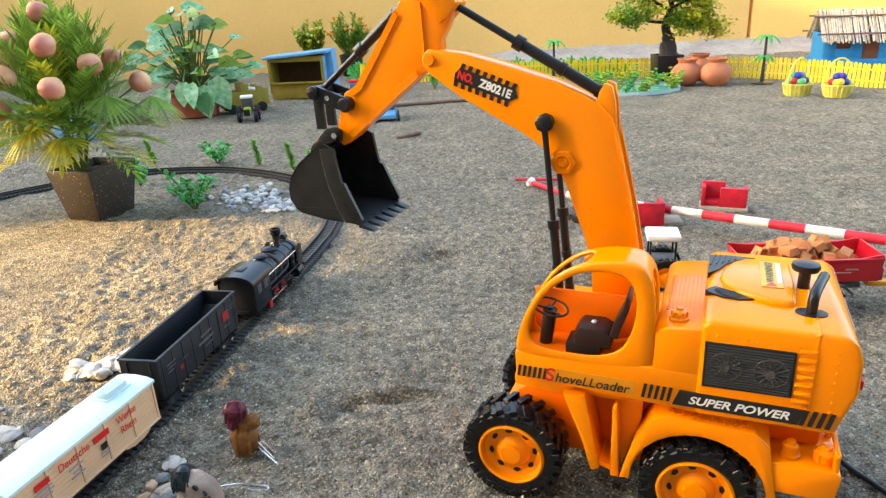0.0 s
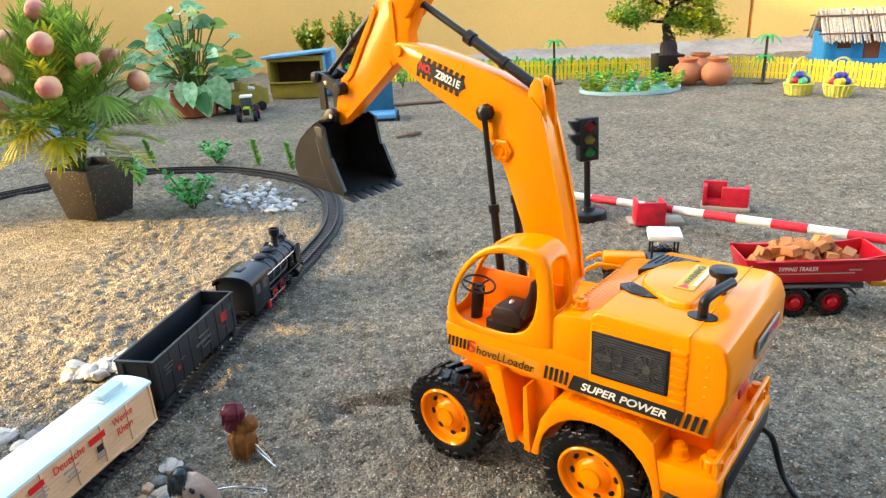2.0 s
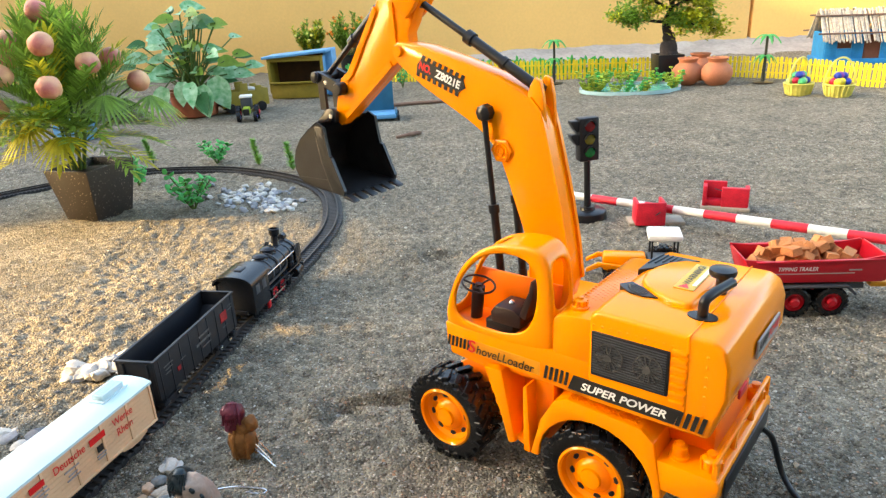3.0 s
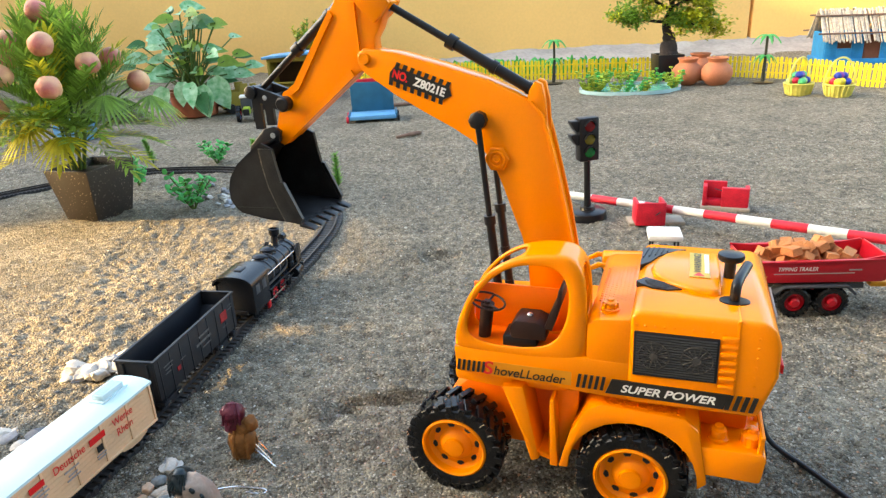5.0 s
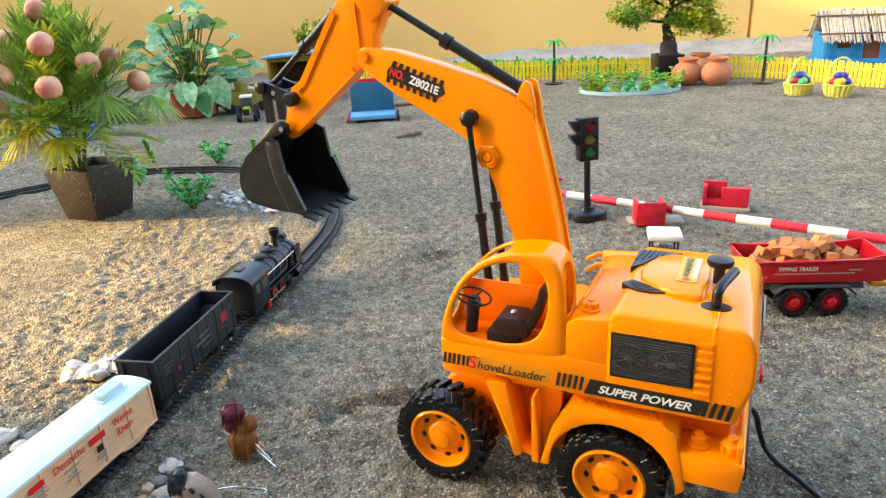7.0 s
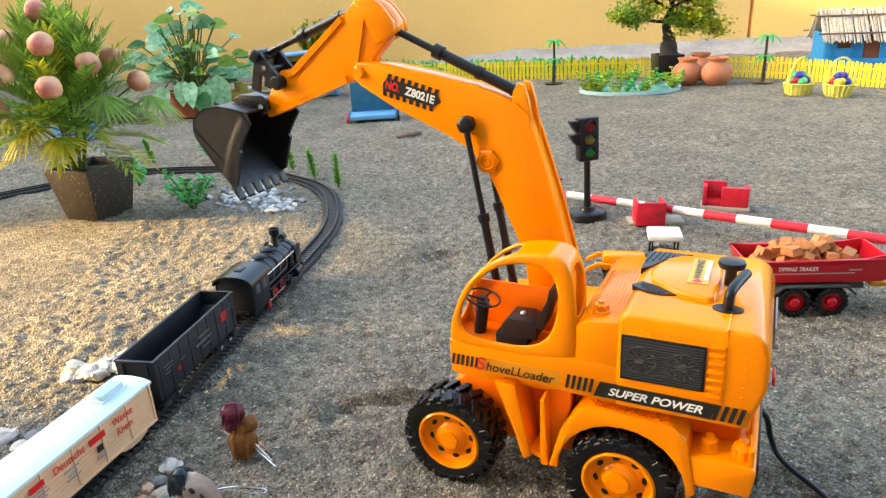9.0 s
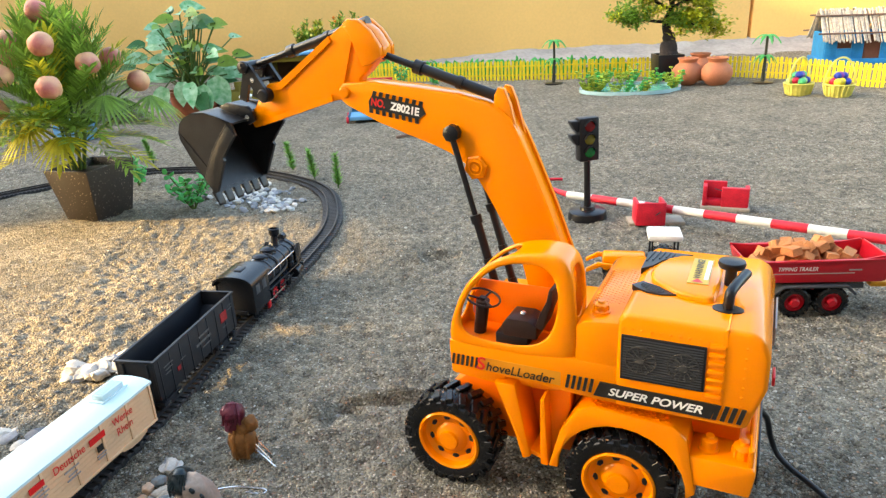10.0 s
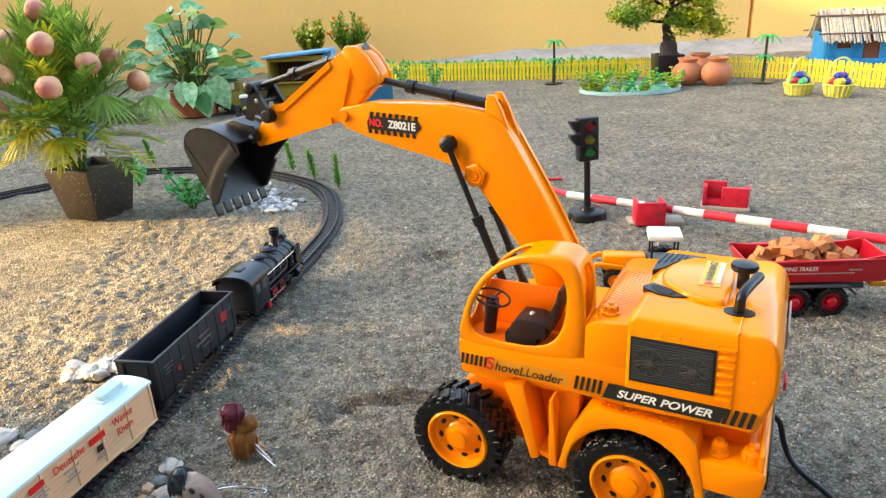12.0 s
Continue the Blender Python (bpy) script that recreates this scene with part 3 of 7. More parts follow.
    part("warning_lines", box((-0.0968, -0.014, 0.1566), (0.0025, 0.032, 0.0004)), DECAL_WHITE, ex)
    part("exhaust_foot", lathe([(0.0, 0.0), (0.0078, 0.0), (0.0078, 0.0012), (0.0, 0.0014)], 24, Matrix.Diagonal((1.1, 0.75, 1, 1))), BLACK, ex, m=pose(-0.112, 0.031, 0.1515))
    ex_pipe = smooth_path([(-0.112, 0.031, 0.1515), (-0.112, 0.0308, 0.1590), (-0.1125, 0.0290, 0.1622), (-0.1145, 0.022, 0.1640), (-0.1175, 0.012, 0.1650), (-0.1195, 0.005, 0.1655)], 5)
    part("exhaust_pipe", tube(ex_pipe, 0.0030, 12), BLACK, ex)
    part("air_intake", lathe([(0.0, 0.151), (0.0035, 0.151), (0.0035, 0.163), (0.0075, 0.1640), (0.0083, 0.1660), (0.0078, 0.1680), (0.004, 0.1688), (0, 0.1690)], 24), BLACK, ex, m=pose(-0.1105, -0.006, 0.0))
    plug = lathe([(0.0056, 0.0), (0.0056, 0.0022), (0.0042, 0.003), (0.0040, 0.0062), (0.0020, 0.0068), (0.0018, 0.0082), (0, 0.0085)], 20)
    for k in range(8):
        add_box(plug, (0.0042 * math.cos(k * 0.7854), 0.0042 * math.sin(k * 0.7854), 0.0042), (0.0014, 0.0014, 0.0035), Matrix.Rotation(k * 0.7854, 4, "Z"))
    part("deck_plug", plug, ORANGE, ex, m=pose(-0.0415, 0.043, 0.1435))
    bm = bmesh.new()
    for i in range(8):
        for j in range(16):
            add_box(bm, (-0.034 - i * 0.0026, 0.028 - j * 0.0036 - (0.0018 if i % 2 else 0), 0.1428 + i * 0.00026), (0.0013, 0.0013, 0.0010), Matrix.Rotation(radians(45), 4, "Z"))
    part("deck_tread", bm, ORANGE, ex, smooth=0)
    # cab
    outer = [(0.0575, 0.111), (0.0567, 0.122), (0.0525, 0.1360), (0.0460, 0.152), (0.0369, 0.1660), (0.026, 0.1775), (0.0114, 0.1855), (-0.008, 0.1880), (-0.0192, 0.1865), (-0.026, 0.178), (-0.0288, 0.160), (-0.0293, 0.140), (-0.0300, 0.111), (0.020, 0.111)]
    inner = [(0.0430, 0.1185), (0.0475, 0.1250), (0.0475, 0.1360), (0.0415, 0.150), (0.0330, 0.1625), (0.0235, 0.1722), (0.0110, 0.1785), (-0.006, 0.1788), (-0.0130, 0.1740), (-0.0172, 0.164), (-0.0180, 0.149), (-0.0140, 0.1290), (-0.0030, 0.1190), (0.020, 0.1165)]
    outer, inner = ([(x, z if z < 0.15 else 0.15 + (z - 0.15) * 0.86) for x, z in ring] for ring in (outer, inner))
    # moulded shell: two window frames joined by the front sill, the roof and the back
    cols = (0.0569, 0.0520, 0.0315, 0.0270)
    bm = bmesh.new()
    grid = [[bm.verts.new((x, y, z)) for x, z in outer] for y in cols]
    near_in = [bm.verts.new((x, cols[0], z)) for x, z in inner]
    far_in = [bm.verts.new((xo + (xi - xo) * 0.62, cols[3], zo + (zi - zo) * 0.62)) for (xo, zo), (xi, zi) in zip(outer, inner)]
    k = len(outer)
    for i in range(k):
        j = (i + 1) % k
        bm.faces.new((grid[0][i], grid[0][j], near_in[j], near_in[i]))
        bm.faces.new((grid[3][j], grid[3][i], far_in[i], far_in[j]))
        if i < 12:
            bm.faces.new((grid[0][j], grid[0][i], grid[1][i], grid[1][j]))
            bm.faces.new((grid[2][j], grid[2][i], grid[3][i], grid[3][j]))
        if i in (0, 6, 7, 8, 11):
            bm.faces.new((grid[1][j], grid[1][i], grid[2][i], grid[2][j]))
    bmesh.ops.recalc_face_normals(bm, faces=bm.faces)
    if sum(f.normal.y for f in bm.faces if f.calc_center_median().y > 0.0565) < 0:
        bmesh.ops.reverse_faces(bm, faces=bm.faces[:])
    me = bpy.data.meshes.new("cab_shell")
    bm.to_mesh(me)
    bm.free()
    me.materials.append(ORANGE)
    me.shade_smooth()
    shell = new("cab_shell", me)
    shell.parent = ex
    thick = shell.modifiers.new("thickness", "SOLIDIFY")
    thick.thickness, thick.offset = 0.0030, -1.0
    rounded = shell.modifiers.new("rounding", "SUBSURF")
    rounded.levels = rounded.render_levels = 2
    part("cab_floor", box((0.014, 0.040, 0.1135), (0.082, 0.030, 0.004)), SHADED_ORANGE, ex)
    part("cab_inner_wall", box((0.012, 0.0255, 0.130), (0.078, 0.002, 0.034), 0.0005), SHADED_ORANGE, ex)
    part("steering_column", rod((0.0400, 0.042, 0.1150), (0.0372, 0.042, 0.1395), 0.0042, 0.0046, 16), BROWN_SEAT, ex)
    wheel = bmesh.new()
    ring = [(0.0116 * math.cos(a), 0.0116 * math.sin(a), 0) for a in np.linspace(0, 6.2831853, 25)]
    add_tube(wheel, ring, 0.0008, 8)
    for k in range(3):
        add_rod(wheel, (0, 0, -0.0015), (0.0114 * math.cos(k * 2.094 + 0.4), 0.0114 * math.sin(k * 2.094 + 0.4), 0), 0.0008, seg=6)
    add_rod(wheel, (0, 0, -0.004), (0, 0, 0.0005), 0.0022)
    part("steering_wheel", wheel, BROWN_SEAT, ex, m=pose(0.0372, 0.042, 0.1410, 0, -14, 0))
    part("seat", prism([(0.0195, 0.1215), (0.0205, 0.1290), (0.0165, 0.1345), (0.0030, 0.1345), (-0.0035, 0.1310), (-0.0035, 0.1215)], 0.0325, 0.0530, 0.0015), BROWN_SEAT, ex, "dark brown leather-grained toy seat")
    part("seat_back", prism([(-0.0020, 0.1310), (-0.0050, 0.1400), (-0.0095, 0.1500), (-0.0110, 0.1580), (-0.0132, 0.1580), (-0.0130, 0.1490), (-0.0095, 0.1380), (-0.0070, 0.1290)], 0.0325, 0.0525, 0.0008), BROWN_SEAT, ex)
    part("seat_base", box((0.014, 0.043, 0.1185), (0.022, 0.018, 0.008), 0.001), BLACK, ex)
    part("lamp_bead", blob((0.0085, 0.044, 0.1350), (0.0022, 0.0022, 0.0020), 2), CHROME, ex, "small clear lamp on the seat, unlit")
    cable = smooth_path([(-0.134, -0.038, 0.048), (-0.143, -0.046, 0.036), (-0.148, -0.052, 0.016), (-0.154, -0.050, 0.004), (-0.163, -0.040, 0.0012), (-0.175, -0.028, 0.0010), (-0.186, -0.015, 0.0010), (-0.200, 0.002, 0.0010), (-0.225, 0.030, 0.0010), (-0.27, 0.07, 0.0010), (-0.34, 0.12, 0.0010)], 7)
    part("remote_cable", tube(cable, 0.0021, 10), CABLE, ex, "black rubber remote-control cable trailing on the sand")
    # printed side strip: hatching, words, dark plate, hatching
    f = SIDE + 0.0004
    for k in range(6):
        part("hatch_bar", prism([(0.0555 - k * 0.0034, 0.0955), (0.0537 - k * 0.0034, 0.0955), (0.0525 - k * 0.0034, 0.1035), (0.0543 - k * 0.0034, 0.1035)], f - 0.001, f), DECAL_BLACK, ex)
    part("word_band", prism([(0.0345, 0.0948), (0.0345, 0.1045), (-0.0205, 0.1045), (-0.0205, 0.0948)], f - 0.001, f - 0.00025), mat("amber_band", (0.74, 0.28, 0.012), 0.3, vary=0.05), ex)
    text_part("initial", "S", 0.0135, DECAL_RED, ex, along_side(0.0340, f + 0.0009, 0.0998), 1.05, 0.15, bold=0.0002)
    text_part("lettering", "hoveLLoader", 0.0092, DECAL_BLACK, ex, along_side(0.0072, f + 0.0005, 0.0985), 0.95, 0.25, bold=0.00012)
    for k in range(5):
        part("hatch_bar", prism([(-0.0235 - k * 0.0037, 0.0945), (-0.0255 - k * 0.0037, 0.0945), (-0.0270 - k * 0.0037, 0.1042), (-0.0250 - k * 0.0037, 0.1042)], f - 0.001, f + 0.0001), DECAL_BLACK, ex)
    plate = part("name_plate", prism([(-0.0420, 0.0940), (-0.0455, 0.1040), (-0.1130, 0.1040), (-0.1100, 0.0940)], f + 0.0002, f + 0.0016), DECAL_BLACK, ex, "black name plate with white slanted words")
    text_part("lettering", "SUPER POWER", 0.0074, DECAL_WHITE, ex, along_side(-0.0780, f + 0.0019, 0.0988), 1.12, 0.30, bold=0.0002)
    for k in range(4):
        part("hatch_bar", prism([(-0.1105 - k * 0.0044, 0.0940), (-0.1130 - k * 0.0044, 0.0940), (-0.1152 - k * 0.0044, 0.1040), (-0.1127 - k * 0.0044, 0.1040)], f + 0.0002, f + 0.0015), DECAL_BLACK, ex)
    # rear face prints
    part("tail_light", box((-0.1400, 0.0400, 0.1185), (0.0015, 0.013, 0.0055), 0.0004), RED, ex, "red printed tail light")
    part("tail_sticker", box((-0.1388, -0.012, 0.1290), (0.0012, 0.046, 0.012), 0.0003), DECAL_GREY, ex)
    text_part("lettering", "SUPER", 0.0080, DECAL_BLACK, ex, pose(-0.1396, 0.0, 0.1300, 90, 0, -90), 0.9, bold=0.0003)
    text_part("lettering", "POWER", 0.0080, DECAL_RED, ex, pose(-0.1396, -0.023, 0.1300, 90, 0, -90), 0.9, bold=0.0003)
    # boom: modelled about its foot pin
    BP = Vector((0.0, 0.0, 0.136))
    prof = [(0.128, 0.2995), (0.1325, 0.2960), (0.1325, 0.2885), (0.128, 0.2835), (0.106, 0.2685), (0.085, 0.2570), (0.067, 0.2475), (0.055, 0.2400), (0.046, 0.2320), (0.039, 0.2210), (0.034, 0.2090), (0.028, 0.1920), (0.022, 0.176), (0.018, 0.160), (0.016, 0.136), (0.008, 0.126), (-0.012, 0.126), (-0.0155, 0.140), (-0.0125, 0.165), (-0.0068, 0.195), (-0.0005, 0.222), (0.0050, 0.244), (0.0088, 0.257), (0.0165, 0.2652), (0.024, 0.2700), (0.043, 0.2785), (0.073, 0.2880), (0.104, 0.2965)]
    prof = [(x - BP.x, z - BP.z) for x, z in prof]
    boom = part("boom", prism(prof, -0.0095, 0.0095, 0.0014, 2, 40), ORANGE, ex, "orange curved boom arm", m=pose(*BP))
    rim2 = bmesh.new()
    back = [(x, z) for x, z in prof[17:24]]
    for s in (1, -1):
        add_prism(rim2, [(x + 0.0005, z) for x, z in back] + [(x - 0.0016, z + 0.0006) for x, z in back][::-1], s * 0.0070, s * 0.0100)
    part("boom_flange", rim2, ORANGE, boom)
    for s in (1, -1):
        part("boom_ear", prism([(0.0195, 0.126), (0.0165, 0.1365), (0.0130, 0.1420), (0.0085, 0.1400), (0.0062, 0.130), (0.0045, 0.108), (0.010, 0.112)], s * 0.0045, s * 0.0085, 0.001), ORANGE, boom)
        boss = part("boom_boss", lathe([(0.0086, 0.0), (0.0086, 0.0016), (0.0076, 0.0022), (0.0, 0.0022)], 6), ORANGE, boom, m=pose(0.0375, s * 0.0094, 0.0925, -90 * s, 0, 0), smooth=20)
        part("boss_rings", lathe([(0.0056, 0.0020), (0.0054, 0.0030), (0.0044, 0.0030), (0.0042, 0.0022), (0.0030, 0.0022), (0.0028, 0.0030), (0.0018, 0.0030), (0.0016, 0.0024), (0.0, 0.0024)], 24), ORANGE, boss)
        part("tip_pin", rod((0.1268, s * 0.009, 0.1570), (0.1268, s * 0.0118, 0.1570), 0.0042, 0.0036, 20), ORANGE, boom)
        part("lift_pin", lathe([(0.0, 0.0), (0.0058, 0.0), (0.0058, 0.006), (0.004, 0.0072), (0.0, 0.0074)], 8), BLACK, boom, m=pose(0.0490, s * 0.0094, 0.1180, -90 * s, 0, 0))
    badge_m = along_side(0.0880, 0.0098, 0.1405, -20.0)
    comb = [(-0.0225, 0.0)]
    for k in range(8):
        comb += [(-0.0200 + k * 0.0052 + dx, zz) for dx, zz in ((-0.0001, 0.0046), (0.0004, 0.0078), (0.0030, 0.0078), (0.0026, 0.0046))]
    comb += [(0.0222, 0.0)] + [(x - 0.0016, -z) for x, z in comb[:0:-1]]
    bm = prism(comb, -0.0003, 0.0003)
    bm.transform(Matrix.Rotation(radians(-90), 4, "X"))
    badge = part("badge", bm, DECAL_BLACK, boom, "black toothed number badge", smooth=0, m=badge_m)
    text_part("badge_prefix", "NO.", 0.0074, DECAL_RED, badge, pose(-0.0148, 0, 0.0005), 0.85, bold=0.0003)
    text_part("badge_number", "Z8021E", 0.0074, DECAL_WHITE, badge, pose(0.0065, 0, 0.0005), 0.95, bold=0.0003)
    # stick: modelled about the boom-tip pin
    TP = Vector((0.1265, 0.0, 0.293))
    prof = [(0.0800, -0.0560), (0.0735, -0.0610), (0.0650, -0.0550), (0.010, -0.0115), (0.003, -0.0075), (-0.004, -0.004), (-0.0065, 0.004), (-0.0060, 0.012), (-0.0105, 0.019), (-0.0135, 0.026), (-0.0200, 0.034), (-0.0175, 0.040), (-0.007, 0.047), (0.004, 0.0500), (0.0125, 0.0475), (0.0180, 0.041), (0.0215, 0.036), (0.0250, 0.031), (0.0580, -0.0165), (0.0640, -0.0205), (0.0685, -0.0220), (0.0720, -0.0285)]
    stick = part("stick", prism(prof, -0.0056, 0.0056, 0.0010, 2, 40), ORANGE, ex, "orange dipper stick with flanged rim", m=pose(*TP))
    fl = bmesh.new()
    for s in (1, -1):
        add_prism(fl, [(0.0250, 0.031), (0.0580, -0.0165), (0.0640, -0.0205), (0.0615, -0.0245), (0.0545, -0.0205), (0.0225, 0.0275)], s * 0.0040, s * 0.0072)
        add_prism(fl, [(0.0650, -0.0550), (0.010, -0.0115), (0.0125, -0.0075), (0.0670, -0.0520)], s * 0.0040, s * 0.0072)
        add_prism(fl, [(0.0040, -0.0050), (0.0065, -0.0045), (0.0105, 0.034), (0.0060, 0.036)], s * 0.0040, s * 0.0072)
    part("stick_rim", fl, ORANGE, stick)
    for s in (1, -1):
        part("head_cheek", prism([(-0.0200, 0.034), (-0.0175, 0.040), (-0.007, 0.047), (0.004, 0.0505), (0.0125, 0.0480), (0.0150, 0.043), (0.005, 0.036), (-0.008, 0.022), (-0.0135, 0.026)], s * 0.0060, s * 0.0105, 0.001), ORANGE, stick)
        part("stick_pin", lathe([(0.0052, 0.0), (0.0052, 0.0065), (0.0040, 0.0080), (0, 0.0082)], 20), BLACK, stick, m=pose(0.0662, s * 0.0060, -0.0300, -90 * s, 0, 0))
    # bucket: modelled about its hinge pin
    KP = Vector((0.2030, 0.0, 0.2410))
    prof = [(0.0000, -0.0020), (0.0110, -0.0090), (0.0222, -0.0177), (0.0300, -0.0280), (0.0328, -0.0370), (0.0325, -0.0450), (0.0285, -0.0515), (0.0240, -0.0545), (0.0050, -0.0580), (-0.0187, -0.0598), (-0.0260, -0.0612)]
    front = [(-0.0205, -0.0480), (-0.0132, -0.0329), (-0.0100, -0.0170), (-0.0085, -0.0060)]
    W = 0.0300
    bm = bmesh.new()
    th = 0.0016
    n_in = []
    for i, (x, z) in enumerate(prof):
        a, b = prof[max(i - 1, 0)], prof[min(i + 1, len(prof) - 1)]
        d = Vector((b[0] - a[0], b[1] - a[1])).normalized()
        n_in.append((x + d.y * th, z - d.x * th))
    add_prism(bm, prof + n_in[::-1], -W, W)
    for s in (1, -1):
        add_prism(bm, prof + front, s * (W - 0.0016), s * W)
        add_prism(bm, [(-0.0205, -0.0480), (-0.0132, -0.0329), (-0.0100, -0.0170), (-0.0085, -0.0060), (-0.0062, -0.0060), (-0.0078, -0.018), (-0.0108, -0.0335), (-0.0178, -0.0485), (-0.0235, -0.0600), (-0.0262, -0.0605)], s * (W - 0.0018), s * (W + 0.0010))
        add_prism(bm, [(-0.0120, -0.0290), (-0.0150, -0.0300), (-0.0270, -0.0560), (-0.0255, -0.0600), (-0.0215, -0.0560)], s * (W - 0.0012), s * (W + 0.0016))
    bucket = part("bucket", bm, BUCKET, ex, "scuffed black toothed bucket", m=pose(*KP))
    add_tooth = [(-0.0235, -0.0588), (-0.0345, -0.0628), (-0.0355, -0.0645), (-0.0230, -0.0622)]
    for k in range(6):
        yk = -0.0268 + k * 0.01072
        part("tooth", prism(add_tooth, yk - 0.0036, yk + 0.0036, 0.0004), BUCKET, bucket)
    band = [(-0.0085, -0.0060), (-0.0100, -0.0170), (-0.0132, -0.0329), (-0.0205, -0.0480), (-0.0255, -0.0600)]
    inner_band = [(0.0020, -0.0060), (0.0010, -0.0170), (-0.0020, -0.0330), (-0.0075, -0.0480), (-0.0125, -0.0590)]
    for s in (1, -1):
        side_plate = part("side_band", prism(band + inner_band[::-1], s * (W - 0.0004), s * (W + 0.0007), 0.0002), BUCKET, bucket)
        edge = [(x - 0.0003, z) for x, z in inner_band] + [(x + 0.0005, z) for x, z in inner_band][::-1]
        part("worn_edge", prism(edge, s * (W + 0.0001), s * (W + 0.0009)), WORN_EDGE, side_plate, "pale scuffed edge")
        part("bottom_seam", prism([(0.0275, -0.0500), (-0.0080, -0.0490), (-0.0080, -0.0496), (0.0280, -0.0506)], s * (W - 0.0002), s * (W + 0.0005)), BUCKET, bucket)
    for s in (1, -1):
        part("hinge_lug", prism([(-0.0055, 0.0030), (0.0000, 0.0062), (0.0070, 0.0048), (0.0210, -0.0080), (0.0240, -0.0180), (0.012, -0.0105), (-0.004, -0.0050)], s * 0.0085, s * 0.0125, 0.0008), BLACK, bucket)
        part("hinge_pin", rod((0, s * 0.012, 0), (0, s * 0.0136, 0), 0.0022, seg=14), CHROME, bucket)
    part("lug_bridge", prism([(0.004, 0.0035), (0.021, -0.009), (0.022, -0.014), (0.002, -0.001)], -0.0086, 0.0086), BLACK, bucket)
    # rocker link between stick pin and bucket ram
    rk = bmesh.new()
    for s in (1, -1):
        add_prism(rk, [(-0.004, 0.003), (0.0, 0.0052), (0.026, 0.0048), (0.0295, 0.0), (0.026, -0.0048), (0.0, -0.0048)], s * 0.0095, s * 0.0125)
    add_rod(rk, (0.0255, -0.013, 0), (0.0255, 0.013, 0), 0.0040)
    add_rod(rk, (0.013, -0.0095, 0), (0.013, 0.0095, 0), 0.0016)
    rocker = part("rocker", rk, BLACK, ex)
    for s in (1, -1):
        part("rocker_bolt", lathe([(0.0046, 0), (0.0046, 0.0022), (0.0030, 0.0030), (0, 0.0030)], 16), BLACK, rocker, m=pose(0.0255, s * 0.0124, 0, -90 * s, 0, 0))
        part("rocker_screw", lathe([(0.0020, 0), (0.0018, 0.0008), (0, 0.0009)], 12), CHROME, rocker, m=pose(0.0140, s * 0.0124, 0, -90 * s, 0, 0))
    lk = bmesh.new()
    for s in (1, -1):
        add_prism(lk, [(0, 0.0035), (1.0, 0.0035), (1.0, -0.0035), (0, -0.0035)], s * 0.0060, s * 0.0088)
    for v in lk.verts:
        v.co.x = v.co.x * 0.0270
    push = part("push_link", lk, BLACK, ex)

    # rams: barrel and rod, each modelled along x from its own end
    def ram(barrel_len, rod_len, r, label):
        b = rod((0, 0, 0), (barrel_len, 0, 0), r, seg=16)
        add_rod(b, (-0.004, 0, 0), (0.005, 0, 0), r * 1.15, seg=16)
        add_rod(b, (barrel_len - 0.003, 0, 0), (barrel_len + 0.003, 0, 0), r * 1.35, seg=16)
        add_rod(b, (barrel_len * 0.45, 0, 0), (barrel_len * 0.45 + 0.004, 0, 0), r * 1.22, seg=16)
        bo = part("ram_barrel", b, BLACK, ex, label)
        rr = rod((-rod_len, 0, 0), (0, 0, 0), r * 0.68, seg=14)
        add_rod(rr, (-0.003, 0, 0), (0.001, 0, 0), r * 0.95, seg=14)
        return bo, part("ram_rod", rr, BLACK, ex)
    arm = ram(0.062, 0.070, 0.0036, "black arm ram barrel")
    tip = ram(0.066, 0.070, 0.0034, "black bucket ram barrel")
    lifts = [ram(0.060, 0.076, 0.0030, "black lift ram barrel") for _ in range(2)]
    return dict(ex=ex, boom=boom, stick=stick, bucket=bucket, rocker=rocker, push=push, arm=arm, tip=tip, lifts=lifts)


EXC = build_excavator()


# ---- the toy railway
TRACK_LINE = [(-0.36, 0.24), (-0.318, 0.31), (-0.29, 0.385), (-0.2615, 0.494), (-0.234, 0.631), (-0.2055, 0.775), (-0.185, 0.885), (-0.174, 0.97), (-0.177, 1.05), (-0.198, 1.158),
              (-0.235, 1.235), (-0.29, 1.298), (-0.37, 1.36), (-0.478, 1.41), (-0.638, 1.42), (-0.757, 1.364), (-0.859, 1.281), (-0.98, 1.15)]


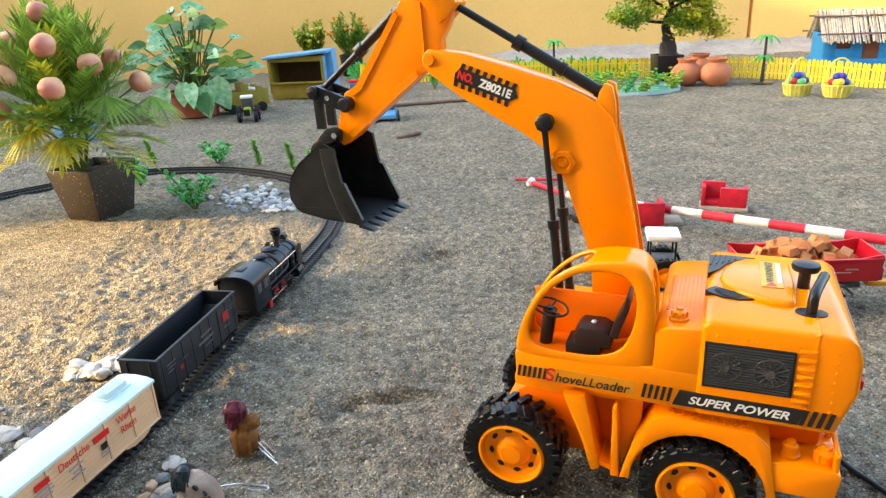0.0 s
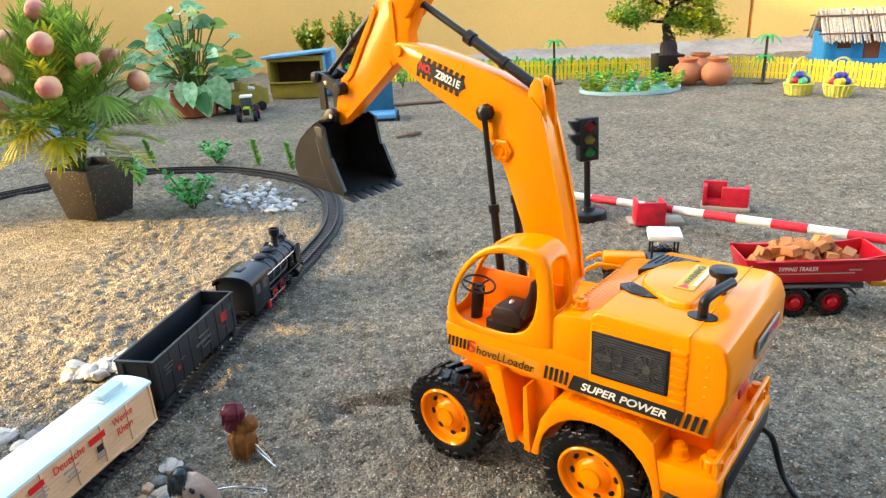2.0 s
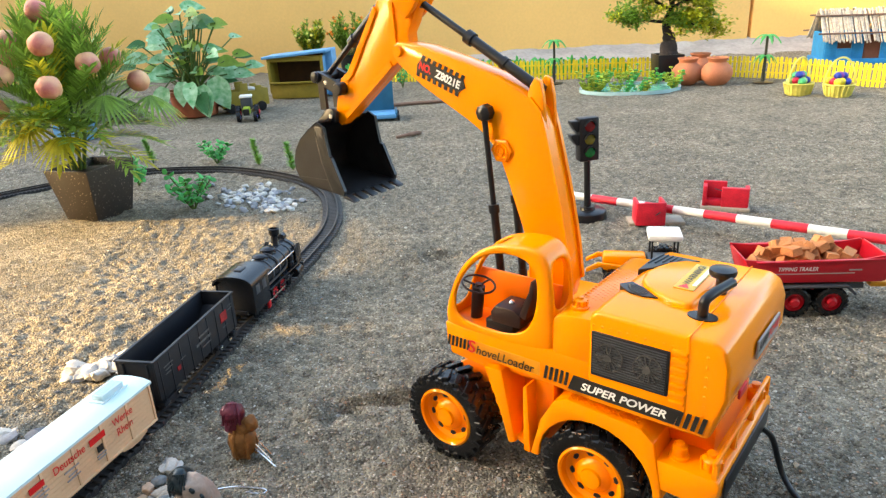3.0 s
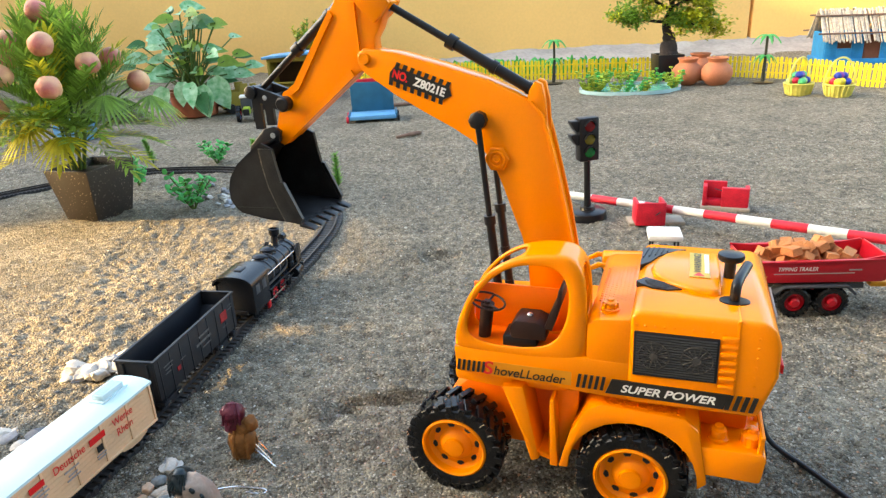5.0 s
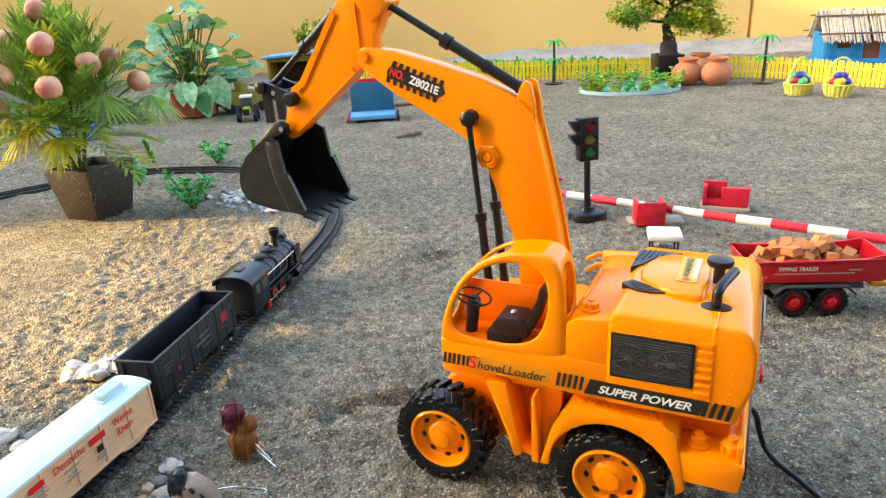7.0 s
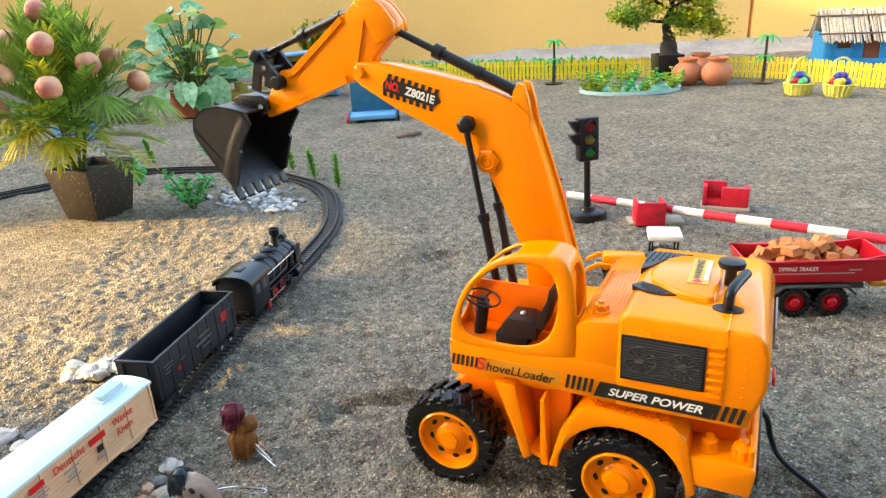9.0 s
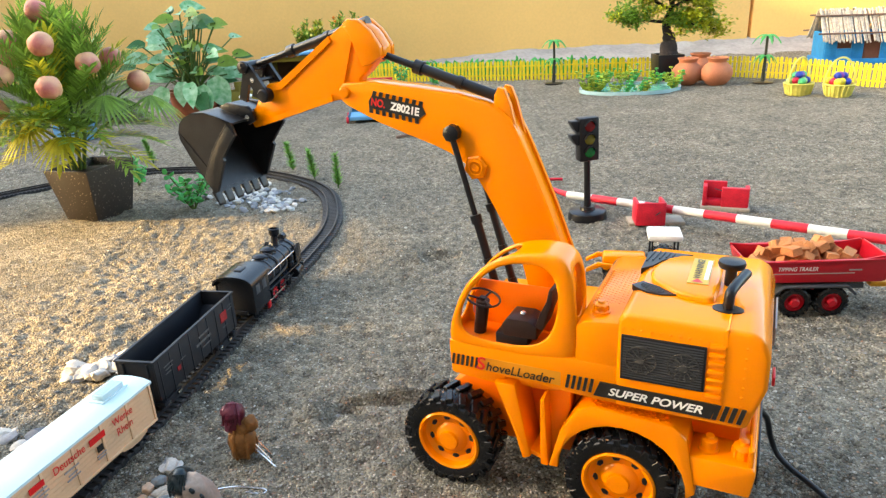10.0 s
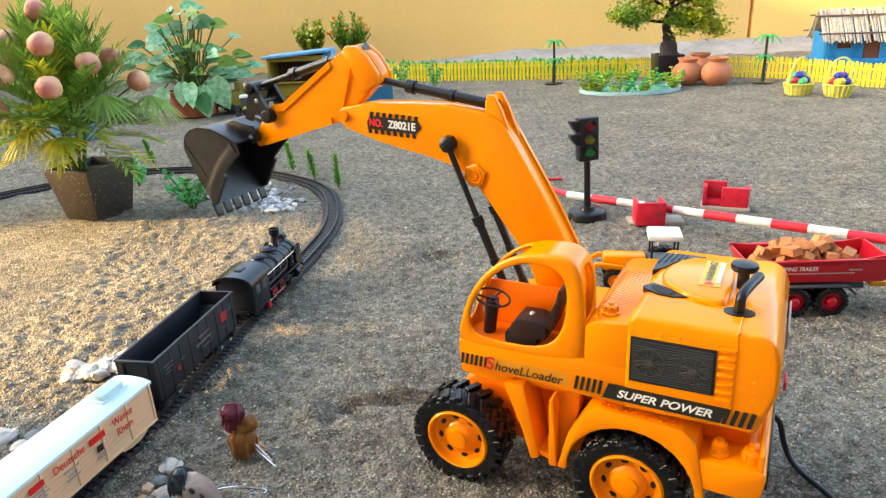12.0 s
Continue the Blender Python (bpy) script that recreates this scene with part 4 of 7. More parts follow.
def build_track():
    line = smooth_path([(x, y, 0.0) for x, y in TRACK_LINE], 14)
    tr = thing("railway_track", pose(-0.2615, 0.494, 0.0), "black plastic toy railway track curving over the sand", "toy track")
    inv = Vector((0.2615, -0.494, 0.0))
    bed, rails = bmesh.new(), [bmesh.new(), bmesh.new()]
    # resample evenly
    pts, acc, step = [line[0]], 0.0, 0.0076
    for a, b in zip(line, line[1:]):
        seg = (b - a).length
        while acc + seg >= step:
            a = a + (b - a) * ((step - acc) / seg)
            seg = (b - a).length
            acc = 0.0
            pts.append(a)
        acc += seg
    pts = [p + inv for p in pts]
    side = []
    for i in range(len(pts)):
        d = (pts[min(i + 1, len(pts) - 1)] - pts[max(i - 1, 0)]).normalized()
        side.append((d, Vector((-d.y, d.x, 0))))
    for k, off in enumerate((0.0083, -0.0083)):
        rings = []
        for p, (d, n) in zip(pts, side):
            rings.append([rails[k].verts.new(p + n * (off + u) + Vector((0, 0, z))) for u, z in ((-0.0011, 0.0045), (-0.0011, 0.0085), (0.0011, 0.0085), (0.0011, 0.0045))])
        for a, b in zip(rings, rings[1:]):
            for i in range(4):
                rails[k].faces.new((a[i], a[(i + 1) % 4], b[(i + 1) % 4], b[i]))
        part("rail", rails[k], DUSTY_STEEL, tr, smooth=0)
    rings = []
    for p, (d, n) in zip(pts, side):
        rings.append([bed.verts.new(p + n * u + Vector((0, 0, z))) for u, z in ((-0.0160, -0.004), (-0.0160, 0.0030), (0.0160, 0.0030), (0.0160, -0.004))])
    for a, b in zip(rings, rings[1:]):
        for i in range(3):
            bed.faces.new((a[i], a[i + 1], b[i + 1], b[i]))
    part("track_bed", bed, TRACK, tr, smooth=0)
    bm = box((0, 0, 0.0016), (0.0048, 0.0330, 0.0064), 0.0006, segments=1)
    first = part("sleeper", bm, TRACK, tr)
    for i, (p, (d, n)) in enumerate(zip(pts, side)):
        ob = first if i == 0 else new("sleeper", first.data)
        ob.parent = tr
        ob.matrix_basis = pose(p.x, p.y, p.z, 0, 0, math.degrees(math.atan2(d.y, d.x)))


build_track()


def wagon_pose(x, y, heading):
    return pose(x, y, 0.0065, 0, 0, 90 - heading)


def add_bogie(parent, x, material):
    fr = bmesh.new()
    for s in (1, -1):
        add_prism(fr, [(x - 0.014, 0.0085), (x + 0.014, 0.0085), (x + 0.014, 0.0055), (x + 0.005, 0.0030), (x - 0.005, 0.0030), (x - 0.014, 0.0055)], s * 0.0105, s * 0.0130)
    add_box(fr, (x, 0, 0.0085), (0.010, 0.022, 0.003))
    bog = part("bogie", fr, material, parent)
    for dx in (-0.0095, 0.0095):
        for s in (1, -1):
            part("wagon_wheel", lathe([(0, -0.001), (0.0056, -0.001), (0.0056, 0.0004), (0.0049, 0.0008), (0.0049, 0.0022), (0.0018, 0.0026), (0, 0.0026)], 20), DUSTY_STEEL, bog, m=pose(x + dx, s * 0.0083, 0.0049, -90 * s, 0, 0))


def build_hopper():
    w = thing("hopper_wagon", wagon_pose(-0.248, 0.5625, 11.3), "black open-topped toy hopper wagon with white lettering", "toy wagon")
    L, W, z0, z1, t = 0.070, 0.0178, 0.012, 0.0535, 0.0014
    for s in (1, -1):
        part("side_wall", box((0, s * (W - t / 2), (z0 + z1) / 2 + 0.002), (2 * L, t, z1 - z0 - 0.004), 0.0004), WAGON_BLACK, w)
        part("end_wall", box((s * (L - t / 2), 0, (z0 + z1) / 2 + 0.002), (t, 2 * W - 2 * t, z1 - z0 - 0.004), 0.0004), WAGON_BLACK, w)
        part("top_rim", box((0, s * (W - 0.0004), z1), (2 * L + 0.002, 0.0030, 0.0016), 0.0004), WAGON_BLACK, w)
        part("end_rim", box((s * (L - 0.0004), 0, z1), (0.0030, 2 * W - 0.003, 0.0016), 0.0004), WAGON_BLACK, w)
        for k in range(9):
            part("side_rib", box((-L + 0.006 + k * 0.016, s * (W + 0.0001), 0.0325), (0.0012, 0.0010, 0.0385), 0.0003), WAGON_BLACK, w)
        for yy in (-0.011, 0.011):
            part("end_rib", box((s * (L + 0.0005), yy, 0.033), (0.0014, 0.0018, 0.036), 0.0003), WAGON_BLACK, w)
        part("ladder", prism([(s * (L - 0.011), 0.012), (s * (L - 0.003), 0.012), (s * (L - 0.003), 0.008), (s * (L - 0.011), 0.008)], -W, W, 0.0004), WAGON_BLACK, w)
        add_bogie(w, s * 0.048, WAGON_BLACK)
        part("coupler", box((s * (L + 0.006), 0, 0.009), (0.012, 0.004, 0.003), 0.0006), WAGON_BLACK, w)
    part("hopper_floor", box((0, 0, 0.020), (2 * L - 0.003, 2 * W - 0.003, 0.003)), WAGON_BLACK, w)
    part("sill", box((0, 0, 0.0118), (2 * L, 0.012, 0.0030), 0.0005), WAGON_BLACK, w)
    for s in (1, -1):
        part("slope_sheet", box((s * 0.058, 0, 0.030), (0.028, 2 * W - 0.0032, 0.0012), rot=Matrix.Rotation(radians(-40 * s), 4, "Y")), WAGON_BLACK, w)
    # lettering on the flank that faces the machine
    f = -(W + 0.0004)
    part("red_mark", box((0.046, f, 0.038), (0.012, 0.0005, 0.010)), MARK_RED, w, "red square mark")
    part("red_dot", box((-0.038, f, 0.030), (0.005, 0.0005, 0.004)), MARK_RED, w)
    for x, z, l, h in ((0.008, 0.0395, 0.019, 0.0035), (0.006, 0.0335, 0.027, 0.0042), (0.010, 0.0275, 0.016, 0.0018), (-0.052, 0.042, 0.014, 0.0014), (-0.052, 0.0385, 0.011, 0.0014), (-0.054, 0.035, 0.009, 0.0014), (-0.030, 0.0355, 0.008, 0.0013), (0.046, 0.0275, 0.012, 0.0013), (0.060, 0.0440, 0.009, 0.0013), (0.060, 0.0405, 0.010, 0.0013)):
        part("print_bar", box((x, f, z), (l, 0.0005, h * 0.55)), FADED_PRINT, w)
    for s in (1, -1):
        for dx in (-0.009, 0.009):
            part("axle_box", box((s * 0.048 + dx, -0.0142, 0.0062), (0.0050, 0.0024, 0.0034), 0.0006), CHROME, w)


def build_white_wagon():
    w = thing("box_wagon", wagon_pose(-0.2785, 0.4112, 17.0), "cream toy box wagon with white roof and red lettering", "toy wagon")
    L, W, z0, z1 = 0.069, 0.0165, 0.0125, 0.0455
    part("wagon_body", box((0, 0, (z0 + z1) / 2), (2 * L, 2 * W, z1 - z0), 0.0008), CREAM, w)
    for s in (1, -1):
        for k in range(6):
            part("side_post", box((-L + 0.0015 + k * (2 * L - 0.003) / 5, s * (W + 0.0005), (z0 + z1) / 2), (0.0022, 0.0014, z1 - z0), 0.0003), CREAM, w)
        bm = bmesh.new()
        for k in range(9):
            add_box(bm, (0, s * (W + 0.0001), z0 + 0.0022 + k * 0.0036), (2 * L - 0.002, 0.0005, 0.0034))
        part("side_planks", bm, CREAM, w, smooth=0)
        part("sill_rail", box((0, s * (W + 0.0002), z0 - 0.0006), (2 * L, 0.0022, 0.0022), 0.0004), CREAM, w)
        add_bogie(w, s * 0.046, CREAM)
        part("coupler", box((s * (L + 0.005), 0, 0.009), (0.010, 0.004, 0.003), 0.0006), WAGON_BLACK, w)
    roof = bmesh.new()
    prof = [(-0.0180, 0.0448), (-0.0178, 0.0468), (-0.011, 0.0488), (0.0, 0.0496), (0.011, 0.0488), (0.0178, 0.0468), (0.0180, 0.0448)]
    a = [roof.verts.new((-L - 0.0015, y, z)) for y, z in prof]
    b = [roof.verts.new((L + 0.0015, y, z)) for y, z in prof]
    roof.faces.new(a), roof.faces.new(b[::-1])
    for i in range(len(a)):
        j = (i + 1) % len(a)
        roof.faces.new((a[i], b[i], b[j], a[j]))
    part("roof_sheet", roof, ROOF_WHITE, w, "glossy white curved roof", smooth=30)
    hatch = part("hatch", box((0.044, 0.0, 0.0522), (0.022, 0.011, 0.0056), 0.0006), ROOF_WHITE, w, "white louvred roof hatch")
    for yy in (-0.003, -0.001, 0.001, 0.003):
        part("hatch_slat", box((0.044, yy, 0.0552), (0.0205, 0.0012, 0.0007), 0.0002), ROOF_WHITE, hatch)
    part("hatch_base", box((0.044, 0.0, 0.0496), (0.027, 0.014, 0.0016), 0.0004), ROOF_WHITE, w)
    f = -(W + 0.0016)
    put = lambda x, z: pose(x, f, z, 90, 0, 0)
    text_part("lettering", "Deutsche", 0.0088, DECAL_RED, w, put(-0.0180, 0.0375), 0.84, bold=0.00008)
    text_part("lettering", "Werke", 0.0088, DECAL_RED, w, put(0.0345, 0.0375), 0.84, bold=0.00008)
    text_part("lettering", "Rhein", 0.0088, DECAL_RED, w, put(0.0345, 0.0280), 0.84, bold=0.00008)
    part("red_word_bar", box((0.0080, f, 0.0370), (0.0150, 0.0004, 0.0050)), DECAL_RED, w)
    part("emblem", box((0.0085, f, 0.0280), (0.0055, 0.0004, 0.0052)), DECAL_BLACK, w)
    for x, z, l in ((-0.018, 0.0305, 0.013), (-0.018, 0.0265, 0.008), (-0.018, 0.0235, 0.012), (0.0085, 0.0230, 0.009), (0.0085, 0.0205, 0.008), (-0.046, 0.0330, 0.014), (-0.046, 0.0300, 0.016), (-0.046, 0.0270, 0.012)):
        part("print_bar", box((x, f, z), (l, 0.0004, 0.0011)), DECAL_GREY, w)
    part("red_word_bar", box((-0.046, f, 0.0375), (0.012, 0.0004, 0.0045)), DECAL_RED, w)


def build_loco():
    e = thing("steam_locomotive", wagon_pose(-0.2115, 0.7285, 12.0), "black toy steam locomotive with small red running gear parts", "toy locomotive")
    e.scale = (1.0, 1.22, 1.10)
    part("frame", box((0, 0, 0.0125), (0.140, 0.020, 0.005), 0.001), LOCO_BLACK, e)
    part("boiler", lathe([(0.0, -0.034), (0.0140, -0.034), (0.0145, -0.032), (0.0145, 0.054), (0.0157, 0.055), (0.0157, 0.060), (0.0135, 0.0625), (0.006, 0.0640), (0.0, 0.0642)], 28), LOCO_BLACK, e, m=pose(0, 0, 0.0325, 0, 90, 0))
    for x in (-0.025, -0.008, 0.010, 0.028, 0.045):
        part("boiler_band", lathe([(0.0144, -0.0012), (0.0151, -0.0012), (0.0151, 0.0012), (0.0144, 0.0012)], 28), DARK_GREY, e, m=pose(x, 0, 0.0325, 0, 90, 0))
    part("chimney", lathe([(0.0062, 0.0), (0.0040, 0.003), (0.0036, 0.012), (0.0050, 0.0135), (0.0056, 0.0200), (0.0044, 0.0205), (0.0040, 0.016), (0, 0.016)], 20), LOCO_BLACK, e, m=pose(0.0420, 0, 0.0450))
    part("steam_dome", lathe([(0.0085, 0), (0.0078, 0.0015), (0.0080, 0.0040), (0.0055, 0.0058), (0, 0.0064)], 20), LOCO_BLACK, e, m=pose(0.0190, 0, 0.0455))
    part("sand_dome", lathe([(0.0080, 0), (0.0072, 0.0015), (0.0074, 0.0034), (0.0050, 0.0050), (0, 0.0056)], 20), LOCO_BLACK, e, m=pose(-0.0030, 0, 0.0455))
    part("whistle", rod((-0.012, 0.003, 0.042), (-0.012, 0.003, 0.048), 0.0014), CHROME, e)
    for k in range(12):
        a = radians(-75 + k * 150 / 11)
        part("rivet", blob((-0.0285 + 0.0005, 0.0178 * math.sin(a), 0.0325 + 0.0148 * math.cos(a)), (0.0006, 0.0006, 0.0006), 1), LOCO_BLACK, e)
    part("feed_pipe", tube(smooth_path([(-0.028, -0.0150, 0.026), (0.0, -0.0155, 0.0265), (0.022, -0.0155, 0.028), (0.030, -0.0140, 0.034)], 5), 0.0011, 8), DUSTY_STEEL, e)
    part("air_pump", lathe([(0.0, -0.006), (0.0034, -0.006), (0.0034, -0.001), (0.0024, 0.0), (0.0034, 0.001), (0.0034, 0.006), (0.0, 0.006)], 16), LOCO_BLACK, e, m=pose(0.036, -0.0155, 0.030))
    part("sand_pipe", tube([(0.005, -0.0050, 0.048), (0.005, -0.0130, 0.041), (0.005, -0.0152, 0.032)], 0.0008, 6), LOCO_BLACK, e)
    part("headlamp", lathe([(0.0, -0.003), (0.0034, -0.003), (0.0036, 0.003), (0.0, 0.0035)], 16), LOCO_BLACK, e, m=pose(0.062, 0, 0.0495, 0, 90, 0))
    # cab
    for s in (1, -1):
        wall = prism([(-0.068, 0.012), (-0.030, 0.012), (-0.030, 0.0435), (-0.068, 0.0435)], s * 0.0165, s * 0.0178, 0.0003)
        part("cab_wall", wall, LOCO_BLACK, e)
        for x in (-0.057, -0.042):
            part("cab_window", box((x, s * 0.0179, 0.0345), (0.0085, 0.0008, 0.0095), 0.0003), DARK_GREY, e)
        part("running_board", box((0.018, s * 0.0150, 0.0215), (0.096, 0.0065, 0.0016), 0.0004), LOCO_BLACK, e)
        part("handrail", rod((-0.030, s * 0.0160, 0.0375), (0.056, s * 0.0160, 0.0375), 0.0006, seg=8), CHROME, e)
        part("cylinder", lathe([(0, -0.008), (0.0055, -0.008), (0.0058, -0.006), (0.0058, 0.006), (0.0055, 0.008), (0, 0.008)], 18), LOCO_BLACK, e, m=pose(0.052, s * 0.0145, 0.0125, 0, 90, 0))
        for x, r in ((-0.024, 0.0085), (-0.004, 0.0085), (0.016, 0.0085), (0.036, 0.0050), (-0.052, 0.0058)):
            wh = lathe([(r * 0.72, -0.0008), (r, -0.0008), (r, 0.0012), (r * 0.82, 0.0016), (r * 0.78, 0.0006), (r * 0.25, 0.0006), (r * 0.22, 0.0018), (0, 0.0018)], 24)
            wheel = part("driving_wheel", wh, LOCO_BLACK, e, "black locomotive wheel with red spokes", m=pose(x, s * 0.0105, r + 0.0004, -90 * s, 0, 0))
            sp = bmesh.new()
            for k in range(5):
                add_box(sp, (0, 0, 0.0010), (r * 1.6, r * 0.14, 0.0010), Matrix.Rotation(k * math.pi / 5, 4, "Z"))
            part("spokes", sp, RED if r > 0.006 and x > -0.02 else LOCO_BLACK, wheel, smooth=0)
        part("coupling_rod", box((-0.004, s * 0.0134, 0.0070), (0.046, 0.0012, 0.0020), 0.0003), CHROME, e)
        part("piston_rod", box((0.026, s * 0.0140, 0.0120), (0.038, 0.0012, 0.0014), 0.0003), DUSTY_STEEL, e)
        part("red_step", box((-0.034, s * 0.0168, 0.0080), (0.006, 0.002, 0.007), 0.0004), RED, e)
        part("smoke_deflector", prism([(0.048, 0.022), (0.064, 0.022), (0.064, 0.042), (0.056, 0.044), (0.048, 0.040)], s * 0.0165, s * 0.0175, 0.0003), LOCO_BLACK, e)
        part("buffer", lathe([(0.0016, 0.0), (0.0016, 0.006), (0.0036, 0.0065), (0.0034, 0.008), (0, 0.0082)], 16), DUSTY_STEEL, e, m=pose(0.069, s * 0.0105, 0.0135, 0, 90, 0))
    part("cab_front_wall", box((-0.0305, 0, 0.030), (0.0014, 0.034, 0.036), 0.0003), LOCO_BLACK, e)
    part("cab_back_wall", box((-0.0665, 0, 0.0295), (0.0014, 0.033, 0.037), 0.0003), LOCO_BLACK, e)
    roof = bmesh.new()
    arc = [(0.0192 * math.sin(a), 0.0415 + 0.0105 * math.cos(a) ** 0.8 if math.cos(a) > 0 else 0.0415) for a in np.linspace(-1.5, 1.5, 13)]
    lo = [(y * 0.93, z - 0.0016) for y, z in arc][::-1]
    ring = arc + lo
    a = [roof.verts.new((-0.0720, y, z)) for y, z in ring]
    b = [roof.verts.new((-0.0265, y, z)) for y, z in ring]
    roof.faces.new(a), roof.faces.new(b[::-1])
    for i in range(len(a)):
        j = (i + 1) % len(a)
        roof.faces.new((a[i], b[i], b[j], a[j]))
    part("cab_roof", roof, LOCO_BLACK, e)
    part("roof_vent", box((-0.050, 0, 0.0522), (0.012, 0.007, 0.0020), 0.0005), DARK_GREY, e)
    part("buffer_beam", box((0.0685, 0, 0.0130), (0.0025, 0.034, 0.0075), 0.0004), LOCO_BLACK, e)
    part("smokebox_door", lathe([(0.0115, 0.0), (0.0110, 0.0018), (0.005, 0.0030), (0, 0.0032)], 24), DARK_GREY, e, m=pose(0.0635, 0, 0.0325, 0, 90, 0))


build_hopper()
build_white_wagon()
build_loco()


# ---- road furniture
def build_traffic_light():
    t = thing("traffic_light", pose(0.223, 0.975, 0.0, 0, -2, 12), "black toy traffic light on a round base", "traffic light")
    part("base", lathe([(0, 0), (0.029, 0), (0.0295, 0.003), (0.0275, 0.0125), (0.0255, 0.014), (0.012, 0.0150), (0.0105, 0.020), (0.0, 0.020)], 32), BLACK, t)
    part("pole", lathe([(0.0062, 0.014), (0.0050, 0.03), (0.0048, 0.092), (0.0065, 0.095), (0, 0.095)], 18), BLACK, t)
    part("housing", box((0, 0, 0.1235), (0.0300, 0.020, 0.064), 0.0025), BLACK, t)
    for z, col, lab in ((0.1430, (0.18, 0.008, 0.010), "dark red lens"), (0.1240, (0.19, 0.16, 0.02), "dull yellow lens"), (0.1050, (0.012, 0.19, 0.045), "green lens")):
        part("lens", lathe([(0.0078, 0), (0.0074, 0.0012), (0.004, 0.0026), (0, 0.0030)], 20), mat("signal_lens", col, 0.2, vary=0.2, scale=200), t, lab, m=pose(0, -0.0100, z, 90, 0, 0))
        hood = bmesh.new()
        ring = [(0.0092 * math.cos(a), 0.0092 * math.sin(a)) for a in np.linspace(radians(10), radians(170), 9)]
        rin = [(0.0083 * math.cos(a), 0.0083 * math.sin(a)) for a in np.linspace(radians(10), radians(170), 9)]
        add_prism(hood, ring + rin[::-1], -0.0155, -0.0095)
        for v in hood.verts:
            v.co.z += z
        part("hood", hood, BLACK, t)
    for z in (0.1440, 0.1240):
        part("side_visor", prism([(-0.015, z + 0.008), (-0.0270, z + 0.0085), (-0.0270, z + 0.005), (-0.023, z - 0.002), (-0.019, z - 0.0075), (-0.015, z - 0.008)], -0.0075, 0.0075, 0.0012), BLACK, t)


build_traffic_light()


def build_barrier():
    b = thing("barrier_pole", pose(0.306, 0.958, 0.0205), "red and white striped level crossing barrier pole", "barrier")
    p0, p1 = Vector((0.2074, 1.050, 0.016)), Vector((0.600, 0.684, 0.0345))
    n = 12
    o = Vector((0.306, 0.958, 0.0205))
    for i in range(n):
        a, c = p0.lerp(p1, i / n) - o, p0.lerp(p1, (i + 1) / n) - o
        part("stripe", rod(a, c, 0.0062, seg=16), PAINT_WHITE if i % 2 == 0 else PAINT_RED, b)
    part("thin_red_rod", rod(Vector((0.140, 1.190, 0.008)) - o, Vector((0.222, 1.175, 0.008)) - o, 0.0028, seg=10), PAINT_RED, b)
    part("knot", blob(Vector((0.165, 1.165, 0.008)) - o, (0.010, 0.008, 0.009), 2, 0.5, 3), PAINT_WHITE, b, "white wrapped joint")
    part("rod_tail", rod(Vector((0.165, 1.165, 0.008)) - o, p0 - o, 0.0045, seg=10), PAINT_RED, b)

    def support(m, label):
        s = thing("barrier_stand", m, label, "barrier stand", "barrier stands")
        part("board", box((0.012, 0.010, 0.003), (0.080, 0.034, 0.006), 0.001), mat("bare_board", (0.42, 0.36, 0.28), 0.8, vary=0.3, scale=50), s)
        part("cheek", box((-0.0185, 0, 0.022), (0.0045, 0.030, 0.034), 0.001), PAINT_RED, s)
        part("cheek", box((0.0185, 0, 0.022), (0.0045, 0.030, 0.034), 0.001), PAINT_RED, s)
        part("front_plate", box((0, -0.0165, 0.022), (0.0415, 0.0035, 0.034), 0.001), PAINT_RED, s)
        part("bottom_block", box((0, 0.002, 0.011), (0.033, 0.026, 0.010), 0.001), PAINT_RED, s)
        part("nail", rod((0.006, -0.0175, 0.020), (0.012, -0.0205, 0.026), 0.0007, seg=6), DARK_GREY, s)
        return s
    s = support(pose(0.302, 0.930, 0.0, 0, 0, -6), "red painted wooden stand under the barrier pole")
    t = thing("barrier_stand", pose(0.437, 0.985, 0.0, 0, 0, -22), "empty red U-shaped wooden stand on a pale board", "barrier stand", "barrier stands")
    part("board", box((0.0, 0.004, 0.003), (0.070, 0.034, 0.006), 0.001), mat("bare_board", (0.50, 0.42, 0.34), 0.8, vary=0.3, scale=50), t)
    part("back_cheek", box((-0.016, 0.012, 0.024), (0.034, 0.006, 0.034), 0.001), PAINT_RED, t)
    part("front_block", box((0.013, -0.006, 0.021), (0.038, 0.008, 0.030), 0.001), PAINT_RED, t)
    part("left_cheek", box((-0.030, 0.002, 0.022), (0.006, 0.024, 0.031), 0.001), PAINT_RED, t)
    part("right_cheek", box((0.030, 0.004, 0.021), (0.006, 0.020, 0.030), 0.001), PAINT_RED, t)
    part("bottom_block", box((0, 0.003, 0.0105), (0.056, 0.018, 0.009), 0.001), PAINT_RED, t)
    part("wire", rod((-0.016, 0.006, 0.030), (0.006, -0.002, 0.026), 0.0008, seg=6), DARK_GREY, t)


build_barrier()


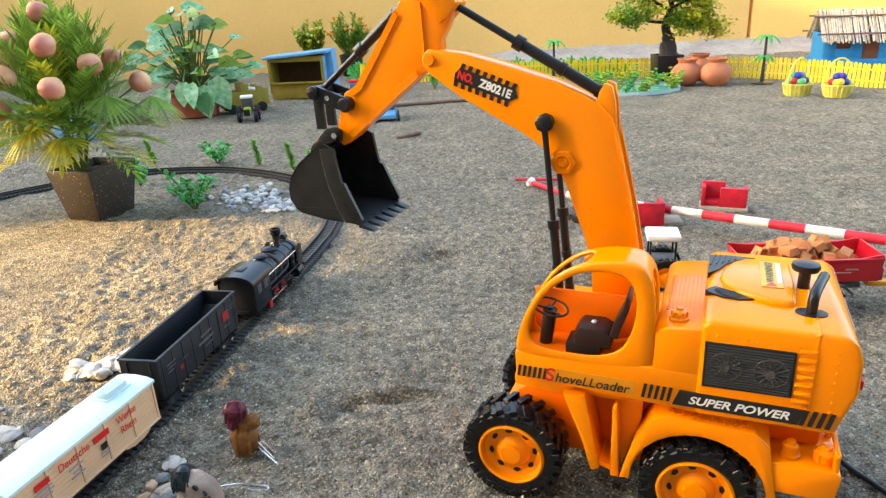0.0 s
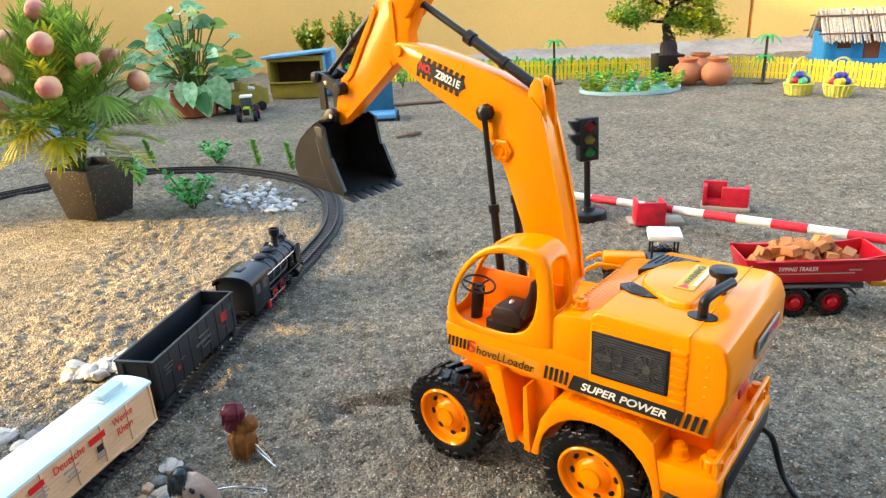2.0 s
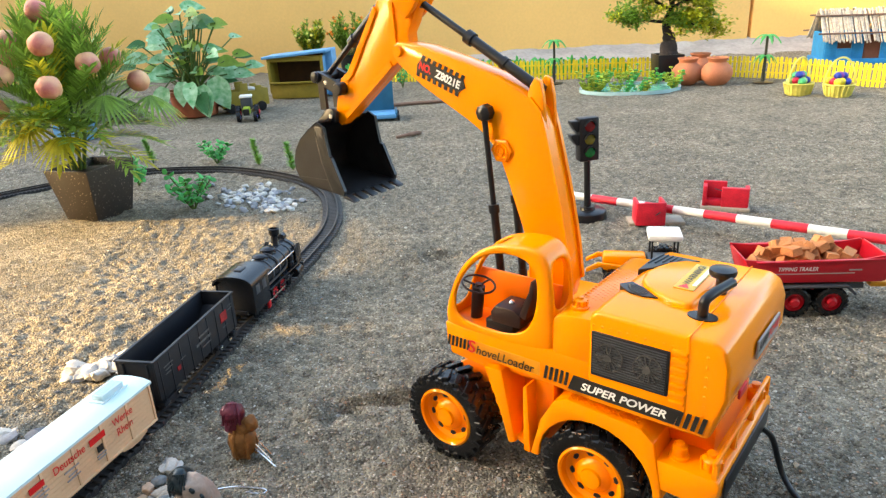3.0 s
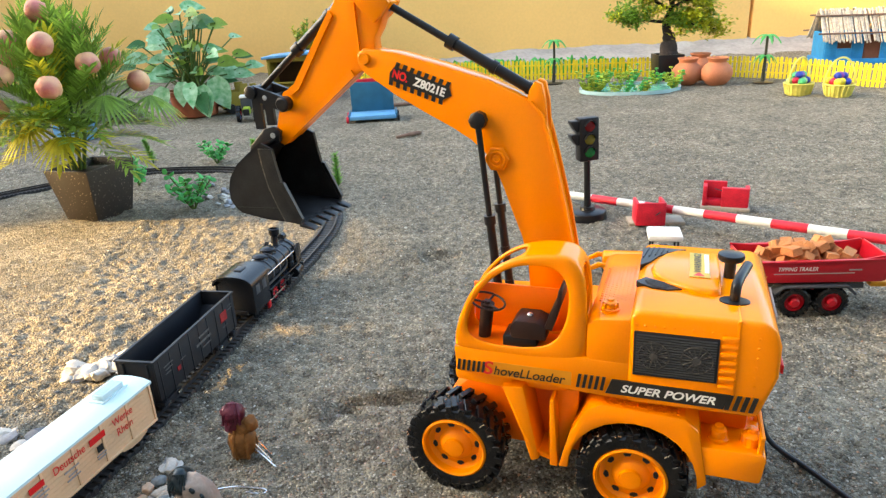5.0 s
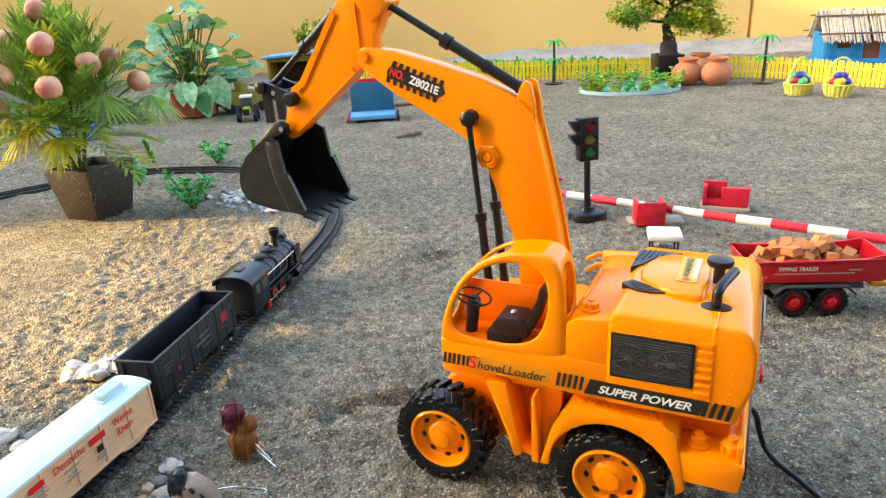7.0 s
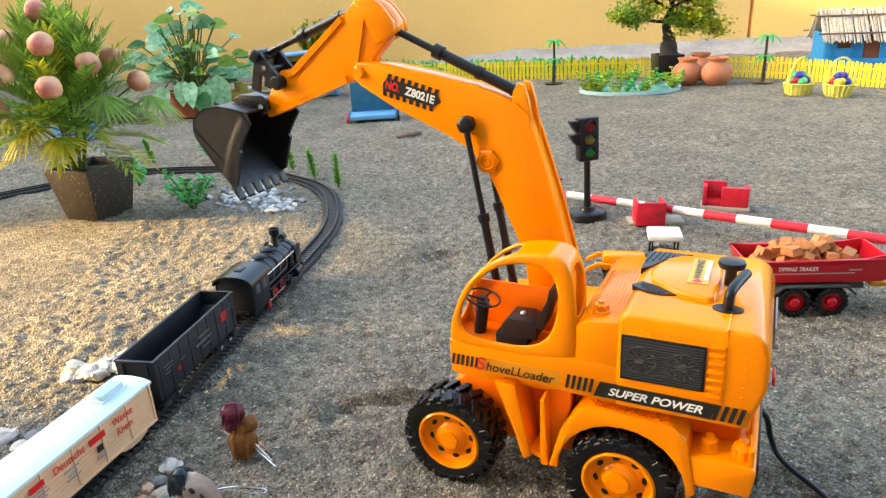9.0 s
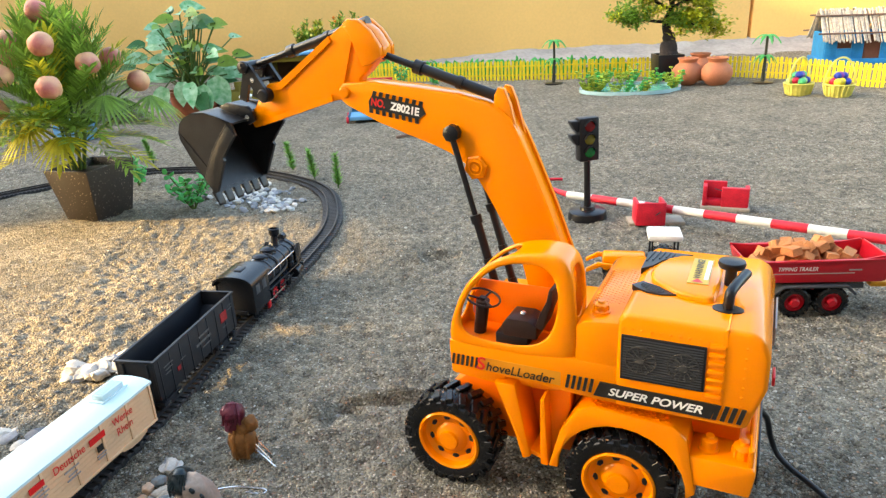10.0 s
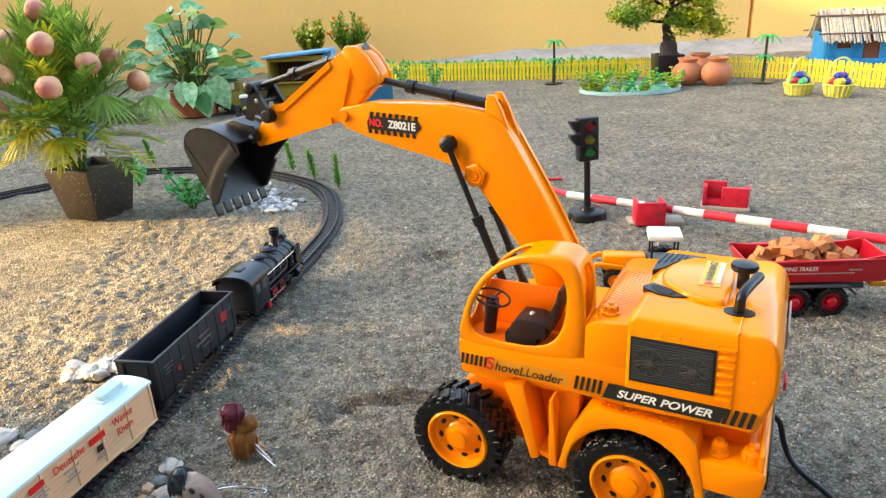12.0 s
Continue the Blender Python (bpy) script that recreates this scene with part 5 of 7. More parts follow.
# ---- tipping trailer with bricks, and its tractor
def toy_wheel(parent, x, y, r, w, rim_material, side=-1, name="wheel"):
    hub = part(name, lathe([(0, -w / 2), (r * 0.3, -w / 2), (r * 0.3, w * 0.52), (r * 0.2, w * 0.62), (0, w * 0.62)], 16), rim_material, parent, m=pose(x, y, r, -90 * side, 0, 0))
    bm = lathe([(r * 0.58, -w * 0.46), (r * 0.88, -w * 0.5), (r * 0.95, -w * 0.42), (r * 0.96, w * 0.42), (r * 0.88, w * 0.5), (r * 0.60, w * 0.48), (r * 0.56, w * 0.3), (r * 0.58, -w * 0.46)], 32)
    for k in range(20):
        for s in (1, -1):
            add_box(bm, (0, 0, 0), (r * 0.10, r * 0.11, w * 0.48), Matrix.Rotation(6.2831853 * (k + 0.5 * (s > 0)) / 20, 4, "Z") @ Matrix.Translation((r * 0.955, 0, s * w * 0.24)) @ Matrix.Rotation(s * 0.5, 4, "X"))
    part("tyre", bm, RUBBER, hub)
    part("rim", lathe([(r * 0.60, -w * 0.1), (r * 0.60, w * 0.40), (r * 0.52, w * 0.44), (r * 0.48, w * 0.24), (r * 0.30, w * 0.20), (r * 0.26, w * 0.34), (0, w * 0.36)], 28), rim_material, hub)
    return hub


def build_trailer():
    t = thing("tipping_trailer", pose(0.3810, 0.650, 0.0, 0, 0, -5), "red toy tipping trailer heaped with small clay bricks", "toy trailer")
    TR = mat("trailer_red", (0.50, 0.008, 0.02), 0.3, vary=0.12, scale=60)
    for x in (-0.021, 0.021):
        for s in (-1, 1):
            toy_wheel(t, x, s * 0.024, 0.0190, 0.017, TR, s)
    part("chassis", box((-0.004, 0, 0.0300), (0.150, 0.020, 0.007), 0.001), DARK_GREY, t)
    for s in (-1, 1):
        part("mudguard", prism([(-0.046, 0.031), (-0.036, 0.0405), (0.036, 0.0415), (0.047, 0.030), (0.044, 0.029), (0.034, 0.0385), (-0.035, 0.0380), (-0.044, 0.030)], s * 0.0155, s * 0.034, 0.0006), DARK_GREY, t)
        part("tub_side", prism([(-0.078, 0.0440), (0.080, 0.0440), (0.0835, 0.072), (0.079, 0.0765), (0.055, 0.0725), (-0.060, 0.0710), (-0.088, 0.0735)], s * 0.0275, s * 0.0300, 0.0006), TR, t)
        part("tub_ledge", prism([(-0.074, 0.0685), (0.080, 0.0705), (0.080, 0.0730), (-0.075, 0.0710)], s * 0.0290, s * 0.0325, 0.0006), TR, t)
        part("side_band", prism([(-0.052, 0.0545), (0.045, 0.0550), (0.045, 0.0560), (-0.052, 0.0555)], s * 0.0300, s * 0.0304), DECAL_GREY, t)
    part("tub_floor", box((0, 0, 0.0450), (0.158, 0.055, 0.0025)), TR, t)
    part("tub_front", prism([(0.0775, 0.044), (0.0800, 0.044), (0.0840, 0.0755), (0.0815, 0.0755)], -0.0275, 0.0275, 0.0005), TR, t)
    part("tub_tail", prism([(-0.0780, 0.044), (-0.0755, 0.044), (-0.0850, 0.0715), (-0.0875, 0.0715)], -0.0275, 0.0275, 0.0005), TR, t)
    part("front_block", box((0.0860, 0, 0.0480), (0.010, 0.040, 0.016), 0.0015), TR, t)
    text_part("lettering", "TIPPING TRAILER", 0.0068, DECAL_WHITE, t, pose(-0.022, -0.0306, 0.0610, 90, 0, 0), 0.86, 0.2, bold=0.0001)
    part("small_print", box((0.042, -0.0305, 0.0595), (0.014, 0.0004, 0.0016)), DECAL_GREY, t)
    part("drawbar", prism([(0.082, 0.033), (0.150, 0.030), (0.150, 0.0245), (0.082, 0.0265)], -0.0055, 0.0055, 0.001), mat("yellow_drawbar", (0.80, 0.36, 0.02), 0.4, vary=0.1), t)
    part("rear_hitch", prism([(-0.078, 0.0345), (-0.108, 0.0325), (-0.108, 0.0290), (-0.078, 0.0280)], -0.004, 0.004, 0.0008), DARK_GREY, t)
    for ob in t.children:
        if ob.name.split(".")[0] in ("tub_side", "tub_ledge", "side_band", "tub_floor", "tub_front", "tub_tail", "front_block", "drawbar", "chassis"):
            ob.data.transform(Matrix.Diagonal((0.925, 1, 1, 1)))
    # the load
    base = t.matrix_basis.copy()
    t.scale = (0.88, 0.88, 0.88)
    rng = random.Random(5)
    bm = box((0, 0, 0), (0.0200, 0.0112, 0.0088), 0.0006, segments=1)
    first = None
    for i in range(46):
        u = rng.uniform(-1, 1)
        v = rng.uniform(-1, 1)
        layer = i // 17
        x, y = u * (0.060 - layer * 0.012), v * (0.020 - layer * 0.004)
        if layer == 2:
            x = u * 0.030 - 0.006
        z = 0.0545 + layer * 0.0105 + rng.uniform(0, 0.004)
        m = base @ pose(x * 0.88, y * 0.88, z * 0.88, rng.uniform(-40, 40), rng.uniform(-40, 40), rng.uniform(0, 180))
        if first is None:
            first = part("toy_brick", bm, BRICK, None, m=m)
            tagged(first, "small orange-brown clay brick heaped in the trailer", "toy brick", "bricks in the trailer")
        else:
            copy_thing(first, m)


build_trailer()


def build_tractor_with_white_roof():
    t = thing("toy_tractor", pose(0.243, 0.732, -0.006, 0, 0, 168), "small orange toy tractor with a white cab roof", "toy tractor")
    part("hood", box((0.030, 0, 0.032), (0.050, 0.022, 0.020), 0.004), ORANGE, t)
    part("loader_arm", prism([(0.010, 0.030), (0.060, 0.036), (0.074, 0.028), (0.074, 0.023), (0.058, 0.030), (0.010, 0.024)], -0.019, -0.015, 0.001), ORANGE, t)
    part("loader_arm", prism([(0.010, 0.030), (0.060, 0.036), (0.074, 0.028), (0.074, 0.023), (0.058, 0.030), (0.010, 0.024)], 0.015, 0.019, 0.001), ORANGE, t)
    part("roof", box((-0.014, 0, 0.0665), (0.038, 0.034, 0.008), 0.0025), WHITE, t, "white plastic cab roof")
    for x in (-0.028, 0.000):
        for s in (1, -1):
            part("cab_post", box((x, s * 0.0135, 0.051), (0.002, 0.002, 0.026)), BLACK, t)
    part("cab_body", box((-0.014, 0, 0.032), (0.036, 0.028, 0.014), 0.002), DARK_GREY, t)
    for s in (1, -1):
        toy_wheel(t, -0.018, s * 0.022, 0.022, 0.012, ORANGE, s)
        toy_wheel(t, 0.040, s * 0.018, 0.014, 0.009, ORANGE, s)


build_tractor_with_white_roof()


# ---- yard furniture in the distance
def build_clay_pots():
    prof = [(0.0, 0.0), (0.022, 0.0), (0.030, 0.004), (0.044, 0.018), (0.0505, 0.036), (0.049, 0.050), (0.040, 0.064), (0.030, 0.071), (0.0275, 0.075), (0.030, 0.082), (0.0345, 0.087), (0.0335, 0.0895), (0.030, 0.088), (0.026, 0.080), (0.0245, 0.074), (0.030, 0.066), (0.040, 0.050), (0.0, 0.020)]
    first = part("clay_pot", lathe(prof, 40), TERRACOTTA, None, m=pose(0.930, 2.262, 0.0))
    tagged(first, "round terracotta clay pot with flared rim", "clay pot", "clay pots")
    for x, y, s in ((0.848, 2.305, 0.98), (0.925, 2.400, 1.02)):
        c = copy_thing(first, pose(x, y, 0.0, 0, 0, 40))
        c.scale = (s, s, s)


build_clay_pots()


def build_fence():
    line = smooth_path([(-0.30, 2.86, 0), (0.0, 2.74, 0), (0.35, 2.64, 0), (0.80, 2.55, 0), (1.02, 2.46, 0), (1.18, 2.33, 0), (1.32, 2.06, 0), (1.44, 1.90, 0), (1.60, 1.80, 0)], 10)
    f = thing("picket_fence", pose(0.35, 2.64, 0.0), "low yellow plastic picket fence standing in sand", "fence")
    o = Vector((0.35, 2.64, 0))
    pts, acc, step = [line[0]], 0.0, 0.0142
    for a, b in zip(line, line[1:]):
        seg = (b - a).length
        while acc + seg >= step:
            a = a + (b - a) * ((step - acc) / seg)
            seg, acc = (b - a).length, 0.0
            pts.append(a)
        acc += seg
    pk = prism([(-0.0048, -0.004), (0.0048, -0.004), (0.0048, 0.066), (0.0030, 0.0715), (-0.0030, 0.0715), (-0.0048, 0.066)], -0.0012, 0.0012)
    first = part("picket", pk, FENCE_YELLOW, f, smooth=0)
    rails = [bmesh.new(), bmesh.new()]
    for i, p in enumerate(pts):
        q = pts[min(i + 1, len(pts) - 1)] - pts[max(i - 1, 0)]
        ob = first if i == 0 else new("picket", first.data)
        ob.parent = f
        ob.matrix_basis = pose(p.x - o.x, p.y - o.y, random.uniform(-0.002, 0.001), 0, random.uniform(-2, 2), math.degrees(math.atan2(q.y, q.x)))
    for z in (0.018, 0.052):
        part("fence_rail", tube([p - o + Vector((0, 0.004, z)) for p in pts[::6]], 0.0025, 6), FENCE_YELLOW, f)


build_fence()


def build_toy_palm(x, y, h, turn):
    t = thing("toy_palm", pose(x, y, 0.0, 0, 0, turn), "small green plastic toy palm on a black foot", "toy palm", "toy palms")
    part("foot", lathe([(0, 0), (0.034, 0), (0.034, 0.003), (0.010, 0.006), (0, 0.006)], 20), BLACK, t)
    part("trunk", tube([(0, 0, 0.004), (0.002, 0, h * 0.5), (0, 0, h)], [0.006, 0.0045, 0.004], 10), mat("dark_trunk", (0.05, 0.05, 0.03), 0.6, vary=0.4), t)
    for level, (z, n, r) in enumerate(((h, 8, 0.046), (h * 0.58, 7, 0.038))):
        for k in range(n):
            bm = bmesh.new()
            prev = None
            for i in range(9):
                u = i / 8
                px, pz = r * u, z + 0.010 * math.sin(u * 2.4) - 0.030 * u * u
                w = 0.0085 * math.sin(math.pi * (0.12 + 0.88 * u)) * (1.0 if i % 2 else 0.62)
                row = [bm.verts.new((px, -w, pz - 0.003)), bm.verts.new((px, 0, pz)), bm.verts.new((px, w, pz - 0.003))]
                if prev:
                    bm.faces.new((prev[0], row[0], row[1], prev[1])), bm.faces.new((prev[1], row[1], row[2], prev[2]))
                prev = row
            part("frond", bm, GREEN_TOY, t, m=pose(0, 0, 0, 0, 0, k * 360 / n + level * 25))


build_toy_palm(0.432, 2.49, 0.150, 10)
build_toy_palm(1.082, 2.255, 0.150, 40)


def build_pond():
    p = thing("toy_pond", pose(0.640, 2.245, 0.0), "oval pale plastic pond fringed with green plastic weeds", "toy pond")
    prof = [(0, 0.003), (0.90, 0.003), (0.93, 0.010), (1.0, 0.012), (1.0, 0.0), (0.0, 0.0)]
    part("basin", lathe(prof, 48, Matrix.Diagonal((0.165, 0.120, 1, 1))), WATER, p)
    part("water", lathe([(0, 0.006), (0.89, 0.006), (0.89, 0.004)], 48, Matrix.Diagonal((0.165, 0.120, 1, 1))), mat("green_water", (0.16, 0.45, 0.34), 0.08, vary=0.2, scale=20), p, "still pale green water")
    rng = random.Random(8)
    for k in range(26):
        a = rng.uniform(0, 6.28)
        if k < 16:
            a = rng.choice((math.pi + rng.gauss(0.5, 0.35), rng.gauss(0.1, 0.5), rng.gauss(1.6, 0.8)))
        x, y = 0.150 * math.cos(a), 0.106 * math.sin(a)
        bm = bmesh.new()
        for j in range(7):
            b, l = rng.uniform(0, 6.28), rng.uniform(0.024, 0.058)
            tip = Vector((x + math.cos(b) * l * 0.6, y + math.sin(b) * l * 0.6, 0.006 + l * rng.uniform(0.6, 1.2)))
            root = Vector((x, y, 0.006))
            for u in (0.4, 0.7, 1.0):
                add_blob(bm, root.lerp(tip, u), (0.0068, 0.0068, 0.0036), 1, 0.3, j)
            add_rod(bm, root, tip, 0.0008, seg=4)
        part("pond_weed", bm, YELLOWGREEN if rng.random() < 0.45 else GREEN_TOY, p)


build_pond()


def build_basket(x, y, turn, palette, label):
    b = thing("fruit_basket", pose(x, y, 0.0, 0, 0, turn), label, "basket", "fruit baskets")
    part("bowl", lathe([(0, 0), (0.030, 0), (0.032, 0.004), (0.038, 0.031), (0.0415, 0.034), (0.0405, 0.037), (0.036, 0.034), (0.030, 0.006), (0, 0.006)], 36), BASKET, b)
    for k in range(20):
        a = 6.2832 * k / 20
        part("stave", rod((0.0325 * math.cos(a), 0.0325 * math.sin(a), 0.004), (0.0392 * math.cos(a), 0.0392 * math.sin(a), 0.032), 0.0022, seg=6), BASKET, b)
    arc = [(0.0400 * math.cos(a), 0, 0.033 + 0.074 * math.sin(a)) for a in np.linspace(0, math.pi, 17)]
    part("handle", tube(arc, 0.0026, 8), BASKET, b)
    rng = random.Random(int(x * 1000))
    world_m = b.matrix_basis
    for k in range(15):
        a, r = k * 2.4, 0.026 * math.sqrt((k % 10 + 0.3) / 10)
        z = 0.040 + (0.016 if k >= 10 else 0.0) + rng.uniform(0, 0.003)
        if k >= 10:
            r *= 0.6
        c = palette[k % len(palette)]
        f = part("toy_fruit", blob((0, 0, 0), (0.0118, 0.0118, 0.0110), 2), c, None, m=world_m @ pose(r * math.cos(a), r * math.sin(a), z))
        tagged(f, "glossy coloured plastic toy fruit in the basket", "toy fruit", "toy fruit in baskets")


FRUIT = {k: mat("fruit_" + k, c, 0.3, vary=0.15) for k, c in dict(red=(0.62, 0.02, 0.05), blue=(0.02, 0.04, 0.35), green=(0.08, 0.42, 0.16), yellow=(0.75, 0.60, 0.04), purple=(0.20, 0.05, 0.30), orange=(0.80, 0.25, 0.02), lime=(0.35, 0.55, 0.15)).items()}
build_basket(1.060, 1.985, 20, [FRUIT[k] for k in ("green", "yellow", "lime", "purple", "red", "blue", "green")], "pale yellow basket of green and mixed plastic fruit")
build_basket(1.146, 1.930, -10, [FRUIT[k] for k in ("yellow", "orange", "yellow", "purple", "red", "blue", "blue")], "pale yellow basket of yellow and blue plastic fruit")


def build_hut():
    h = thing("toy_hut", pose(1.665, 2.66, 0.0, 0, 0, -14), "blue toy hut with a straw thatched roof", "toy hut")
    part("plinth", box((0, 0, 0.010), (0.36, 0.20, 0.024), 0.002), HUT_BLUE, h)
    for x, w, z0, z1 in ((-0.150, 0.040, 0, 0.095), (-0.060, 0.040, 0, 0.095), (0.040, 0.045, 0, 0.095), (0.145, 0.050, 0, 0.095), (-0.105, 0.052, 0, 0.040), (-0.105, 0.052, 0.074, 0.095), (-0.010, 0.062, 0.088, 0.095), (0.0915, 0.062, 0, 0.038), (0.0915, 0.062, 0.074, 0.095)):
        part("front_wall", box((x, -0.085, 0.020 + (z0 + z1) / 2), (w, 0.008, z1 - z0), 0.0006), HUT_BLUE, h)
    part("back_wall", box((0, 0.085, 0.067), (0.34, 0.008, 0.095)), HUT_BLUE, h)
    for s in (1, -1):
        part("end_wall", box((s * 0.168, 0, 0.067), (0.008, 0.162, 0.095)), HUT_BLUE, h)
    part("window", box((-0.105, -0.080, 0.077), (0.050, 0.003, 0.034)), HUT_BROWN, h)
    part("window", box((0.0915, -0.080, 0.076), (0.060, 0.003, 0.036)), HUT_BROWN, h)
    part("door", box((-0.010, -0.080, 0.064), (0.060, 0.003, 0.088)), HUT_BROWN, h, "brown arched door")
    rng = random.Random(2)
    for s in (-1, 1):
        for k in range(70):
            x = -0.185 + 0.370 * k / 69 + rng.uniform(-0.002, 0.002)
            z1 = 0.192 + rng.uniform(-0.004, 0.010)
            part("straw", rod((x + rng.uniform(-0.003, 0.003), s * (0.120 + rng.uniform(-0.006, 0.004)), 0.088 + rng.uniform(-0.008, 0.004)), (x, s * 0.006, z1), 0.0029, seg=5), STRAW, h, smooth=0)
        for z, yy in ((0.112, 0.110), (0.172, 0.040)):
            part("roof_batten", rod((-0.205, s * yy, z + 0.004), (0.200, s * yy, z + 0.003), 0.0035, seg=7), TWIG, h)


build_hut()


def build_stall():
    s = thing("market_stall", pose(-0.478, 2.50, 0.0, 0, 0, -7), "olive toy market stall with blue roof and dark inside", "toy stall")
    part("counter", box((0, -0.030, 0.028), (0.190, 0.060, 0.050), 0.002), OLIVE, s)
    part("ledge", box((0, -0.062, 0.058), (0.195, 0.020, 0.005), 0.001), OLIVE, s)
    part("back_panel", box((0, 0.030, 0.080), (0.190, 0.006, 0.140)), mat("dark_brown_board", (0.10, 0.045, 0.02), 0.7, vary=0.3), s)
    for x in (-0.0955, 0.0955):
        part("side_panel", box((x, 0, 0.075), (0.006, 0.110, 0.135), 0.001), OLIVE if x < 0 else SKY_BLUE, s)
        part("front_post", box((x, -0.056, 0.085), (0.010, 0.008, 0.125), 0.001), OLIVE, s)
    part("roof", box((0.002, -0.004, 0.152), (0.235, 0.135, 0.009), 0.002, Matrix.Rotation(radians(-4), 4, "Y")), SKY_BLUE, s, "light blue tilted roof board")
    part("lintel", box((0, -0.056, 0.138), (0.190, 0.006, 0.018), 0.001), OLIVE, s)
    part("blue_gable", prism([(0.098, 0.002), (0.128, 0.002), (0.122, 0.160), (0.090, 0.160)], -0.012, 0.050, 0.001), SKY_BLUE, s)


build_stall()


def build_cart():
    c = thing("toy_wooden_cart", pose(-0.625, 2.235, 0.0, 0, 0, 28), "olive painted toy cart with notched boards", "toy cart")
    for y in (-0.034, 0.034):
        part("side_board", prism([(-0.075, 0.018), (0.075, 0.018), (0.075, 0.070), (0.055, 0.070), (0.055, 0.080), (0.035, 0.080), (0.035, 0.066), (0.012, 0.066), (0.012, 0.090), (-0.014, 0.090), (-0.014, 0.066), (-0.040, 0.066), (-0.040, 0.076), (-0.075, 0.076)], y - 0.003, y + 0.003, 0.0008), OLIVE, c)
    for x in (-0.072, 0.072):
        part("end_board", box((x, 0, 0.044), (0.006, 0.062, 0.050), 0.001), OLIVE, c)
    part("cart_floor", box((0, 0, 0.020), (0.140, 0.062, 0.005)), OLIVE, c)
    for x in (-0.048, 0.048):
        for s in (1, -1):
            part("wheel", lathe([(0, -0.004), (0.0150, -0.004), (0.0155, 0), (0.0150, 0.004), (0.005, 0.005), (0, 0.005)], 20), BLACK, c, m=pose(x, s * 0.041, 0.0155, -90 * s, 0, 0))
    part("stone", blob((0.030, -0.002, 0.060), (0.020, 0.018, 0.016), 2, 0.3, 4), PEBBLE_WHITE, c)


build_cart()


def build_small_tractor():
    t = thing("small_toy_tractor", pose(-0.562, 2.035, 0.0, 0, 0, -80), "tiny dark toy tractor with yellow-green bonnet", "toy tractor")
    part("bonnet", box((0.018, 0, 0.032), (0.042, 0.020, 0.020), 0.003), YELLOWGREEN, t)
    part("cab", box((-0.016, 0, 0.050), (0.028, 0.032, 0.034), 0.003), DARK_GREY, t)
    part("roof", box((-0.016, 0, 0.070), (0.034, 0.036, 0.007), 0.002), DECAL_WHITE, t, "pale cab roof")
    part("grille", box((0.040, 0, 0.030), (0.003, 0.018, 0.018), 0.001), BLACK, t)
    for s in (1, -1):
        toy_wheel(t, -0.016, s * 0.027, 0.022, 0.014, FRUIT["red"], s)
        toy_wheel(t, 0.028, s * 0.024, 0.0150, 0.011, FRUIT["blue"], s)


build_small_tractor()


def build_blue_cart():
    c = thing("blue_trolley", pose(-0.180, 1.945, 0.0, 0, 0, 4), "blue wooden toy trolley with a tall dark back board", "toy trolley")
    part("platform", box((0, -0.012, 0.014), (0.130, 0.085, 0.012), 0.002), SKY_BLUE, c)
    part("back_board", box((0, 0.034, 0.055), (0.122, 0.008, 0.092), 0.001), TEAL_BLUE, c)
    part("red_edge", box((0, 0.040, 0.106), (0.126, 0.008, 0.008), 0.001), PAINT_RED, c)
    for x in (-0.066, 0.066):
        part("side_rail", box((x, 0.0, 0.016), (0.006, 0.098, 0.014), 0.001), TEAL_BLUE, c)
        for y in (-0.045, 0.030):
            part("wheel", lathe([(0, -0.003), (0.0095, -0.003), (0.0095, 0.003), (0, 0.004)], 18), PAINT_RED if x < 0 else BLACK, c, m=pose(x * 1.08, y, 0.0095, 0, 90, 0))


build_blue_cart()


def build_far_litter():
    r = part("red_toy_block", box((-0.205, 2.42, 0.030), (0.085, 0.040, 0.060), 0.003), PAINT_RED)
    tagged(r, "dark red toy box standing on sand", "toy box")
    hose = smooth_path([(-0.24, 2.10, 0.006), (-0.10, 2.16, 0.006), (0.06, 2.18, 0.006), (0.22, 2.20, 0.006)], 8)
    tagged(part("brown_hose", tube(hose, 0.0055, 8), TWIG), "brown hose lying across the sand", "hose")
    st = smooth_path([(-0.100, 1.655, 0.003), (-0.07, 1.672, 0.005), (-0.040, 1.700, 0.004)], 4)
    tagged(part("dry_stick", tube(st, [0.004] * 4 + [0.005] * 4 + [0.002], 6), TWIG), "short dry stick lying on the sand", "stick")
    tagged(part("blue_toy_part", box((-0.99, 1.86, 0.028), (0.10, 0.05, 0.055), 0.006), SKY_BLUE), "light blue plastic toy seen behind the leaves", "toy")


build_far_litter()


# ---- carved figures by the track, each one plain carved piece
def two_tone(name, bm, first_count, m, mat_a, mat_b):
    ob = part(name, bm, mat_a, None, m=m)
    ob.data.materials.append(mat_b)
    for i, p in enumerate(ob.data.polygons):
        if i >= first_count:
            p.material_index = 1
    return ob


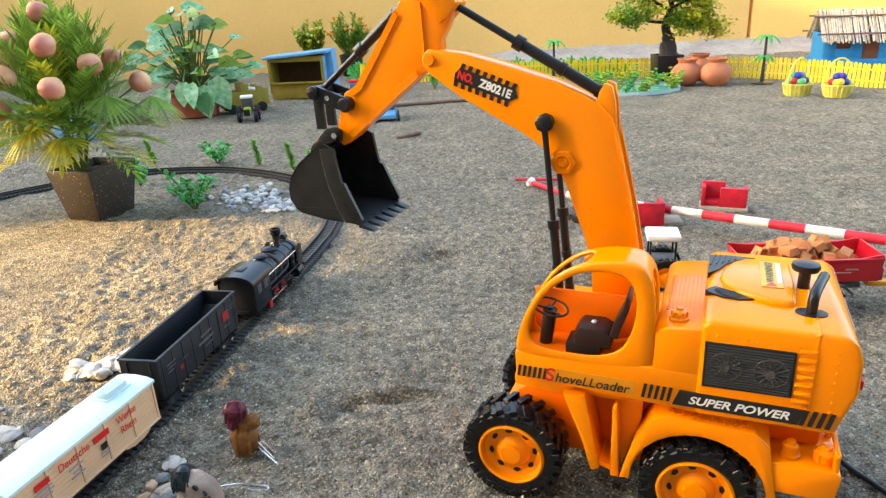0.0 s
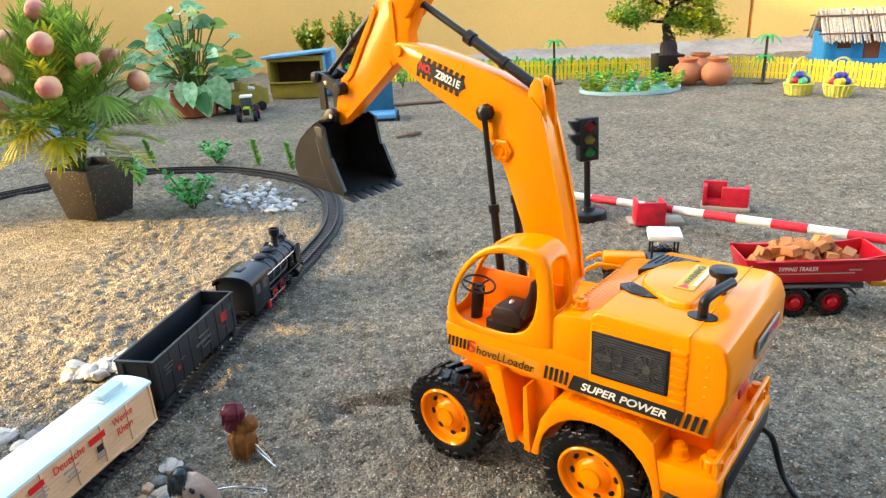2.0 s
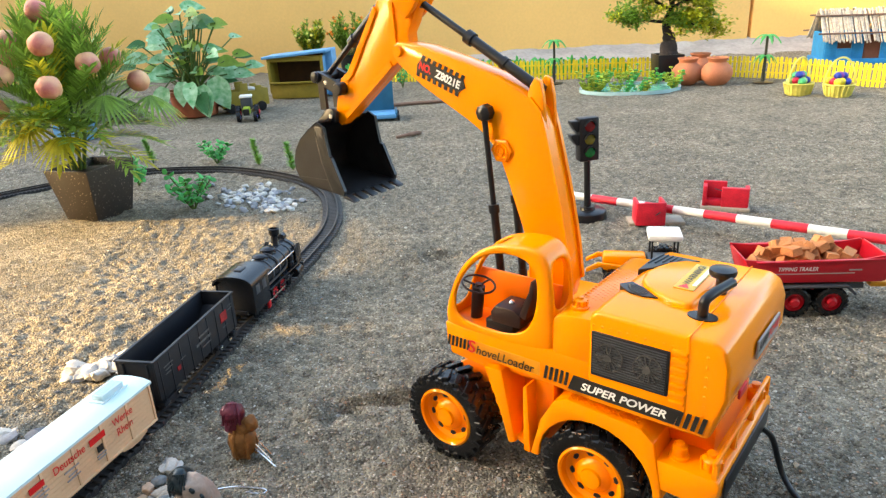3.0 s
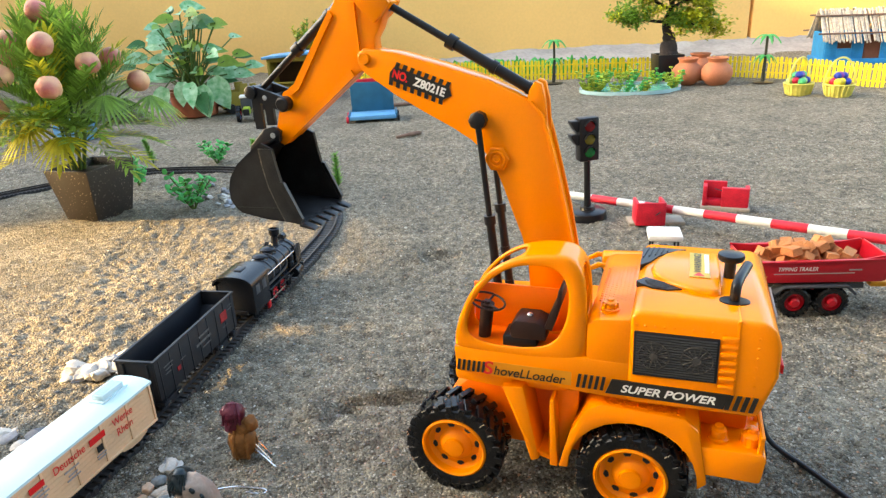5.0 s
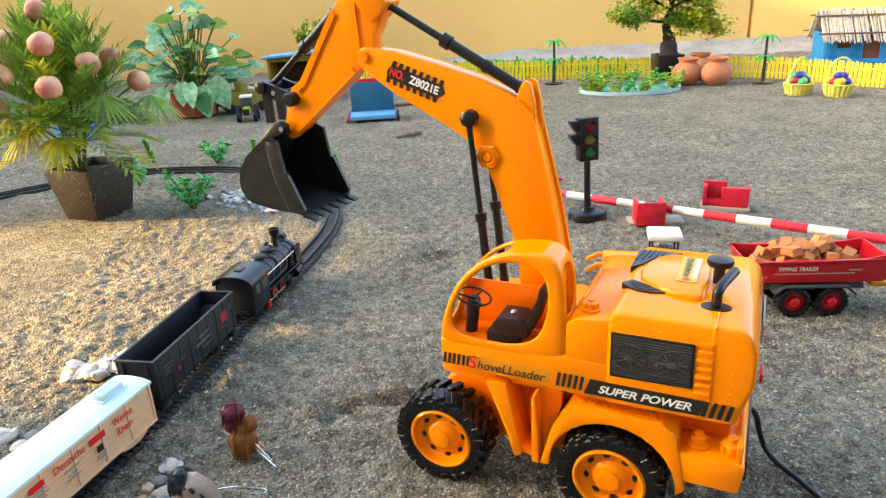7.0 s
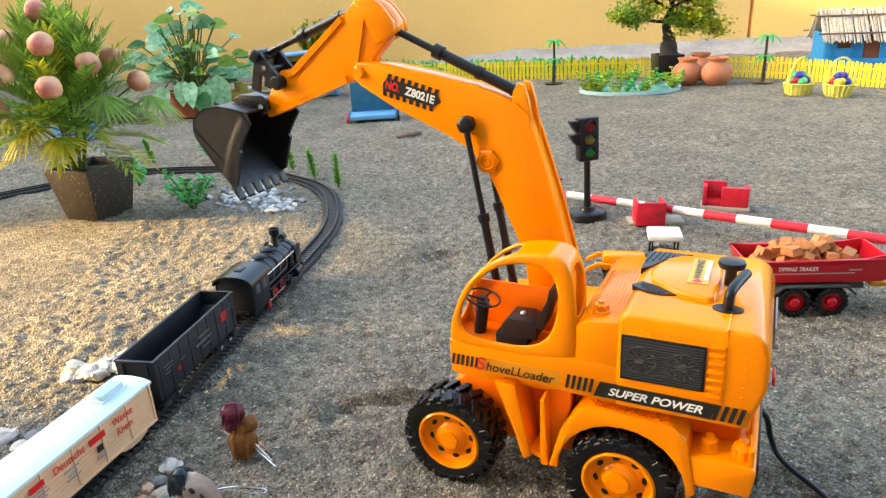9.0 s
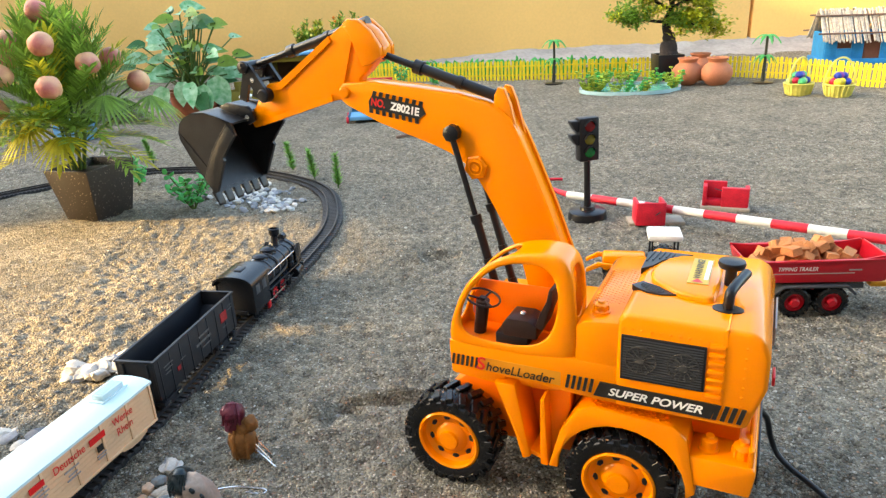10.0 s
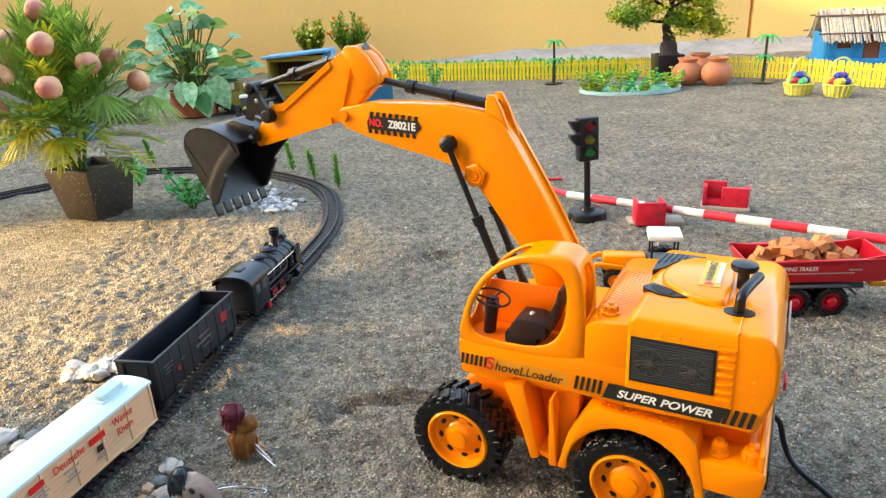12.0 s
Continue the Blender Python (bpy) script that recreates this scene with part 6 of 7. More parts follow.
def build_figures():
    bm = bmesh.new()
    add_blob(bm, (0, 0, 0.016), (0.0105, 0.0095, 0.0170), 3, 0.30, 1)
    add_blob(bm, (0.0095, -0.002, 0.033), (0.0058, 0.0060, 0.0075), 2, 0.35, 3)
    add_blob(bm, (0.0035, -0.001, 0.030), (0.0070, 0.0070, 0.0070), 2, 0.35, 8)
    for k in range(6):
        a = k * 1.05
        add_tube(bm, [(0.0085 * math.cos(a), 0.0080 * math.sin(a), 0.004), (0.0108 * math.cos(a), 0.0098 * math.sin(a), 0.016), (0.0060 * math.cos(a), 0.0060 * math.sin(a), 0.029)], 0.0016, 5)
    wood = len(bm.faces)
    add_blob(bm, (-0.0035, 0.0, 0.0415), (0.0092, 0.0085, 0.0085), 3, 0.25, 5)
    add_blob(bm, (-0.0055, 0.001, 0.0335), (0.0068, 0.0072, 0.0100), 2, 0.3, 6)
    for k in range(5):
        add_tube(bm, [(-0.010 + k * 0.0032, -0.0075, 0.036), (-0.009 + k * 0.0030, -0.0070, 0.0445), (-0.007 + k * 0.0018, -0.001, 0.0505)], 0.0011, 5)
    tagged(two_tone("carved_figure", bm, wood, pose(-0.164, 0.441, -0.001), CARVED_WOOD, MAROON), "small carved brown wooden figure with a maroon hood", "carving")
    for a, b in (((-0.158, 0.441, 0.016), (-0.141, 0.432, 0.001)), ((-0.157, 0.440, 0.010), (-0.136, 0.424, 0.001)), ((-0.158, 0.443, 0.020), (-0.143, 0.440, 0.001))):
        tagged(part("steel_wire", rod(a, b, 0.0007, seg=8), CHROME), "thin bent steel wire leaning on the carving", "wire", "steel wires")
    bm = bmesh.new()
    add_blob(bm, (0.006, 0, 0.014), (0.0095, 0.0105, 0.0185), 3, 0.30, 7, Matrix.Rotation(radians(-28), 4, "Y"))
    add_blob(bm, (-0.006, -0.004, 0.010), (0.0050, 0.0060, 0.0110), 2, 0.3, 4)
    pale = len(bm.faces)
    add_blob(bm, (-0.0055, 0.002, 0.0225), (0.0085, 0.0105, 0.0105), 3, 0.35, 9, Matrix.Rotation(radians(-35), 4, "Y"))
    for k in range(6):
        add_tube(bm, [(-0.0125 + k * 0.0024, -0.0050, 0.0165 + k * 0.0008), (-0.0110 + k * 0.0022, -0.0085, 0.0240), (-0.0080 + k * 0.0014, -0.0030, 0.0325)], 0.0010, 5)
    for dx, dz, s, tall in ((0.0055, 0.0235, 0.0018, 1.5), (0.0115, 0.0185, 0.0011, 2.2), (0.0105, 0.0130, 0.0015, 1.6), (0.0140, 0.0135, 0.0009, 2.4)):
        add_blob(bm, (dx, -0.0098, dz), (s, 0.0016, s * tall), 2, 0.3, 3, Matrix.Rotation(radians(-25), 4, "Y"))
    tagged(two_tone("painted_figure", bm, pale, pose(-0.186, 0.385, 0.0), mat("pale_painted_wood", (0.46, 0.36, 0.29), 0.55, vary=0.3, scale=90, bump=0.3), mat("dark_teal_paint", (0.012, 0.025, 0.03), 0.3, vary=0.4, scale=150, bump=0.4, grain=350, dist=0.001)), "pale painted carving with dark glossy cap and black marks", "carving")
    w = smooth_path([(-0.176, 0.400, 0.003), (-0.160, 0.402, 0.003), (-0.142, 0.399, 0.003), (-0.137, 0.396, 0.003), (-0.140, 0.393, 0.003), (-0.152, 0.396, 0.003)], 5)
    tagged(part("steel_wire", tube(w, 0.0008, 6), CHROME), "thin looped steel wire lying on the sand", "wire", "steel wires")


build_figures()


# ---- pebbles
def build_pebbles():
    rng = random.Random(11)
    shapes = []
    for k in range(6):
        me = part("pebble", blob((0, 0, 0), (0.010, 0.0075, 0.0055), 2, 0.55, k + 1), PEBBLE_WHITE if k < 4 else PEBBLE_GREY)
        shapes.append(me)
    used = set()
    spots = []
    for cx, cy, sx, sy, n, sc in ((-0.345, 0.585, 0.035, 0.022, 34, 0.80), (-0.312, 0.640, 0.014, 0.030, 12, 0.6), (-0.385, 0.480, 0.028, 0.020, 22, 0.8), (-0.222, 0.432, 0.008, 0.008, 4, 0.7), (-0.345, 1.20, 0.050, 0.050, 110, 0.62), (-0.285, 1.12, 0.025, 0.040, 60, 0.62)):
        for i in range(n):
            spots.append((rng.gauss(cx, sx * 0.6), rng.gauss(cy, sy * 0.6), sc * rng.uniform(0.6, 1.35), cy < 0.7))
    for i, (x, y, s, near) in enumerate(spots):
        # keep the track bed clear
        line = min(abs(x - (-0.2615 + 0.2 * (yy - 0.494))) for yy in (y,)) if y < 0.9 else 1.0
        if line < 0.020:
            continue
        k = rng.randrange(6) if y < 1 else rng.choice((1, 3, 4, 5))
        m = pose(x, y, 0.0035 * s, rng.uniform(-25, 25), rng.uniform(-25, 25), rng.uniform(0, 360))
        if k not in used:
            ob = shapes[k]
            ob.matrix_basis = m
            used.add(k)
        else:
            ob = copy_thing(shapes[k], m)
        ob.scale = (s, s, s)
        tagged(ob, "smooth white pebble beside the toy track" if k < 4 else "smooth blue-grey pebble beside the toy track", "pebble", "pebbles by the track")


build_pebbles()


def build_shells():
    rows = ((-0.2130, 0.3990, 20, (0.60, 0.52, 0.42), 1.5), (-0.2085, 0.3930, 28, (0.55, 0.46, 0.36), 1.4), (-0.2240, 0.4010, -60, (0.62, 0.42, 0.28), 0.9), (-0.2270, 0.3890, 48, (0.50, 0.33, 0.20), 1.2), (-0.2180, 0.3870, -70, (0.30, 0.26, 0.22), 1.0), (-0.2060, 0.3870, 15, (0.20, 0.23, 0.24), 1.5), (-0.1985, 0.3990, 80, (0.66, 0.65, 0.62), 1.1), (-0.2200, 0.4100, 10, (0.24, 0.27, 0.28), 1.0))
    for i, (x, y, turn, c, long) in enumerate(rows):
        m = mat("river_stone", c, 0.6, vary=0.3, scale=150, bump=0.25)
        ob = part("long_pebble", blob((0, 0, 0), (0.0062 * long, 0.0042, 0.0038), 3, 0.35, i + 2), m, None, m=pose(x, y, 0.0042 + 0.0012 * (i % 3), 0, -12, turn))
        tagged(ob, "smooth elongated stone in a small heap by the track", "pebble", "stones beside the carving")


build_shells()


def grain_material():
    m = mat("loose_grains", (0.30, 0.28, 0.24), 0.8, vary=0.3)
    n, link = m.node_tree.nodes, m.node_tree.links.new
    ramp = n.new("ShaderNodeValToRGB")
    els = ramp.color_ramp.elements
    els[0].color, els[1].color = (0.13, 0.110, 0.085, 1), (0.54, 0.51, 0.43, 1)
    for p, c in ((0.15, (0.20, 0.18, 0.15)), (0.35, (0.31, 0.275, 0.21)), (0.55, (0.23, 0.24, 0.24)), (0.68, (0.36, 0.315, 0.235)), (0.80, (0.36, 0.20, 0.11)), (0.86, (0.42, 0.39, 0.33))):
        els.new(p).color = (*c, 1)
    link(n.new("ShaderNodeNewGeometry").outputs["Random Per Island"], ramp.inputs["Fac"])
    link(ramp.outputs["Color"], n["Principled BSDF"].inputs["Base Color"])
    return m


def build_grains():
    rng = np.random.default_rng(3)
    n = 60000
    y = 0.30 + 1.25 * rng.random(n) ** 1.7
    x = (rng.random(n) - 0.5) * (1.35 * y + 0.25)
    s = 0.00045 + 0.0011 * rng.random(n) ** 3
    s[::90] *= 2.2
    base = np.array(((1, 0, 0), (-1, 0, 0), (0, 1, 0), (0, -1, 0), (0, 0, 1), (0, 0, -1)), float)
    tri = np.array(((0, 2, 4), (2, 1, 4), (1, 3, 4), (3, 0, 4), (2, 0, 5), (1, 2, 5), (3, 1, 5), (0, 3, 5)))
    ang = rng.random(n) * 6.283
    ca, sa = np.cos(ang), np.sin(ang)
    v = base[None] * s[:, None, None] * (0.6 + 0.8 * rng.random((n, 6, 1))) * np.array((1.2, 0.9, 0.75))
    vx = v[..., 0] * ca[:, None] - v[..., 1] * sa[:, None]
    vy = v[..., 0] * sa[:, None] + v[..., 1] * ca[:, None]
    z = np.array([ground_height(a, b) for a, b in zip(x, y)])
    vv = np.stack((vx + x[:, None], vy + y[:, None], v[..., 2] + z[:, None] + s[:, None] * 0.3), -1).reshape(-1, 3)
    ff = (tri[None] + (np.arange(n) * 6)[:, None, None]).reshape(-1, 3)
    me = bpy.data.meshes.new("sand_grains")
    me.from_pydata(vv.tolist(), [], ff.tolist())
    me.materials.append(grain_material())
    tagged(new("sand_grains", me), "loose coarse sand grains and grit", "grit", kind="stuff")


build_grains()


# ---- plants
class Blades:
    """Collects folded leaf blades into one mesh."""

    def __init__(self):
        self.v, self.f = [], []

    def add(self, root, way, up, length, width, droop=0.0, steps=3):
        way, up = way.normalized(), up.normalized()
        side = way.cross(up)
        if side.length < 1e-4:
            side = Vector((1, 0, 0))
        side.normalize()
        up = side.cross(way).normalized()
        prev = None
        for i in range(steps + 1):
            u = i / steps
            c = root + way * (length * u) - Vector((0, 0, 1)) * (droop * length * u * u)
            w = width * math.sin(math.pi * (0.16 + 0.84 * u)) if i < steps else 0.0
            k = len(self.v)
            if i == steps:
                self.v += [c]
                self.f += [(prev, k, prev + 1), (prev + 1, k, prev + 2)]
            else:
                self.v += [c - side * w + up * w * 0.25, c, c + side * w + up * w * 0.25]
                if prev is not None:
                    self.f += [(prev, k, k + 1, prev + 1), (prev + 1, k + 1, k + 2, prev + 2)]
                prev = k

    def part(self, name, material, parent, label=""):
        me = bpy.data.meshes.new(name)
        me.from_pydata([tuple(p) for p in self.v], [], self.f)
        me.materials.append(material)
        me.shade_smooth()
        ob = new(name, me)
        ob.parent = parent
        if label:
            ob["label"] = label
        return ob


def build_peach_plant():
    o = Vector((-0.593, 1.132, 0.0))
    t = thing("potted_peach_plant", pose(*o), "artificial peach plant with feathery green fronds in a black square pot", "potted plant")
    rng = random.Random(21)
    # square tapering pot
    turn = Matrix.Rotation(radians(71), 4, "Z")
    bm = bmesh.new()
    rings = []
    for sx, sy, z in ((0.040, 0.032, -0.004), (0.054, 0.046, 0.090), (0.049, 0.041, 0.090), (0.046, 0.038, 0.076)):
        rings.append([bm.verts.new(turn @ Vector((a * sx, b * sy, z))) for a, b in ((-1, -1), (1, -1), (1, 1), (-1, 1))])
    bm.faces.new(rings[0][::-1]), bm.faces.new(rings[-1])
    for a, b in zip(rings, rings[1:]):
        for i in range(4):
            bm.faces.new((a[i], a[(i + 1) % 4], b[(i + 1) % 4], b[i]))
    bmesh.ops.recalc_face_normals(bm, faces=bm.faces)
    part("pot", bevel(bm, 0.0015), POT_BLACK, t, "black square speckled plastic pot")
    soil = bmesh.new()
    add_blob(soil, (0, 0, 0.074), (0.040, 0.036, 0.010), 2, 0.3, 3)
    part("pot_soil", soil, mat("dark_soil", (0.06, 0.045, 0.03), 0.9, vary=0.4, scale=90, bump=0.5), t)
    core = Vector((-0.012, -0.012, 0.085))
    for k in range(7):
        a = k * 0.9
        top = core + Vector((0.03 * math.cos(a), 0.03 * math.sin(a), 0.10 + 0.02 * (k % 3)))
        part("stem", tube([core + Vector((0.008 * math.cos(a), 0.008 * math.sin(a), 0)), core.lerp(top, 0.6) + Vector((0.006, 0, 0)), top], [0.003, 0.0024, 0.0018], 6), STEM, t)
    # feathery upright fronds
    for k in range(175):
        az = rng.uniform(0, 6.2832)
        el = radians(rng.uniform(2, 88)) if k > 30 else radians(rng.uniform(-12, 30))
        d = Vector((math.cos(az) * math.cos(el) * 1.02, math.sin(az) * math.cos(el) * 0.85, math.sin(el)))
        start = core + Vector((d.x * 0.03, d.y * 0.03, 0.055 + d.z * 0.055))
        ln = rng.uniform(0.095, 0.125) if el < 0.6 else rng.uniform(0.10, 0.135)
        bl = Blades()
        bow = 0.32 * math.cos(el)
        pts = []
        for i in range(25):
            u = i / 24
            pts.append(start + d * (ln * u) + Vector((0, 0, 0.03 * u)) - Vector((0, 0, 1)) * (bow * ln * u * u))
        for i in range(5, 25):
            u = i / 24
            w = (pts[i] - pts[i - 1]).normalized()
            side = w.cross(Vector((0, 0, 1)))
            if side.length < 0.05:
                side = Vector((1, 0, 0))
            side.normalize()
            nrm = side.cross(w)
            ll = 0.036 * (1.0 - 0.45 * abs(u - 0.55)) * rng.uniform(0.85, 1.1)
            for s in (1, -1):
                bl.add(pts[i], w * 0.95 + side * s * rng.uniform(0.55, 1.0) + nrm * rng.uniform(0.05, 0.6), nrm, ll * rng.uniform(0.7, 1.0), 0.0018, 0.12, 2)
        bl.add(pts[-1], pts[-1] - pts[-2], Vector((0, 0, 1)), 0.030, 0.0035, 0.1, 2)
        # half of the low fronds get the yellow that stands for sunlight
        low = start.z + d.z * ln < 0.15
        bl.part("frond", LEAF_YELLOW_SUNLIT if (low and rng.random() < 0.5) or rng.random() < 0.10 else LEAF, t)
    # drooping fan leaves near the rim, the yellow ones coloured as if sunlit
    for (x, y, z), spread, m in (((-0.640, 1.04, 0.151), 0.060, LEAF_YELLOW_SUNLIT), ((-0.690, 1.08, 0.165), 0.065, LEAF_YELLOW_SUNLIT), ((-0.575, 1.02, 0.135), 0.055, LEAF_YELLOW_SUNLIT), ((-0.500, 1.06, 0.190), 0.060, LEAF), ((-0.440, 1.11, 0.182), 0.060, LEAF), ((-0.660, 1.20, 0.165), 0.06, LEAF), ((-0.52, 1.20, 0.17), 0.06, LEAF)):
        hub = Vector((x, y, z)) - o
        out = Vector((hub.x, hub.y, 0)).normalized()
        hub = hub - out * 0.018 + Vector((0, 0, 0.018))
        part("fan_stalk", tube([core + Vector((0, 0, 0.03)), core.lerp(hub, 0.6) + Vector((0, 0, 0.02)), hub], 0.0014, 5), STEM, t)
        bl = Blades()
        side = out.cross(Vector((0, 0, 1)))
        for i in range(17):
            a = radians(-105 + 210 * i / 16)
            w = out * math.cos(a) + side * math.sin(a) * 0.95 - Vector((0, 0, 1)) * (0.45 * math.cos(a) + 0.18)
            bl.add(hub, w, Vector((0, 0, 1)) + out * 0.5, spread * (0.85 + 0.15 * math.cos(a)), 0.0027, 0.32, 4)
        bl.part("fan_leaf", m, t, "fan-shaped leaf coloured yellow as if sunlit" if m is LEAF_YELLOW_SUNLIT else "")
    part("red_flower", blob(Vector((-0.715, 1.14, 0.300)) - o, (0.012, 0.012, 0.014), 2, 0.4, 6), FRUIT["red"], t, "bright red artificial flower")
    for x, y, z in ((-0.605, 1.12, 0.336), (-0.650, 1.10, 0.296), (-0.580, 1.16, 0.312), (-0.579, 1.06, 0.291), (-0.537, 1.10, 0.258), (-0.522, 1.15, 0.261), (-0.566, 1.03, 0.232), (-0.491, 1.16, 0.222), (-0.650, 1.06, 0.249), (-0.698, 1.16, 0.265), (-0.683, 1.08, 0.198)):
        p = core + Vector((0, 0, 0.06)) + (Vector((x, y, z)) - o - core - Vector((0, 0, 0.06))) * 1.01 + Vector((0.002, -0.014, -0.002))
        f = blob((0, 0, 0), (0.0182, 0.0176, 0.0172), 3, 0.10, rng.randrange(50))
        for v in f.verts:
            crease = math.exp(-((v.co.x - 0.006) / 0.004) ** 2) * (1 if v.co.y < 0 else 0)
            v.co *= 1 - 0.05 * crease
        fr = part("peach", f, PEACH, t, "blushing red and yellow artificial peach", m=pose(p.x, p.y, p.z, rng.uniform(-40, 40), rng.uniform(-40, 40), rng.uniform(-60, 60)))
        fr.data.shade_smooth()
        part("fruit_stalk", tube([p, p.lerp(core + Vector((0, 0, 0.06)), 0.5), core + Vector((0, 0, 0.06))], 0.0012, 5), STEM, t)


build_peach_plant()


def build_variegated_plant():
    o = Vector((-0.763, 2.185, 0.0))
    t = thing("potted_foliage_plant", pose(*o), "leafy plant with pale veined leaves in a terracotta pot", "potted plant")
    part("pot", lathe([(0, 0), (0.058, 0), (0.064, 0.004), (0.075, 0.066), (0.080, 0.068), (0.081, 0.082), (0.073, 0.083), (0.068, 0.066), (0, 0.064)], 36), mat("red_plastic_pot", (0.36, 0.10, 0.045), 0.5, vary=0.25, scale=40), t, "red-brown round pot")
    rng = random.Random(4)
    for k in range(84):
        az, el = rng.uniform(0, 6.283), radians(rng.uniform(15, 86))
        ln = rng.uniform(0.09, 0.255) * (0.75 + 0.3 * math.sin(el))
        tip = Vector((math.cos(az) * math.cos(el) * ln, math.sin(az) * math.cos(el) * ln, 0.075 + math.sin(el) * ln * 0.98))
        if k < 4:
            tip = Vector((math.cos(az) * 0.095, math.sin(az) * 0.095 - 0.02, rng.uniform(0.06, 0.12)))
        root = Vector((rng.uniform(-0.02, 0.02), rng.uniform(-0.02, 0.02), 0.065))
        part("stalk", tube([root, root.lerp(tip, 0.5) + Vector((0, 0, 0.02)), tip], 0.0022, 5), STEM, t)
        bl = Blades()
        out = Vector((math.cos(az), math.sin(az), 0.25 if k >= 4 else -0.8))
        size = rng.uniform(0.050, 0.080)
        bl.add(tip - out.normalized() * size * 0.3, out, Vector((0, -0.75, 0.65)), size, size * 0.30, 0.30, 6)
        bl.part("leaf", rng.choice((LEAF_PALE, LEAF_PALE, LEAF_DARK, LEAF)), t)
    for x, y, z, s in ((0.05, -0.085, 0.10, 0.095), (0.085, -0.06, 0.12, 0.10), (-0.06, -0.07, 0.10, 0.075), (0.0, -0.085, 0.115, 0.07)):
        bl = Blades()
        p = Vector((x, y, z))
        bl.add(p, Vector((x * 0.4, y * 0.3, -0.06)), Vector((0, -1, 0.4)), s, s * 0.36, 0.1, 6)
        bl.part("leaf", LEAF_PALE, t, "large drooping veined leaf")
        part("stalk", tube([Vector((0, 0, 0.065)), Vector((x * 0.6, y * 0.6, z + 0.03)), p], 0.0022, 5), STEM, t)


build_variegated_plant()


def build_bonsai():
    o = Vector((0.832, 2.465, 0.0))
    t = thing("bonsai_tree", pose(*o), "bonsai tree with gnarled trunk in a black square pot", "bonsai")
    bm = bmesh.new()
    rings = []
    for s, z in ((0.040, -0.003), (0.046, 0.088), (0.041, 0.088), (0.040, 0.078)):
        rings.append([bm.verts.new((a * s, b * s, z)) for a, b in ((-1, -1), (1, -1), (1, 1), (-1, 1))])
    bm.faces.new(rings[0][::-1]), bm.faces.new(rings[-1])
    for a, b in zip(rings, rings[1:]):
        for i in range(4):
            bm.faces.new((a[i], a[(i + 1) % 4], b[(i + 1) % 4], b[i]))
    bmesh.ops.recalc_face_normals(bm, faces=bm.faces)
    part("pot", bevel(bm, 0.002), BLACK, t, "black square pot")
    part("trunk", tube(smooth_path([(0.005, 0, 0.075), (-0.002, 0, 0.105), (0.004, 0.004, 0.135), (-0.008, 0, 0.165), (-0.012, 0, 0.20), (0.006, 0.006, 0.235), (0.0, 0, 0.285)], 4), [0.034] * 3 + [0.027] * 4 + [0.022] * 4 + [0.015] * 4 + [0.012] * 4 + [0.009] * 4 + [0.006] * 2, 12), BARK, t)
    part("root_flare", blob((0.010, -0.012, 0.105), (0.020, 0.014, 0.032), 2, 0.4, 5), BARK, t)
    limbs = [((-0.010, 0, 0.195), (-0.085, -0.01, 0.205), (-0.175, 0.0, 0.228)), ((0.0, 0, 0.215), (0.060, 0.0, 0.215), (0.120, -0.01, 0.185), (0.165, 0.0, 0.160)), ((0.0, 0, 0.235), (-0.06, 0.02, 0.27), (-0.11, 0.02, 0.29)), ((0.002, 0, 0.24), (0.06, -0.02, 0.268), (0.13, -0.01, 0.25)), ((0, 0, 0.27), (0.03, 0.03, 0.31), (0.06, 0.03, 0.33)), ((0, 0, 0.26), (-0.03, -0.03, 0.31), (-0.05, -0.03, 0.33)), ((0.0, 0, 0.20), (0.03, -0.05, 0.20), (0.06, -0.08, 0.185))]
    for l in limbs:
        part("limb", tube(smooth_path(l, 5), [0.0065 - 0.0045 * i / (5 * (len(l) - 1)) for i in range(5 * (len(l) - 1) + 1)], 7), BARK, t)
    rng = random.Random(17)
    for k in range(150):
        l = smooth_path(limbs[k % len(limbs)], 6)
        c = l[rng.randrange(len(l) // 3, len(l))] + Vector((rng.gauss(0, 0.022), rng.gauss(0, 0.026), rng.gauss(0.006, 0.016)))
        bl = Blades()
        for j in range(62):
            p = c + Vector((rng.gauss(0, 0.0165), rng.gauss(0, 0.0165), rng.gauss(0, 0.0100)))
            bl.add(p, Vector((rng.uniform(-1, 1), rng.uniform(-1, 1), rng.uniform(-0.3, 0.9))), Vector((rng.uniform(-0.4, 0.4), rng.uniform(-0.4, 0.4), 1)), rng.uniform(0.011, 0.019), 0.0045, 0.1, 2)
        bl.part("foliage", LEAF_YELLOW_SUNLIT if (c.x > 0.03 and rng.random() < 0.6) or rng.random() < 0.35 else LEAF, t)


build_bonsai()


